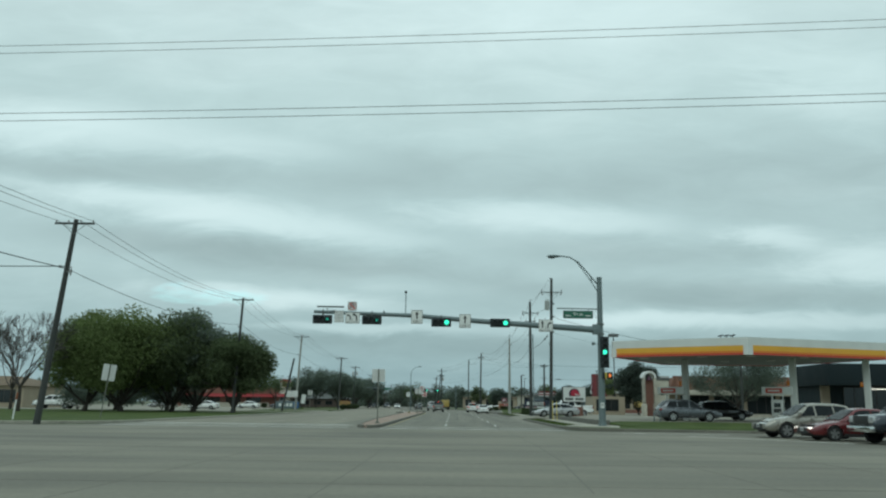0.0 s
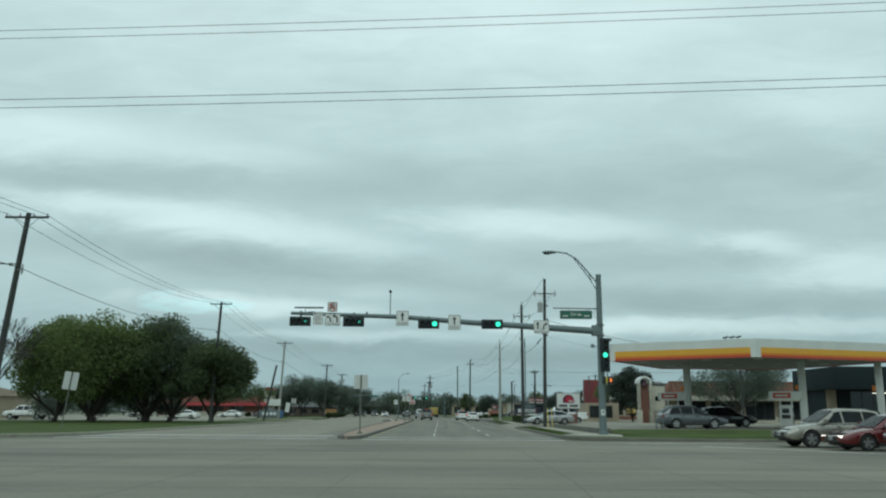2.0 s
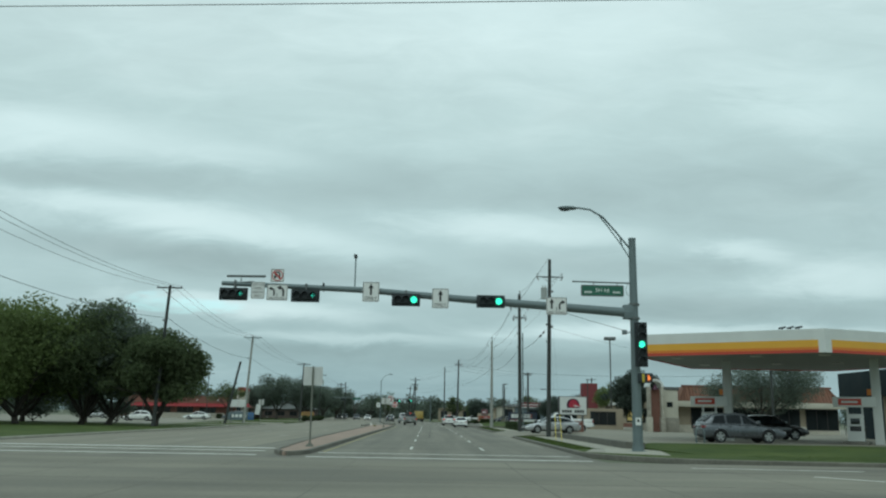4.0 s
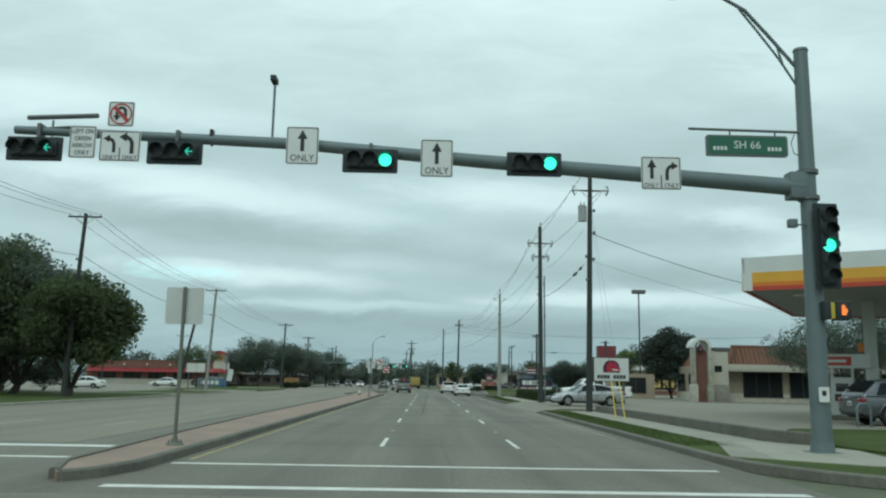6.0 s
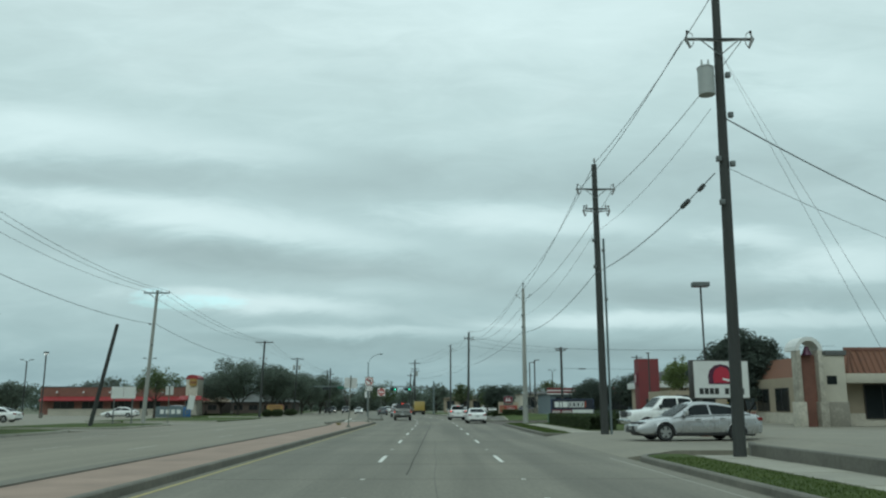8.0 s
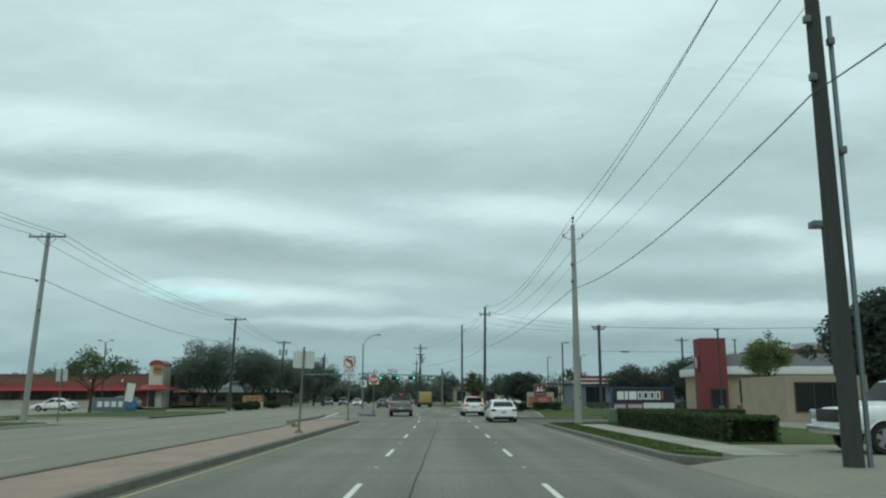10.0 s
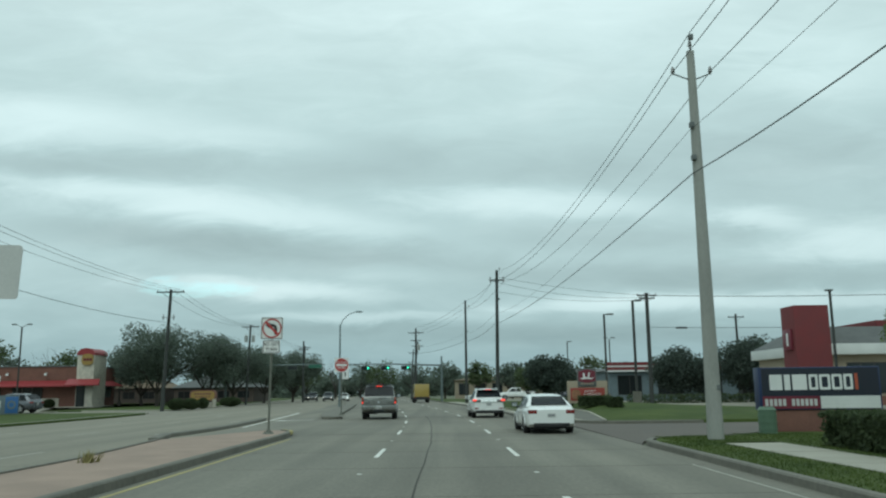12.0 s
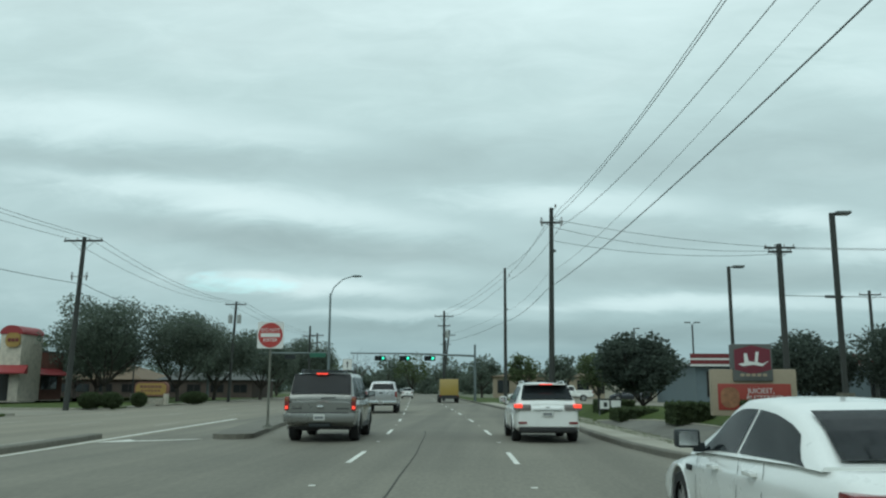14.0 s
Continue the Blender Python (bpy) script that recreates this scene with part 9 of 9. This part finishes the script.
def shrub(x, y, w, d, h, seed, label, z=0.1, name="shrub", mat="hedge", count=None, size=0.075, ball=False):
    """A clipped shrub or hedge: a dense mass of small leaves over a twiggy core."""
    rng = random.Random(seed)
    t = thing(name, label, "hedge" if name == "hedge" else "shrub", pose(x, y, z), "shrubs")
    bm = bmesh.new()
    if ball:
        bmesh.ops.create_icosphere(bm, subdivisions=2, radius=0.5, matrix=pose(0, 0, h * 0.47) @ Matrix.Diagonal((w * 0.86, d * 0.86, h * 0.9, 1)))
    else:
        box(bm, -w * 0.42, w * 0.42, -d * 0.44, d * 0.44, 0.0, h * 0.86, min(w, d, h) * 0.2)
    part("core", bm, M["hedge"], t)
    bm = bmesh.new()
    for _ in range(count or int(900 * (w * d + (w + d) * h))):
        f = rng.randrange(3)
        p = Vector((rng.uniform(-.5, .5) * w, rng.uniform(-.5, .5) * d, rng.uniform(0.02, 1) * h))
        if ball:
            q = Vector((rng.gauss(0, 1), rng.gauss(0, 1), rng.gauss(0, 1))).normalized() * rng.gauss(0.47, 0.025)
            p = Vector((q.x * w, q.y * d, h * (0.5 + q.z)))
        elif f == 0:
            p.x = rng.choice((-.46, .46)) * w + rng.gauss(0, 0.035)
        elif f == 1:
            p.y = rng.choice((-.47, .47)) * d + rng.gauss(0, 0.035)
        else:
            p.z = h * 0.93 + rng.gauss(0, 0.035)
        s = size * rng.uniform(0.6, 1.3)
        a = Vector((rng.gauss(0, 1), rng.gauss(0, 1), rng.gauss(0, 1))).normalized()
        b = a.cross(Vector((rng.gauss(0, 1), rng.gauss(0, 1), rng.gauss(0, 1)))).normalized()
        bm.faces.new([bm.verts.new(q) for q in (p - a * s, p - b * s * 0.5, p + a * s, p + b * s * 0.5)])
    part("foliage", bm, M[mat], t)
    return t


shrub(11.6, 115.4, 1.7, 17.2, 0.86, 1, "long clipped dark green hedge beside the footpath", name="hedge", count=26000)
shrub(14.8, 123.0, 4.4, 1.5, 0.86, 2, "clipped hedge end turning from the footpath", name="hedge")
shrub(10.05, 149.9, 1.7, 1.0, 0.55, 3, "low clipped shrub before the monument sign", 0.62)
shrub(10.85, 148.4, 0.75, 0.8, 0.55, 4, "small clipped shrub at the corner of the bank", 0.55)
shrub(8.95, 154.8, 1.2, 1.4, 0.66, 5, "green clipped shrub beside the monument sign", 0.40)
shrub(8.3, 161.0, 1.5, 2.2, 0.42, 7, "low spreading ground cover on the bank", 0.30)
shrub(8.6, 168.0, 1.5, 3.0, 0.7, 6, "low dark shrub row on the bank", 0.26)
for k, (x, y, w) in enumerate(((-23.4, 181.6, 1.5), (-22.2, 182.0, 1.5), (-22.6, 187.4, 1.1), (-23.2, 200.5, 2.4), (-45.5, 203.0, 1.5))):
    shrub(x, y, w, w, 1.05, 20 + k, "round clipped shrub by the verge", ball=True)
rowx = thing("hedge_row", "low dark hedge along the lot", "hedge", pose(30.0, 187.0, 0.1), "shrubs")
rng = random.Random(5)
bm = bmesh.new()
for _ in range(4200):
    p = Vector((rng.uniform(-10, 12), rng.gauss(0, 0.35), rng.uniform(0, 0.9)))
    s = 0.13 * rng.uniform(0.6, 1.3)
    a = Vector((rng.gauss(0, 1), rng.gauss(0, 1), rng.gauss(0, 1))).normalized()
    b = a.cross(Vector((rng.gauss(0, 1), rng.gauss(0, 1), rng.gauss(0, 1)))).normalized()
    bm.faces.new([bm.verts.new(q) for q in (p - a * s, p - b * s * 0.5, p + a * s, p + b * s * 0.5)])
part("foliage", bm, M["hedge"], rowx)
bk = thing("small_sign", "small black board with two white notices on the bank", "sign", pose(8.0, 165.0, 0.36))
slab_part(bk, "board", M["sign_black"], -0.52, 0.5, -0.03, 0.03, 0.22, 0.72, 0.01)
slab_part(bk, "notice", B["white_fascia"], -0.44, -0.03, -0.036, -0.031, 0.28, 0.64)
slab_part(bk, "notice", B["white_fascia"], 0.04, 0.46, -0.036, -0.031, 0.28, 0.64)
slab_part(bk, "plain_shape", M["sign_black"], -0.28, -0.12, -0.04, -0.037, 0.36, 0.56)
for x in (-0.45, 0.45):
    slab_part(bk, "leg", M["galv_dark"], x - 0.03, x + 0.03, 0.03, 0.07, 0, 0.7)

# grass tufts where the verges come close
rng = random.Random(21)
verts, faces = [], []
for x0, x1, y0, y1, z, n in ((7.45, 8.88, 56.0, 80.0, 0.13, 5200), (7.45, 8.88, 103.0, 126.5, 0.13, 6600), (7.9, 10.3, 126.2, 128.6, 0.13, 1500), (10.45, 10.7, 107.0, 122.0, 0.14, 700), (10.5, 13.0, 122.5, 129.5, 0.14, 3000), (7.6, 8.7, 147.0, 175.0, 0.13, 4200), (14.0, 30.0, 48.0, 52.0, 0.12, 4000)):
    for _ in range(2 * n):
        x, y = rng.uniform(x0, x1), rng.uniform(y0, y1)
        x += bend(y)
        a, hh = rng.uniform(0, 6.28), rng.uniform(0.02, 0.055)
        i = len(verts)
        c, s = math.cos(a) * 0.008, math.sin(a) * 0.008
        verts += [(x - c, y - s, z), (x + c, y + s, z), (x + rng.gauss(0, .025), y + rng.gauss(0, .025), z + hh)]
        faces.append((i, i + 1, i + 2))
me = bpy.data.meshes.new("grass_tufts")
me.from_pydata(verts, [], faces)
me.materials.append(M["blade"])
tagged(new("grass_tufts", me), "short grass blades on the mown verges", "grass", kind="stuff")
